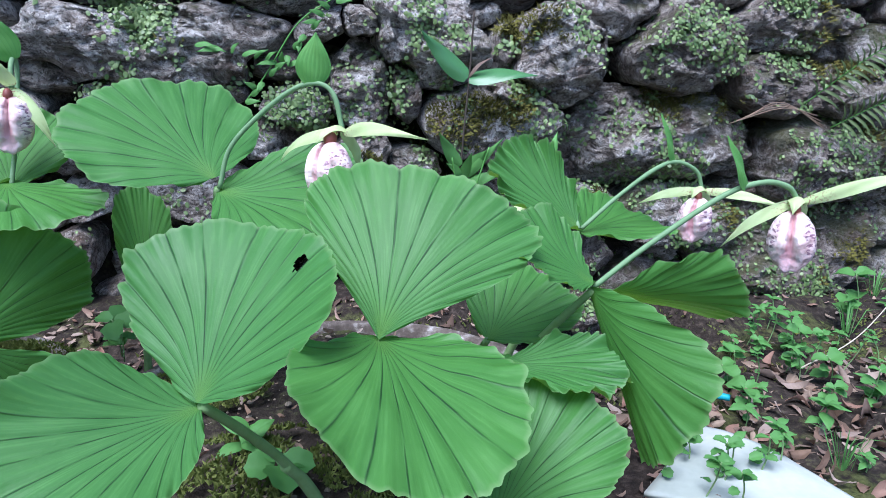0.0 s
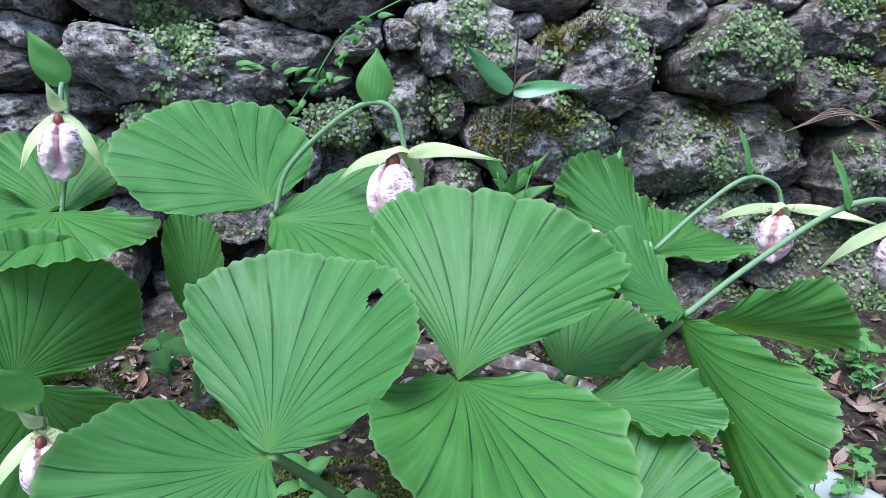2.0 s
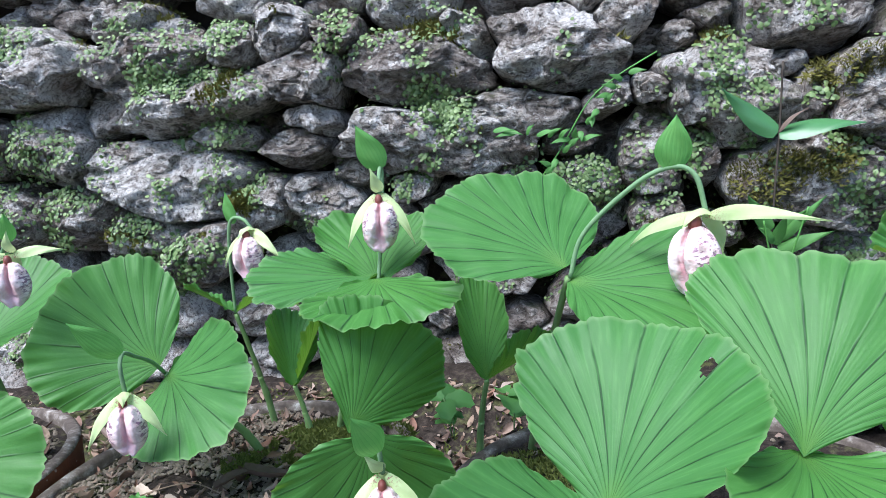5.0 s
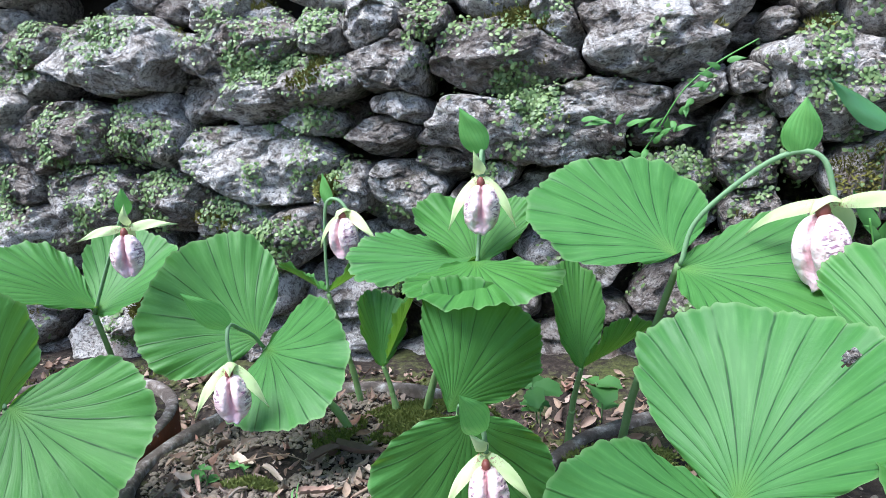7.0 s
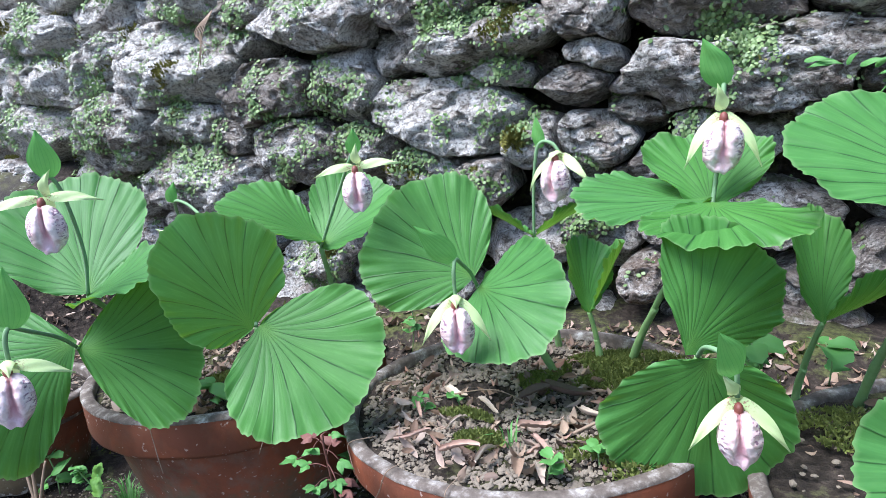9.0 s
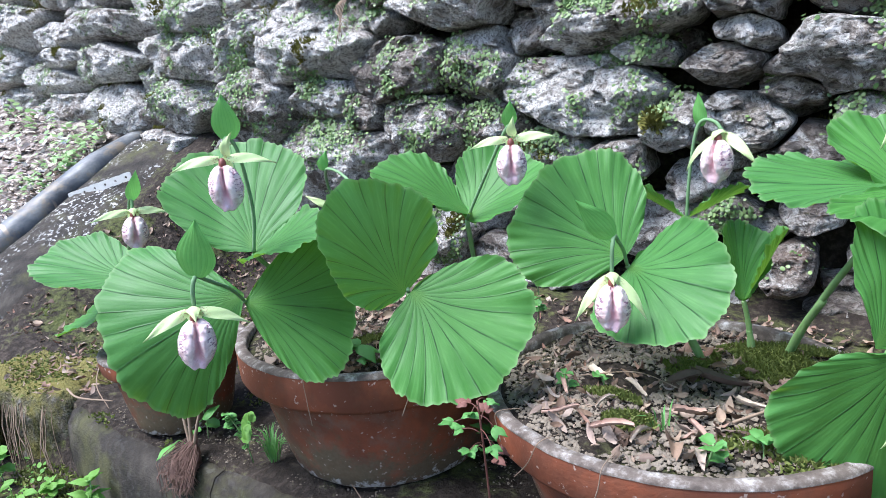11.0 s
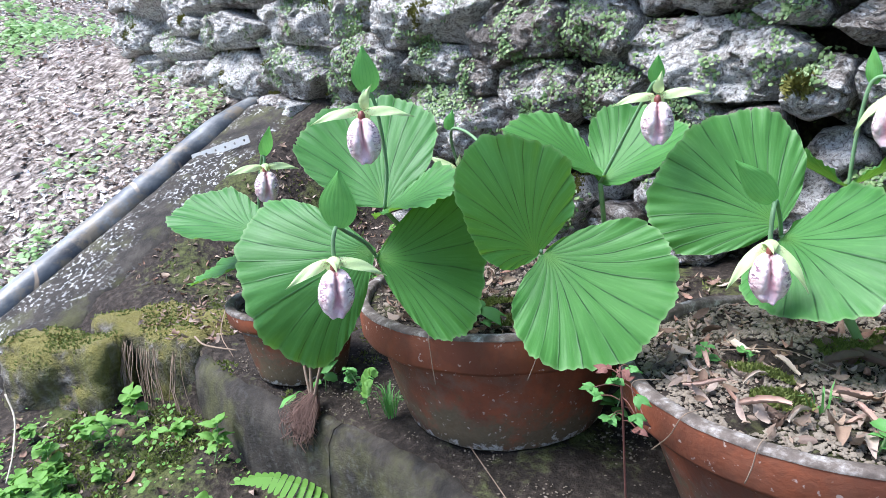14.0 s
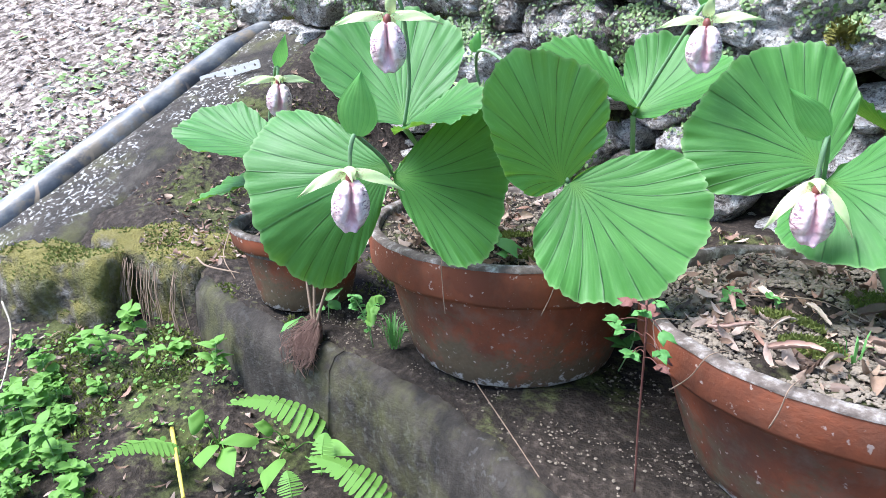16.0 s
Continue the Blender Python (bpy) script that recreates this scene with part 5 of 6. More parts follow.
def creeping_fern():
    rnd = random.Random(11)
    batch = Batch()
    for ob in stones:
        me = ob.data
        o = Vector(ob.location)
        polys = [q for q in me.polygons if q.normal.y < 0.1]
        want = int(sum(q.area for q in polys) * 8000)
        thick = rnd.choice((0.25, 0.6, 0.9, 1.1))
        if o.x < -2.6:
            thick *= 0.6
        if o.x > 0.2 or -2.5 < o.x < -0.8:
            thick = max(thick, 0.85 if o.x > 0.2 else 1.0)
        for _ in range(want):
            q = rnd.choice(polys)
            at = o + q.center
            mask = noise.fractal(at * 7.5, 1.0, 2.0, 3) + 0.25 * q.normal.z + ((0.16 if o.x < -0.8 else 0.1) if thick > 0.8 else -0.05)
            if mask < (0.22 if -2.6 < o.x < -0.9 else 0.17 if o.x > 0.2 else 0.26) or rnd.random() > thick:
                continue
            at = at + Vector((rnd.uniform(-1, 1), rnd.uniform(-0.3, 0), rnd.uniform(-1, 1))) * 0.008
            n = (q.normal + Vector((rnd.uniform(-0.7, 0.7), rnd.uniform(-0.9, 0.0), rnd.uniform(-0.4, 0.8)))).normalized()
            batch.add(*disc(at + q.normal * rnd.uniform(0.002, 0.008), n, rnd.uniform(0.0022, 0.0046), rnd, 0.22, rnd.uniform(1.0, 1.5)))
    batch.done("creeping_fern", "small round leaves of creeping fern on the wall stones", "creeping fern", CREEPER)
    moss = Batch()
    for ob in stones:
        o = Vector(ob.location)
        for q in ob.data.polygons:
            at = o + q.center
            if q.normal.y < 0.2 and noise.fractal(at * 6 + Vector((5, 3, 9)), 1.0, 2.0, 3) + 0.3 * q.normal.z > (0.8 if o.x < 0.3 else 0.55):
                for _ in range(3):
                    n = (q.normal + Vector((rnd.uniform(-1, 1), rnd.uniform(-1, 1), rnd.uniform(-1, 1))) * 0.6).normalized()
                    s = n.orthogonal() * 0.0022
                    b = at + Vector((rnd.uniform(-1, 1), rnd.uniform(-1, 1), rnd.uniform(-1, 1))) * 0.008
                    moss.add([b - s, b + s, b + n * rnd.uniform(0.006, 0.014)], [(0, 1, 2)])
    moss.done("wall_moss", "short olive moss tufts on the wall stones", "moss", MOSS)


creeping_fern()


# ---- litter, grit and pebbles ----
def dry_leaf(rnd, at, size, slope=0.5, flat=1.0):
    """A curled dead leaf."""
    m = Matrix.Rotation(rnd.uniform(0, 6.28), 3, "Z") @ Matrix.Rotation(rnd.uniform(-slope, slope), 3, "X") @ Matrix.Rotation(rnd.uniform(-slope, slope), 3, "Y")
    curl, roll, wide = rnd.uniform(-1.0, 1.6) * flat, rnd.uniform(-2.8, 2.8) * flat, rnd.uniform(0.18, 0.55)
    verts = []
    for i in range(6):
        u = i / 5
        w = wide * max(0.04, math.sin(math.pi * (0.04 + 0.92 * u)) ** 0.8)
        for v in (-1, -0.4, 0.4, 1):
            p = Vector(((u - 0.5), w * v * 0.5, curl * (u - 0.5) ** 2 + roll * (w * v) ** 2 * 0.6 + rnd.uniform(-0.05, 0.05)))
            verts.append(m @ (p * size) + at)
    return verts, grid_faces(6, 4)


def pebble(rnd, at, size):
    verts = []
    k = rnd.uniform(0.5, 1.0), rnd.uniform(0.7, 1.1), rnd.uniform(0.4, 0.75)
    turn = rnd.uniform(0, 6.28)
    c, s = math.cos(turn), math.sin(turn)
    for i, (r, z) in enumerate(((0.55, -0.7), (1.0, -0.1), (0.85, 0.45), (0.4, 0.9))):
        for j in range(6):
            a = j * math.pi / 3 + 0.3 * i
            q = 1 + rnd.uniform(-0.22, 0.22)
            x, y = r * k[0] * q * math.cos(a), r * k[1] * q * math.sin(a)
            verts.append(at + Vector((x * c - y * s, x * s + y * c, z * k[2])) * size)
    return verts, grid_faces(4, 6, True) + [(23, 22, 21, 20, 19, 18)][:1]


def strew():
    rnd = random.Random(21)
    grit, leaves = Batch(), Batch()
    for cx, cy, z, radius, n, m in ((-0.515, 0.718, 0.176, 0.212, 8500, 620), (-0.985, 0.7, 0.187, 0.2, 2200, 600), (-1.385, 0.575, 0.132, 0.1, 300, 120), (0.02, 0.66, 0.163, 0.25, 400, 200)):
        for i in range(n):
            a, r = rnd.uniform(0, 6.28), radius * math.sqrt(rnd.random())
            at = Vector((cx + r * math.cos(a), cy + r * math.sin(a), z))
            at.z += 0.012 * noise.noise(Vector((at.x, at.y, 0)) * 14)
            if noise.noise(at * 9) > 0.5:
                continue
            grit.add(*pebble(rnd, at, rnd.choice((0.001, 0.0014, 0.002, 0.0028, 0.0042)) * rnd.uniform(0.8, 1.3)))
        for i in range(m):
            a, r = rnd.uniform(0, 6.28), radius * 0.95 * math.sqrt(rnd.random())
            leaves.add(*dry_leaf(rnd, Vector((cx + r * math.cos(a), cy + r * math.sin(a), z + rnd.uniform(0.004, 0.01))), 0.006 + 0.026 * rnd.random() ** 2.2, 0.8))
    for i in range(7500):
        x, y = rnd.uniform(-1.55, -0.3), rnd.uniform(0.36, 0.75)
        edge = np.interp(x, EDGE_X, EDGE_Y)
        if y < edge + 0.01 + 0.06 * abs(noise.noise(Vector((x, y, 0)) * 12)) or (noise.noise(Vector((x, y, 3)) * 9) < -0.1 and rnd.random() < 0.8):
            continue
        grit.add(*pebble(rnd, Vector((x, y, floor_at(x, y) + 0.001)), rnd.choice((0.0008, 0.001, 0.0012, 0.0016, 0.0024)) * rnd.uniform(0.7, 1.3)))
    for i in range(420):
        x, y = rnd.uniform(-0.32, -0.02), rnd.uniform(0.36, 0.98)
        leaves.add(*dry_leaf(rnd, Vector((x, y, floor_at(x, y) + rnd.uniform(0.003, 0.012))), rnd.uniform(0.012, 0.036), 0.7))
    for i in range(650):
        x, y = rnd.uniform(0.42, 1.5), rnd.uniform(0.5, 1.02)
        leaves.add(*dry_leaf(rnd, Vector((x, y, floor_at(x, y) + rnd.uniform(0.004, 0.014))), rnd.uniform(0.02, 0.05), 0.7))
    for i in range(900):
        x, y = rnd.uniform(0.3, 1.5), rnd.uniform(0.4, 1.3)
        leaves.add(*dry_leaf(rnd, Vector((x, y, floor_at(x, y) + 0.005)), rnd.uniform(0.008, 0.026)))
    for i in range(420):
        x, y = rnd.uniform(-2.1, -1.0), rnd.uniform(-0.1, 0.42)
        leaves.add(*dry_leaf(rnd, Vector((x, y, floor_at(x, y) + 0.006)), rnd.uniform(0.008, 0.03)))
    for i in range(2600):
        x, y = rnd.uniform(-1.4, 0.75), rnd.uniform(0.86, 1.32)
        leaves.add(*dry_leaf(rnd, Vector((x, y, floor_at(x, y) + rnd.uniform(0.003, 0.012))), 0.008 + 0.03 * rnd.random() ** 2, 0.8))
    for i in range(300):
        x, y = rnd.uniform(-2.1, 0.5), rnd.uniform(0.85, 1.3)
        leaves.add(*dry_leaf(rnd, Vector((x, y, floor_at(x, y) + 0.008)), rnd.uniform(0.015, 0.05)))
    grit.done("grit", "pale and brown gravel grit on the potting soil", "gravel", PEBBLE, smooth=False)
    leaves.done("dead_leaves", "curled brown dead leaves on the soil", "leaf litter", LITTER)
    pale = Batch()
    count = 0
    while count < 21000:
        d, s = 0.12 + 9 * rnd.random() ** 2.2, rnd.uniform(-1.2, 4.5)
        x, y = -2.59 - 0.99 * d - 0.132 * s, 0.3 - 0.132 * d + 0.99 * s
        count += 1
        if y > 1.3 and x > -4.3:
            continue
        pale.add(*dry_leaf(rnd, Vector((x, y, floor_at(x, y) + 0.01)), (0.014 + 0.045 * rnd.random() ** 1.6) * (1 + 0.12 * d), 0.5, 0.6))
    pale.done("hillside_litter", "bleached dry leaves covering the hillside, lightened as if sunlit", "leaf litter", SUNLIT_LITTER)


strew()


# ---- weeds ----
def lobed_leaf(base, tip, width, rnd, parent, material):
    """A soft rounded leaf with a scalloped margin, cupped along its midrib."""
    b, t = Vector(base), Vector(tip)
    d = t - b
    n = Vector((rnd.uniform(-0.5, 0.5), rnd.uniform(-0.7, 0.2), 1.0))
    n = (n - d * (n.dot(d) / d.length_squared)).normalized()
    s = d.cross(n).normalized() * (0.5 * width)
    c = b.lerp(t, 0.5)
    verts, ring = [c - n * (0.06 * width)], 22
    for scale in (0.55, 1.0):
        for k in range(ring):
            a = 2 * math.pi * k / ring
            r = scale * (1 + (0.09 * math.cos(a * 7) if scale == 1.0 else 0.0)) * (1 - 0.12 * math.cos(a))
            verts.append(c + d * (0.52 * r * math.cos(a)) + s * (r * math.sin(a)) + n * (width * (0.16 * scale * math.sin(a) ** 2 - 0.1 * scale * math.cos(a) ** 2)))
    faces = [(0, 1 + k, 1 + (k + 1) % ring) for k in range(ring)]
    faces += [(1 + k, 1 + ring + k, 1 + ring + (k + 1) % ring, 1 + (k + 1) % ring) for k in range(ring)]
    raw("leaf", verts, faces, material, parent)


def sprout(at, count, size, seed=0, height=0.02):
    """A small weed: thin stalk with paired toothed leaves."""
    rnd = random.Random(seed)
    root = thing("weed", "small bright green weed growing from the soil", "weed", at, group="weeds")
    top = Vector((rnd.uniform(-0.4, 0.4) * height, rnd.uniform(-0.4, 0.2) * height, height))
    tube("stalk", [(0, 0, -0.01), top * 0.5 + Vector((0.1 * height, 0, 0)), top], 0.0011, STEM, root, sides=5, steps=3)
    for i in range(count):
        u = 1.0 if i < 3 else rnd.uniform(0.25, 1.0)
        b = top * u
        a = i * 2.4 + rnd.uniform(-0.4, 0.4)
        k = size * rnd.uniform(0.65, 1.15)
        tip = b + Vector((math.cos(a) * k, math.sin(a) * k, rnd.uniform(-0.35, 0.3) * k))
        if seed % 3:
            lobed_leaf(b.lerp(tip, 0.12), tip, k * rnd.uniform(0.65, 0.95), rnd, root, LIT_GREEN if at[0] < -1.3 else WEED)
        else:
            blade("leaf", b, tip, k * rnd.uniform(0.45, 0.65), (0, -0.2, 1), LIT_GREEN if at[0] < -1.3 else WEED, root, sag=0.12, curl=0.2, cols=5, rows=7, point=0.8)
    return root


def grass_tuft(at, count, size, seed=0):
    rnd = random.Random(seed)
    root = thing("grass_tuft", "tuft of fine green grass in the soil", "grass", at, group="weeds")
    batch = Batch()
    for i in range(count):
        a, lean = rnd.uniform(0, 6.28), rnd.uniform(0.1, 0.8)
        d = Vector((math.cos(a), math.sin(a), 0))
        s = Vector((-d.y, d.x, 0)) * 0.0011
        k = size * rnd.uniform(0.6, 1.2)
        b = d * rnd.uniform(0, 0.012)
        p1 = b + d * (k * lean * 0.4) + Vector((0, 0, k * 0.6))
        p2 = b + d * (k * lean) + Vector((0, 0, k * (0.95 - 0.5 * lean)))
        batch.add([b - s, b + s, p1 - s, p1 + s, p2], [(0, 1, 3, 2), (2, 3, 4)])
    raw("tuft", batch.verts, batch.faces, WEED, root)
    return root


def fern(base, tip, width, lift=0.02, seed=0):
    """One arching frond with close-set oblong leaflets."""
    rnd = random.Random(seed)
    b, t = Vector(base), Vector(tip)
    root = thing("fern", "bright green fern frond on the low ground", "fern", b, group="ferns")
    d = (t - b)
    side = d.cross(Vector((0, 0, 1))).normalized()
    tube("midrib", [(0, 0, 0), d * 0.5 + Vector((0, 0, lift)), d], 0.0011, LIT_GREEN, root, sides=5, steps=6, end=0.0006)
    n = 15
    for sgn in (-1, 1):
        for k in range(n):
            u = (k + 0.7) / n
            c = d * u + Vector((0, 0, 4 * lift * u * (1 - u)))
            w = width * (1 - u ** 1.6) * min(1.0, 0.55 + 2.5 * u)
            e = d * (0.5 / n)
            out = side * (sgn * w) + d * (0.16 * w / d.length) + Vector((0, 0, -0.3 * w + rnd.uniform(-0.1, 0.1) * w))
            m1, m2 = c + out * 0.4, c + out * 0.82
            raw("leaflet", [c - e * 0.9, c + e * 0.9, m1 - e * 1.0, m1 + e * 1.0, m2 - e * 0.75, m2 + e * 0.85, c + out * 0.97 - e * 0.3, c + out + e * 0.4], [(0, 1, 3, 2), (2, 3, 5, 4), (4, 5, 7, 6)], LIT_GREEN, root, smooth=False)
    return root


def on_ground(x, y):
    return (x, y, floor_at(x, y) + 0.004)


sprout((-0.626, 0.641, 0.178), 5, 0.016, seed=1)
sprout((-0.440, 0.550, 0.178), 6, 0.02, seed=2)
sprout((-0.394, 0.587, 0.178), 5, 0.024, seed=3)
sprout((-0.588, 0.665, 0.178), 4, 0.012, seed=4)
grass_tuft((-0.494, 0.595, 0.178), 9, 0.03, seed=5)
sprout((-0.784, 0.688, 0.030), 9, 0.032, seed=6, height=0.07)
sprout((-1.133, 0.530, 0.000), 30, 0.013, seed=7, height=0.085)
grass_tuft((-1.097, 0.543, 0.000), 50, 0.06, seed=8)
sprout((-0.908, 0.575, 0.185), 6, 0.04, seed=9, height=0.03)
sprout((-0.929, 1.120, 0.050), 12, 0.028, seed=10, height=0.15)
sprout((-1.275, 0.545, 0.000), 4, 0.03, seed=11, height=0.06)
sprout((-0.255, 0.86, 0.17), 4, 0.04, seed=13, height=0.05)
sprout((-0.175, 0.895, 0.165), 4, 0.042, seed=16, height=0.05)
sprout((-0.261, 0.874, 0.170), 7, 0.024, seed=14, height=0.02)
sprout((-0.084, 0.612, 0.165), 6, 0.035, seed=15, height=0.03)
sprout((-0.040, 0.548, 0.165), 6, 0.035, seed=16, height=0.03)
sprout(on_ground(0.856, 1.062), 6, 0.019, seed=30, height=0.03)
sprout(on_ground(0.818, 1.092), 7, 0.022, seed=31, height=0.05)
sprout(on_ground(0.925, 1.033), 8, 0.026, seed=32, height=0.07)
sprout(on_ground(1.052, 1.078), 9, 0.019, seed=33, height=0.03)
sprout(on_ground(0.956, 1.100), 6, 0.022, seed=34, height=0.05)
sprout(on_ground(0.718, 0.950), 7, 0.026, seed=35, height=0.07)
sprout(on_ground(0.739, 0.885), 8, 0.019, seed=36, height=0.03)
sprout(on_ground(0.822, 0.852), 9, 0.022, seed=37, height=0.05)
sprout(on_ground(0.914, 0.856), 6, 0.026, seed=38, height=0.07)
sprout(on_ground(0.682, 0.755), 7, 0.019, seed=39, height=0.03)
sprout((0.493, 0.714, 0.010), 8, 0.018, seed=40, height=0.05)
sprout((0.521, 0.684, 0.010), 9, 0.02, seed=41, height=0.07)
sprout((0.592, 0.711, 0.010), 6, 0.016, seed=42, height=0.03)
sprout(on_ground(0.496, 0.771), 7, 0.022, seed=43, height=0.05)
sprout(on_ground(0.357, 0.855), 8, 0.026, seed=44, height=0.07)
sprout(on_ground(0.759, 0.685), 9, 0.019, seed=45, height=0.03)
sprout(on_ground(0.409, 0.924), 6, 0.022, seed=46, height=0.05)
grass_tuft((1.075, 1.080, 0.020), 16, 0.09, seed=60)
grass_tuft((0.697, 0.665, 0.020), 16, 0.09, seed=61)
grass_tuft((1.298, 1.251, 0.020), 16, 0.09, seed=62)
sprout(on_ground(-1.728, 0.142), 12, 0.022, seed=70, height=0.03)
sprout(on_ground(-1.758, 0.199), 13, 0.029, seed=71, height=0.06)
sprout(on_ground(-1.572, 0.120), 15, 0.035, seed=72, height=0.09)
sprout(on_ground(-1.559, 0.180), 16, 0.022, seed=73, height=0.03)
sprout(on_ground(-1.507, 0.079), 12, 0.029, seed=74, height=0.06)
sprout(on_ground(-1.454, 0.130), 13, 0.035, seed=75, height=0.09)
sprout(on_ground(-1.599, 0.242), 15, 0.022, seed=76, height=0.03)
sprout(on_ground(-1.740, 0.279), 16, 0.029, seed=77, height=0.06)
sprout(on_ground(-1.684, 0.304), 12, 0.035, seed=78, height=0.09)
sprout(on_ground(-1.914, 0.210), 13, 0.022, seed=79, height=0.03)
sprout(on_ground(-1.747, 0.374), 15, 0.029, seed=80, height=0.06)
sprout(on_ground(-2.081, 0.328), 16, 0.035, seed=81, height=0.09)
sprout(on_ground(-1.945, 0.374), 12, 0.022, seed=82, height=0.03)
sprout(on_ground(-2.009, 0.493), 13, 0.029, seed=83, height=0.06)
sprout(on_ground(-1.447, 0.392), 15, 0.035, seed=84, height=0.09)
sprout(on_ground(-1.585, 0.401), 16, 0.022, seed=85, height=0.03)
sprout(on_ground(-1.398, 0.147), 13, 0.022, seed=91, height=0.03)
sprout(on_ground(-1.634, 0.155), 15, 0.029, seed=92, height=0.06)
sprout(on_ground(-1.638, 0.102), 16, 0.035, seed=93, height=0.09)


for i, (x, y, leaves, size, height) in enumerate(((0.7, 0.874, 8, 0.034, 0.05), (0.92, 1.05, 7, 0.034, 0.1), (0.88, 1.08, 6, 0.03, 0.09), (0.71, 0.94, 6, 0.036, 0.05), (0.78, 0.805, 9, 0.036, 0.05), (1.12, 1.12, 9, 0.045, 0.14), (0.91, 0.93, 7, 0.03, 0.06), (0.93, 0.85, 8, 0.04, 0.04), (1.05, 0.9, 7, 0.034, 0.05), (0.85, 0.98, 7, 0.026, 0.05), (0.66, 0.82, 6, 0.028, 0.04))):
    sprout(on_ground(x, y), leaves, size, seed=200 + i, height=height)
for i, (x, y) in enumerate(((0.47, 0.64), (0.51, 0.66), (0.44, 0.69), (0.57, 0.67), (0.62, 0.69), (0.5, 0.61))):
    sprout((x, y, 0.02), 7, 0.02, seed=230 + i, height=0.06)


def maple_seedling(at, seed):
    """A young seedling with red-brown stalks and three-lobed leaves."""
    rnd = random.Random(seed)
    root = thing("seedling", "young seedling with red stalks and lobed green leaves", "seedling", at, group="weeds")
    tube("stem", [(-0.012, 0.035, 0), (-0.008, 0.02, 0.09), (0.0, 0.0, 0.19), (0.0, -0.006, 0.24)], 0.0012, DARK_STALK, root, sides=6, steps=4)
    for i in range(12):
        a, u = i * 2.4, i / 11
        b = Vector((0.0, -0.006 * u, 0.18 + 0.06 * u))
        k = rnd.uniform(0.012, 0.03)
        e = b + Vector((math.cos(a) * k, math.sin(a) * k - 0.004, rnd.uniform(-0.012, 0.008)))
        tube("stalk", [b, b.lerp(e, 0.5) + Vector((0, 0, 0.003)), e], 0.0005, DARK_STALK, root, sides=5, steps=3)
        out = (e - b).normalized()
        for turn, long in ((0, 0.017), (55, 0.012), (-55, 0.012)):
            d = Matrix.Rotation(radians(turn), 3, "Z") @ out
            blade("leaf", e, e + d * (long * rnd.uniform(0.8, 1.1)) + Vector((0, 0, rnd.uniform(-0.006, 0.002))), 0.009, (0, -0.5, 1), WEED if i % 3 else DARK_STALK, root, sag=0.08, cols=5, rows=7, point=0.75)


DARK_STALK = plain_material("red_stalk", (0.09, 0.03, 0.025), (0.2, 0.085, 0.06), 120, 0.7)
maple_seedling((-0.638, 0.462, 0.0), 3)


def round_fern(points, size, seed):
    """A small frond with paired round leaflets."""
    rnd = random.Random(seed)
    root = thing("fern", "small fern frond with round pale green leaflets", "fern", (0, 0, 0), group="ferns")
    tube("midrib", points, 0.0009, BRACT, root, sides=5, steps=6)
    line = curve_points(points, 6)
    for i, c in enumerate(line[2:]):
        d = (line[min(i + 3, len(line) - 1)] - line[i + 1]).normalized()
        s = d.cross(Vector((0, -0.8, 0.6))).normalized()
        k = size * (1 - 0.45 * i / len(line))
        for side in (-1, 1):
            lobed_leaf(c + s * (side * 0.2 * k), c + s * (side * k) + d * (0.25 * k), k * 0.8, rnd, root, LIT_GREEN)


round_fern([(-1.13, 0.52, 0.04), (-1.09, 0.5, 0.085), (-1.04, 0.47, 0.11)], 0.02, 1)


def curled_leaf(at, heading, length, width, roll, seed, material):
    """A dead leaf rolled up along its length, with a torn end."""
    rnd = random.Random(seed)
    root = thing("dead_leaf", "curled tan dead leaf lying on the potting soil", "leaf", at, group="large dead leaves")
    verts, cols = [], 13
    for i in range(17):
        u = i / 16
        w = width * (0.35 + 0.65 * math.sin(math.pi * (0.08 + 0.84 * u)) ** 0.7) * (1 + 0.1 * noise.noise(Vector((u * 6, seed, 0))))
        for j in range(cols):
            v = 2 * j / (cols - 1) - 1
            a = v * roll * (1 - 0.35 * u)
            r = w / max(roll, 0.4)
            x = (u - 0.5) * length + 0.002 * noise.noise(Vector((u * 9, v * 3, seed)))
            verts.append((x, r * math.sin(a) * 0.8, r * (1 - math.cos(a)) + 0.006 * math.sin(3 * u + seed) + 0.0016 * noise.noise(Vector((u * 14, v * 8, seed)))))
    ob = raw("blade", verts, grid_faces(17, cols), material, root)
    ob.rotation_euler = (rnd.uniform(-0.3, 0.3), rnd.uniform(-0.12, 0.12), radians(heading))


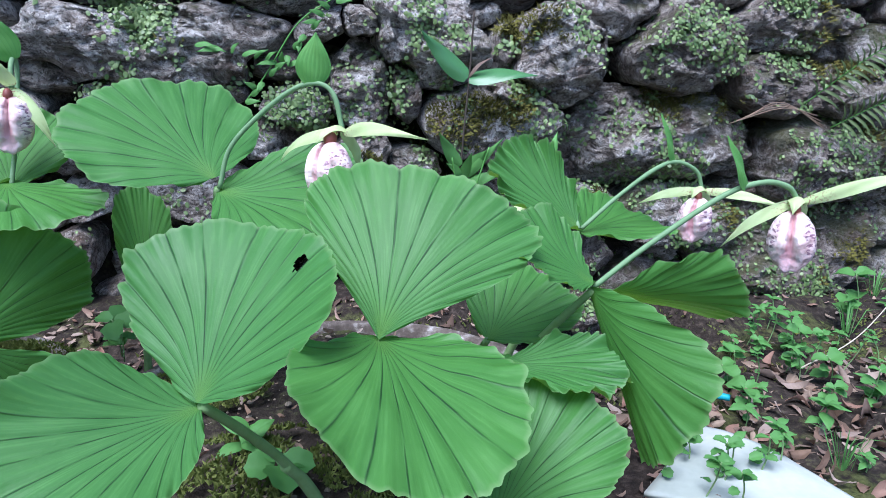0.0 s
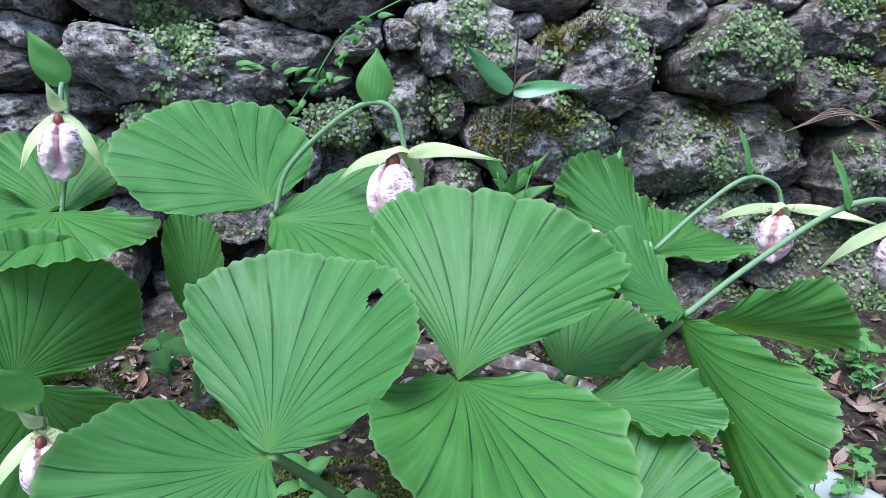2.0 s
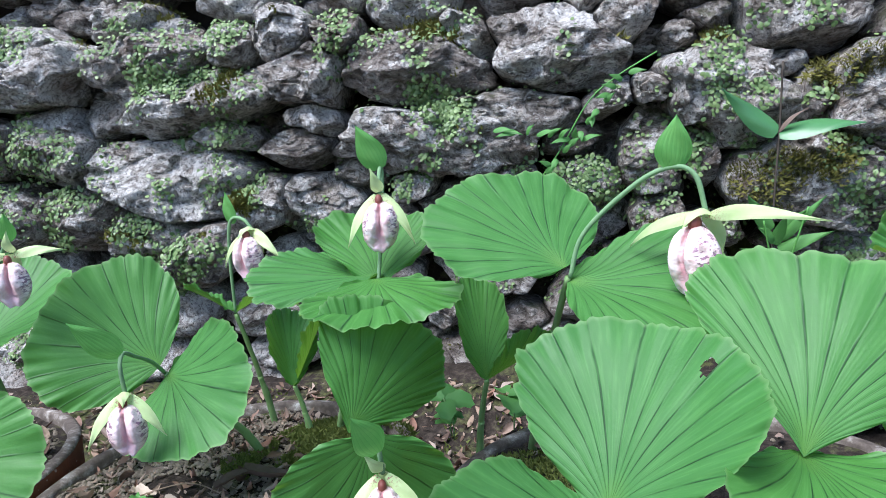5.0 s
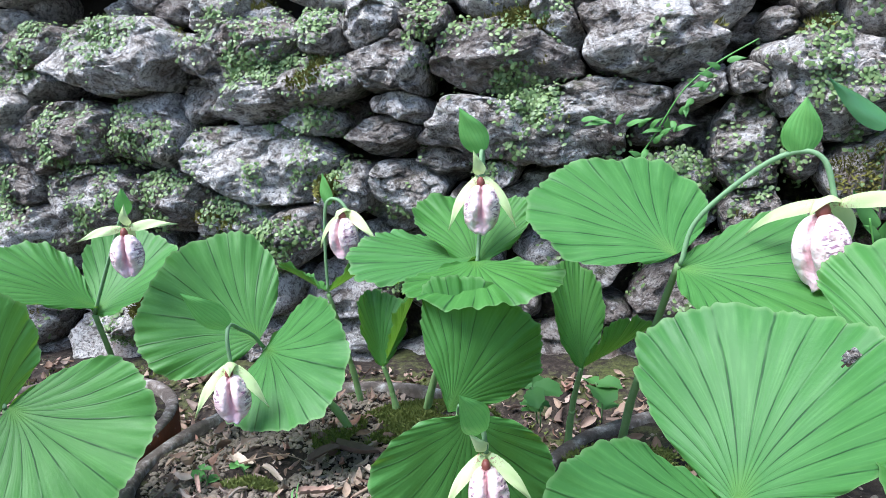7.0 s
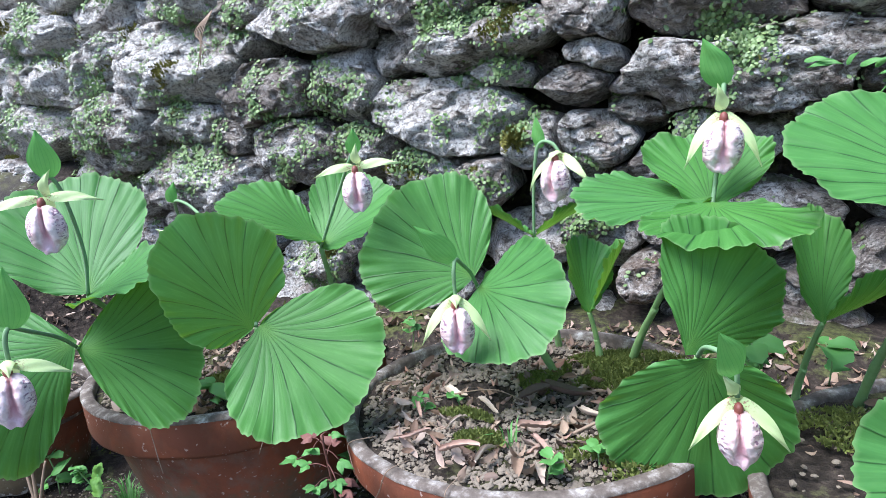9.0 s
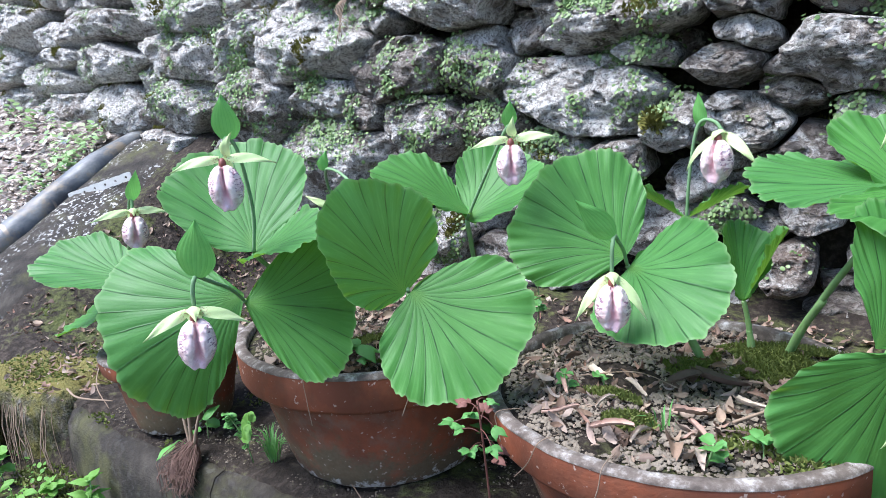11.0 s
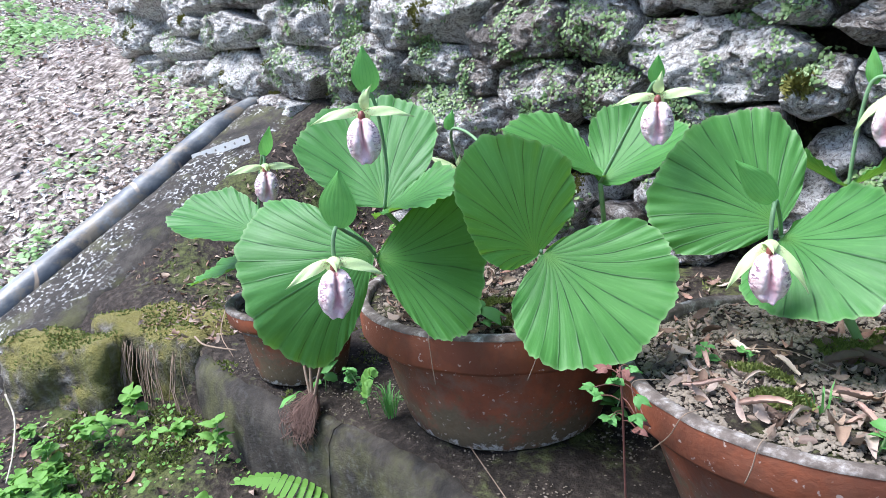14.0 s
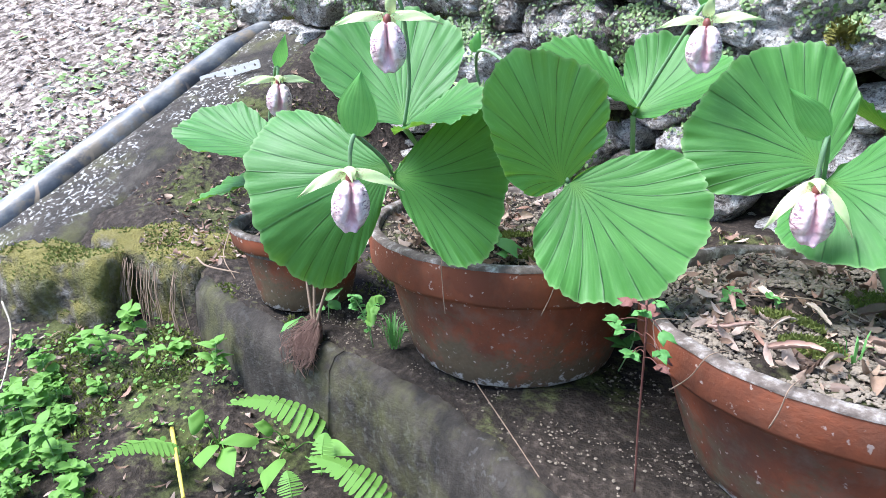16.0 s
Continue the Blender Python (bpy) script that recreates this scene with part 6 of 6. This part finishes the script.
PINK_DRY = plain_material("pinkish_dry_leaf", (0.27, 0.16, 0.115), (0.5, 0.35, 0.27), 70, 0.7, 0.5, 0.002)
TAN_DRY = plain_material("tan_dry_leaf", (0.3, 0.23, 0.16), (0.6, 0.5, 0.4), 60, 0.7, 0.5, 0.002)
DARK_DRY = plain_material("brown_dry_leaf", (0.06, 0.04, 0.03), (0.17, 0.11, 0.08), 60, 0.8, 0.5, 0.002)
for i, (x, y, heading, length, width, roll, tone) in enumerate((
        (-0.6, 0.681, -30, 0.045, 0.012, 0.7, TAN_DRY), (-0.598, 0.561, 20, 0.042, 0.008, 2.6, PINK_DRY), (-0.534, 0.548, 8, 0.05, 0.01, 2.0, PINK_DRY),
        (-0.501, 0.545, 75, 0.035, 0.008, 2.4, TAN_DRY), (-0.544, 0.65, -15, 0.03, 0.008, 1.2, TAN_DRY), (-0.474, 0.622, 50, 0.042, 0.013, 1.4, PINK_DRY),
        (-0.465, 0.72, -10, 0.07, 0.022, 1.3, DARK_DRY), (-0.42, 0.668, -35, 0.05, 0.012, 1.2, TAN_DRY), (-0.5, 0.7, 40, 0.04, 0.014, 1.5, DARK_DRY),
        (-0.56, 0.6, 60, 0.03, 0.006, 2.2, TAN_DRY), (-0.62, 0.62, -60, 0.028, 0.007, 2.0, PINK_DRY), (-0.45, 0.58, -20, 0.032, 0.008, 1.8, PINK_DRY))):
    curled_leaf((x, y, 0.193), heading, length, width, roll, 60 + i, tone)


def moss_patch(x, y, z, radius, count, seed):
    """A cushion of moss tufts in a pot."""
    rnd = random.Random(seed)
    batch = Batch()
    for _ in range(count):
        a, r = rnd.uniform(0, 6.28), radius * math.sqrt(rnd.random())
        b = Vector((x + r * math.cos(a), y + 0.7 * r * math.sin(a), z + 0.006 * (1 - (r / radius) ** 2)))
        if noise.noise(b * 22) < -0.25:
            continue
        for _ in range(2):
            d = Vector((rnd.uniform(-1, 1), rnd.uniform(-1, 1), rnd.uniform(0.3, 1.4))).normalized()
            s = d.orthogonal() * 0.0016
            batch.add([b - s, b + s, b + d * rnd.uniform(0.004, 0.009)], [(0, 1, 2)])
    batch.done("moss_patch", "yellow-green moss cushion on potting soil", "moss", small_moss)


small_moss = small_leaf_material("moss_tuft", (0.06, 0.085, 0.014), (0.17, 0.2, 0.042), 0.8, 0.2)
moss_patch(-0.4, 0.82, 0.182, 0.1, 3600, 1)
moss_patch(-0.34, 0.74, 0.182, 0.06, 1400, 11)
moss_patch(-0.5, 0.76, 0.18, 0.05, 500, 2)
moss_patch(-0.9, 0.62, 0.193, 0.07, 1200, 3)
moss_patch(-0.05, 0.58, 0.168, 0.1, 1800, 4)
moss_patch(-0.14, 0.75, 0.168, 0.08, 1200, 5)
moss_patch(0.1, 0.5, 0.168, 0.08, 900, 6)
moss_patch(-0.38, 0.6, 0.178, 0.06, 500, 8)
moss_patch(-0.57, 0.63, 0.181, 0.04, 420, 9)
moss_patch(-0.53, 0.59, 0.181, 0.03, 350, 10)

rnd = random.Random(5)
for i in range(56):
    x, y = rnd.uniform(-1.75, -1.3), rnd.uniform(-0.05, 0.2)
    sprout((x, y, floor_at(x, y) + 0.004), rnd.randint(10, 18), rnd.uniform(0.012, 0.026), seed=300 + i, height=rnd.uniform(0.02, 0.05))
for i in range(26):
    x, y = rnd.uniform(0.7, 1.35), rnd.uniform(0.7, 1.25)
    sprout((x, y, floor_at(x, y) + 0.004), rnd.randint(8, 14), rnd.uniform(0.012, 0.022), seed=360 + i, height=rnd.uniform(0.03, 0.1))


def bank_moss():
    """Moss over the heap of earth before the blocks and on their tops."""
    rnd = random.Random(61)
    batch = Batch()
    for _ in range(9000):
        x, y = rnd.uniform(-2.15, -1.3), rnd.uniform(0.0, 0.5)
        top = floor_at(x, y) + 0.004
        if noise.fractal(Vector((x, y, 4)) * 6, 1.0, 2.0, 3) < 0.02:
            continue
        b = Vector((x, y, top))
        for _ in range(2):
            d = Vector((rnd.uniform(-1, 1), rnd.uniform(-1, 1), rnd.uniform(0.3, 1.4))).normalized()
            s = d.orthogonal() * 0.002
            batch.add([b - s, b + s, b + d * rnd.uniform(0.004, 0.012)], [(0, 1, 2)])
    for ob in [o for o in bpy.data.objects if o.parent and o.parent.name.startswith("mossy_block")]:
        turn = Matrix.Rotation(ob.parent.rotation_euler.z, 3, "Z")
        base = Vector(ob.parent.location)
        for v in ob.data.vertices:
            if v.normal.z > 0.35 and noise.fractal(v.co * 9 + base, 1.0, 2.0, 3) > -0.15:
                b = base + turn @ v.co
                for _ in range(3):
                    d = Vector((rnd.uniform(-1, 1), rnd.uniform(-1, 1), rnd.uniform(0.2, 1.4))).normalized()
                    s = d.orthogonal() * 0.002
                    q = b + Vector((rnd.uniform(-1, 1), rnd.uniform(-1, 1), 0)) * 0.004
                    batch.add([q - s, q + s, q + d * rnd.uniform(0.004, 0.01)], [(0, 1, 2)])
    batch.done("bank_moss", "short yellow-green moss over the earth bank and blocks", "moss", small_moss)
    tiny = Batch()
    for _ in range(1700):
        x, y = rnd.uniform(-2.05, -1.15), rnd.uniform(0.0, 0.44)
        if noise.fractal(Vector((x, y, 11)) * 5, 1.0, 2.0, 3) < 0.04:
            continue
        at = Vector((x, y, floor_at(x, y) + rnd.uniform(0.006, 0.02)))
        tiny.add(*disc(at, Vector((rnd.uniform(-0.7, 0.7), rnd.uniform(-0.8, 0.3), 1)), 0.0015 + 0.004 * rnd.random() ** 2, rnd, 0.15, rnd.uniform(1.0, 1.5)))
    tiny.done("ground_cover", "tiny round-leaved weeds scattered over the mossy bank", "weeds", LIT_GREEN)
    hang = Batch()
    for _ in range(64):
        x = rnd.gauss(-1.84, 0.09) if rnd.random() < 0.7 else rnd.uniform(-2.05, -1.68)
        y = 0.43 + 0.25 * (x + 1.88) - 0.012
        z = rnd.uniform(-0.02, 0.0)
        drop, sway = rnd.uniform(0.05, 0.22), rnd.uniform(-0.04, 0.04)
        w = rnd.uniform(0.0006, 0.0014)
        pts = [Vector((x + sway * u * u, y - 0.012 - 0.03 * u * (1.3 - u) + rnd.uniform(-0.004, 0.004), z - drop * u)) for u in (0, 0.25, 0.5, 0.75, 1.0)]
        ring = []
        for p in pts:
            ring += [p + Vector((w, 0, 0)), p + Vector((-w * 0.5, -w, 0)), p + Vector((-w * 0.5, w, 0))]
        hang.add(ring, grid_faces(5, 3, True))
    hang.done("hanging_roots", "fine dry roots hanging down the mossy block", "roots", TWIG)
    litter = Batch()
    for _ in range(160):
        x, y = rnd.uniform(-2.0, -1.62), rnd.uniform(0.46, 0.62)
        litter.add(*dry_leaf(rnd, Vector((x, y, 0.012 + rnd.uniform(0, 0.006))), rnd.uniform(0.008, 0.026), 0.8))
    litter.done("block_litter", "crumbled dead leaves on the mossy block", "leaf litter", LITTER)


bank_moss()


# ---- greenery at the foot of the ledge ----
fern((-1.323, 0.272, -0.16), (-1.322, 0.15, -0.13), 0.036, 0.02, 1)
fern((-1.162, 0.45, -0.14), (-1.282, 0.345, -0.1), 0.045, 0.03, 2)
fern((-0.956, 0.408, -0.14), (-1.075, 0.355, -0.1), 0.036, 0.02, 3)
fern((-1.073, 0.377, -0.140), (-1.103, 0.409, -0.100), 0.022, 0.02, 4)
fern((-1.705, 0.339, -0.120), (-1.689, 0.266, -0.100), 0.022, 0.01, 5)
fern((-1.039, 0.307, -0.120), (-1.069, 0.319, -0.100), 0.02, 0.01, 6)


def broad_weed(label, material, base, leaves):
    root = thing("weed", label, "weed", base, group="weeds")
    b = Vector(base)
    for tip, width in leaves:
        q = Vector(tip) - b
        mid = q * 0.45 + Vector((0, 0, 0.012))
        tube("stalk", [(0, 0, -0.01), mid * 0.6 + Vector((0, 0, 0.006)), mid], 0.001, material, root, sides=5, steps=4)
        blade("leaf", mid, q, width, (0.1, -0.5, 1), material, root, sag=0.08, curl=0.2, point=0.85)


broad_weed("low weed with rounded pale green leaves", LIT_GREEN, (-1.319, 0.338, -0.180), (((-1.342, 0.302, -0.130), 0.05), ((-1.212, 0.260, -0.140), 0.042), ((-1.160, 0.285, -0.140), 0.036), ((-1.286, 0.344, -0.130), 0.03)))
broad_weed("low weed with long pointed green leaves", LIT_GREEN, (-1.201, 0.404, -0.170), (((-1.224, 0.296, -0.120), 0.034), ((-1.075, 0.287, -0.120), 0.036), ((-1.218, 0.353, -0.110), 0.03), ((-1.053, 0.423, -0.120), 0.03)))
broad_weed("small round-leaved weed on the mossy bank", LIT_GREEN, (-1.596, 0.338, -0.120), (((-1.549, 0.298, -0.100), 0.03), ((-1.628, 0.340, -0.090), 0.026), ((-1.545, 0.361, -0.100), 0.016), ((-1.534, 0.334, -0.100), 0.016)))
broad_weed("yellow-green shoots beside the dry root clump", BRACT, (-1.270, 0.507, -0.000), (((-1.269, 0.443, 0.000), 0.018), ((-1.218, 0.500, 0.040), 0.016), ((-1.253, 0.563, 0.050), 0.02)))


def ramp_litter():
    """Crumbled leaves and moss on the slope between the pipe and the small pot."""
    rnd = random.Random(88)
    leaves, moss = Batch(), Batch()
    for _ in range(900):
        x, y = rnd.uniform(-2.3, -1.5), rnd.uniform(0.6, 1.36)
        leaves.add(*dry_leaf(rnd, Vector((x, y, floor_at(x, y) + 0.006)), rnd.uniform(0.008, 0.03), 0.9))
    for _ in range(5000):
        x, y = rnd.uniform(-2.25, -1.2), rnd.uniform(0.66, 1.34)
        if noise.fractal(Vector((x, y, 8)) * 7, 1.0, 2.0, 3) < 0.12:
            continue
        b = Vector((x, y, floor_at(x, y)))
        d = Vector((rnd.uniform(-1, 1), rnd.uniform(-1, 1), rnd.uniform(0.3, 1.4))).normalized()
        s = d.orthogonal() * 0.0022
        moss.add([b - s, b + s, b + d * rnd.uniform(0.006, 0.014)], [(0, 1, 2)])
    for _ in range(9000):
        x, y = rnd.uniform(-0.9, 1.5), rnd.uniform(0.9, 1.32)
        if noise.fractal(Vector((x, y, 2)) * 6, 1.0, 2.0, 3) < (0.0 if x > 0.6 else 0.1):
            continue
        b = Vector((x, y, floor_at(x, y)))
        d = Vector((rnd.uniform(-1, 1), rnd.uniform(-1, 1), rnd.uniform(0.3, 1.4))).normalized()
        s = d.orthogonal() * 0.002
        moss.add([b - s, b + s, b + d * rnd.uniform(0.006, 0.014)], [(0, 1, 2)])
    leaves.done("slope_litter", "crumbled brown leaves on the slope below the wall", "leaf litter", LITTER)
    moss.done("slope_moss", "thin moss on the soil at the foot of the wall", "moss", small_moss)


ramp_litter()
rnd = random.Random(15)
for i in range(9):
    x, y = rnd.uniform(-2.2, -1.6), rnd.uniform(0.75, 1.3)
    sprout((x, y, floor_at(x, y) + 0.003), rnd.randint(7, 12), rnd.uniform(0.014, 0.024), seed=400 + i, height=rnd.uniform(0.02, 0.06))


# ---- plants of the wall and hillside ----
shoot = thing("shrub_shoot", "dark thin shrub shoot with a few glossy leaves before the wall", "shrub", (0, 0, 0))
tube("stem", [(0.286, 1.28, 0.27), (0.292, 1.28, 0.4), (0.3, 1.275, 0.52), (0.305, 1.27, 0.64)], 0.002, plain_material("shoot_stem", (0.03, 0.024, 0.018), (0.09, 0.07, 0.05), 60, 0.8), shoot, sides=7, end=0.0018)
blade("leaf", (0.298, 1.276, 0.52), (0.2, 1.25, 0.605), 0.042, (-0.3, -0.8, 0.6), GLOSSY, shoot, sag=-0.06, curl=0.3)
blade("leaf", (0.3, 1.276, 0.52), (0.425, 1.24, 0.525), 0.05, (0.1, -0.6, 0.8), GLOSSY, shoot, sag=0.06, curl=0.25)
blade("leaf", (0.299, 1.276, 0.522), (0.34, 1.25, 0.558), 0.012, (0.1, -0.6, 0.8), LITTER, shoot, sag=0.1)
low = thing("low_shrub", "low shrub with slender green leaves at the wall foot", "shrub", (0, 0, 0))
for i, (x0, z0, x1, z1, w) in enumerate(((0.286, 0.35, 0.235, 0.42, 0.03), (0.29, 0.33, 0.25, 0.36, 0.026), (0.3, 0.34, 0.33, 0.385, 0.03), (0.3, 0.33, 0.365, 0.41, 0.02), (0.29, 0.32, 0.3, 0.38, 0.022), (0.295, 0.31, 0.375, 0.345, 0.026), (0.285, 0.3, 0.22, 0.325, 0.024))):
    blade("leaf", (x0, 1.27, z0), (x1, 1.235, z1), w, (0.1 * (i % 3) - 0.1, -0.8, 0.5), WEED, low, sag=0.06 * (1 if i % 2 else -1), curl=0.25)
tube("stem", [(0.285, 1.27, 0.22), (0.275, 1.25, 0.3), (0.262, 1.24, 0.37)], 0.0016, BRACT, low, sides=6)
tube("stem", [(0.29, 1.27, 0.2), (0.31, 1.25, 0.3), (0.335, 1.24, 0.39)], 0.0016, BRACT, low, sides=6)

vine = thing("wall_vine", "thin green vine creeping over the wall stones", "vine", (0, 0, 0))
tube("stem", [(-0.12, 1.3, 0.47), (-0.08, 1.29, 0.52), (-0.023, 1.28, 0.605), (0.03, 1.28, 0.645), (0.1, 1.28, 0.68)], 0.0014, BRACT, vine, sides=6)
rnd = random.Random(31)
for u in range(16):
    k = u / 15
    b = Vector((-0.12, 1.29, 0.47)).lerp(Vector((0.05, 1.28, 0.65)), k)
    a = rnd.uniform(0, 6.28)
    blade("leaf", b, b + Vector((math.cos(a) * 0.03, -0.012, math.sin(a) * 0.02)), 0.012, (0, -1, 0.3), WEED, vine, cols=5, rows=6, sag=0.1)
sprig = thing("wall_sprig", "leafy green sprig growing between two stones", "vine", (0, 0, 0))
for i in range(9):
    b = Vector((-0.2 + 0.02 * i, 1.29, 0.57 - 0.004 * i))
    a = rnd.uniform(-0.6, 3.7)
    blade("leaf", b, b + Vector((math.cos(a) * 0.04, -0.015, math.sin(a) * 0.018)), 0.013, (0, -0.8, 0.6), WEED, sprig, cols=5, rows=6, sag=0.1)
twig_on_wall = thing("dry_sprig", "reddish dry fern frond hanging on the wall", "dead frond", (0, 0, 0))
for i in range(4):
    tube("stalk", [(0.88 + 0.015 * i, 1.29, 0.43 + 0.006 * i), (0.98, 1.26, 0.465 + 0.004 * i), (1.06 + 0.012 * i, 1.25, 0.45 - 0.012 * i)], 0.0011, TWIG, twig_on_wall, sides=5, steps=4, end=0.001)
hanging = thing("dry_sprig", "brown dead fern frond hanging from a joint", "dead frond", (0, 0, 0))
for i in range(6):
    tube("stalk", [(-1.52, 1.3, 0.84), (-1.53 - 0.006 * i, 1.27, 0.79), (-1.56 + 0.012 * i, 1.26, 0.7 + 0.01 * i)], 0.002, TWIG, hanging, sides=5, steps=4, end=0.001)


def wall_fern(base, tip, size, seed):
    rnd = random.Random(seed)
    root = thing("wall_fern", "narrow green fern frond growing from the wall", "fern", (0, 0, 0), group="ferns")
    b, t = Vector(base), Vector(tip)
    pts = [b, b.lerp(t, 0.5) + Vector((0, -0.02, 0.02)), t]
    tube("midrib", pts, 0.0014, BRACT, root, sides=5, steps=6)
    line = curve_points(pts, 9)
    d = (t - b).normalized()
    s = d.cross(Vector((0, -1, 0.2))).normalized()
    for i, c in enumerate(line[2:]):
        k = size * (1 - 0.5 * i / len(line))
        for side in (-1, 1):
            blade("leaflet", c, c + s * (side * k) + d * (0.3 * k) + Vector((0, -0.01, -0.2 * k)), 0.009, (0, -1, 0.4), DULL_FERN, root, cols=3, rows=6, sag=0.12)


wall_fern((1.08, 1.32, 0.47), (1.2, 1.2, 0.62), 0.05, 1)
wall_fern((1.14, 1.3, 0.42), (1.26, 1.2, 0.5), 0.045, 2)

DARK_ROOT = plain_material("dark_root", (0.09, 0.05, 0.04), (0.24, 0.145, 0.11), 80, 0.85)
roots = thing("root_clump", "dry brown root clump hanging over the ledge", "roots", (0, 0, 0))
rnd = random.Random(77)
for i in range(230):
    a = rnd.uniform(-0.03, 0.03)
    top = Vector((-1.230 + 0.3 * a, 0.495, 0.012 + rnd.uniform(-0.03, 0.02)))
    end = Vector((-1.230 + a * 1.2, 0.455 + rnd.uniform(-0.02, 0.02), -0.035 + rnd.uniform(-0.025, 0.03)))
    tube("root", [top, top.lerp(end, 0.5) + Vector((rnd.uniform(-0.022, 0.022), -0.02, rnd.uniform(-0.012, 0.012))), end], 0.0006, DARK_ROOT, roots, sides=4, steps=3, end=0.0005)
for i, (dx, dz) in enumerate(((-0.03, 0.1), (0.0, 0.13), (0.03, 0.09))):
    tube("stalk", [(-1.230, 0.485, 0.0), (-1.230 + dx * 0.6, 0.490, dz * 0.6), (-1.230 + dx, 0.495, dz)], 0.003, TWIG, roots, sides=6, steps=4, end=0.002)


def loose_twig(points, radius, material, label):
    root = thing("twig", label, "twig", (0, 0, 0), group="loose twigs")
    tube("stick", points, radius, material, root, sides=6, end=radius * 0.6, rough=0.3)


pale_stalk = plain_material("pale_stalk", (0.42, 0.36, 0.27), (0.62, 0.56, 0.44), 60, 0.8)
loose_twig([(-1.409, 0.298, -0.180), (-1.264, 0.247, -0.150), (-1.156, 0.209, -0.130)], 0.004, plain_material("yellow_stalk", (0.5, 0.4, 0.06), (0.66, 0.55, 0.12), 50, 0.7), "yellow dead stalk on the low ground")
loose_twig([(-1.810, 0.163, -0.020), (-1.770, 0.161, -0.060), (-1.705, 0.134, -0.100), (-1.666, 0.108, -0.130)], 0.0022, pale_stalk, "pale bent twig against the mossy block")
loose_twig([(-1.75, 0.62, 0.05), (-1.62, 0.53, 0.03), (-1.5, 0.49, 0.02)], 0.0014, TWIG, "thin pale twig lying by the small pot")
loose_twig([(-1.66, 0.49, 0.025), (-1.58, 0.475, 0.03), (-1.5, 0.5, 0.03)], 0.0025, TWIG, "short brown twig by the small pot")
loose_twig([(-0.927, 0.545, 0.006), (-0.814, 0.483, 0.006), (-0.735, 0.44, 0.004)], 0.0008, TWIG, "thin straw lying on the ledge soil")
loose_twig([(0.86, 0.95, 0.02), (1.02, 1.0, 0.05), (1.2, 1.08, 0.13)], 0.0014, pale_stalk, "pale dry twig on the soil bank")
loose_twig([(-0.62, 0.66, 0.19), (-0.56, 0.7, 0.19), (-0.5, 0.68, 0.188)], 0.001, TWIG, "dry stalk on the potting soil")
loose_twig([(-0.43, 0.62, 0.19), (-0.38, 0.68, 0.2), (-0.35, 0.76, 0.195)], 0.002, TWIG, "brown twig on the potting soil")
stick = thing("blue_stick", "short turquoise plastic stick on the ground", "stick", (0, 0, 0))
tube("rod", [(0.615, 0.9, 0.016), (0.64, 0.89, 0.018), (0.668, 0.878, 0.016)], 0.006, plain_material("turquoise_plastic", (0.02, 0.3, 0.36), (0.03, 0.38, 0.44), 20, 0.4), stick)


def rim_root(points):
    root = thing("dry_root", "pale dry root hanging over the pot rim", "root", (0, 0, 0), group="roots on the rims")
    tube("fibre", points, 0.0005, TWIG, root, sides=5, steps=5, end=0.0007)


def over_rim(cx, cy, radius, height, angle, drop, swing):
    a = radians(angle)
    r = Vector((math.cos(a), math.sin(a), 0))
    t = Vector((-r.y, r.x, 0))
    c = Vector((cx, cy, 0))
    rim_root([c + r * (radius - 0.03) + Vector((0, 0, height)), c + r * (radius + 0.002) + Vector((0, 0, height + 0.002)), c + r * (radius + 0.004) + t * swing * 0.4 + Vector((0, 0, height - drop * 0.5)), c + r * (radius + 0.003) + t * swing + Vector((0, 0, height - drop))])


over_rim(-0.515, 0.718, 0.237, 0.187, -108, 0.055, -0.04)
over_rim(-0.515, 0.718, 0.237, 0.187, -90, 0.04, -0.01)
over_rim(-0.515, 0.718, 0.237, 0.187, -128, 0.03, 0.01)
over_rim(-0.985, 0.7, 0.226, 0.201, -75, 0.07, 0.005)
over_rim(-0.985, 0.7, 0.226, 0.201, -38, 0.06, -0.02)


# ---- green patches on the hillside ----
def hillside_weeds():
    rnd = random.Random(51)
    batch = Batch()
    spots = [(0.12 + 8 * rnd.random() ** 1.8, rnd.uniform(-0.8, 3.0)) for _ in range(90)]
    for d, s in spots:
        for _ in range(110):
            dd, ss = d + rnd.gauss(0, 0.1) * (1 + 0.3 * d), s + rnd.gauss(0, 0.1) * (1 + 0.3 * d)
            if dd < 0.1:
                continue
            x, y = -2.59 - 0.99 * dd - 0.132 * ss, 0.3 - 0.132 * dd + 0.99 * ss
            if y > 1.3 and x > -4.3:
                continue
            k = rnd.uniform(0.004, 0.011) * (1 + 0.28 * d)
            at = Vector((x, y, floor_at(x, y) + rnd.uniform(0.01, 0.06)))
            n = Vector((rnd.uniform(-0.7, 0.7), rnd.uniform(-0.7, 0.7), 1))
            batch.add(*disc(at, n, k, rnd, 0.2, 1.5))
    for _ in range(2600):
        dd, ss = rnd.uniform(5, 22), rnd.uniform(-6, 10)
        x, y = -2.59 - 0.99 * dd - 0.132 * ss, 0.3 - 0.132 * dd + 0.99 * ss
        at = Vector((x, y, floor_at(x, y) + rnd.uniform(0.02, 0.6)))
        batch.add(*disc(at, Vector((rnd.uniform(-1, 1), rnd.uniform(-1, 1), 1)), rnd.uniform(0.06, 0.16), rnd, 0.2, 1.5))
    batch.done("hillside_weeds", "patches of green weeds on the hillside, lightened as if sunlit", "weeds", SUNLIT_WEED)


hillside_weeds()
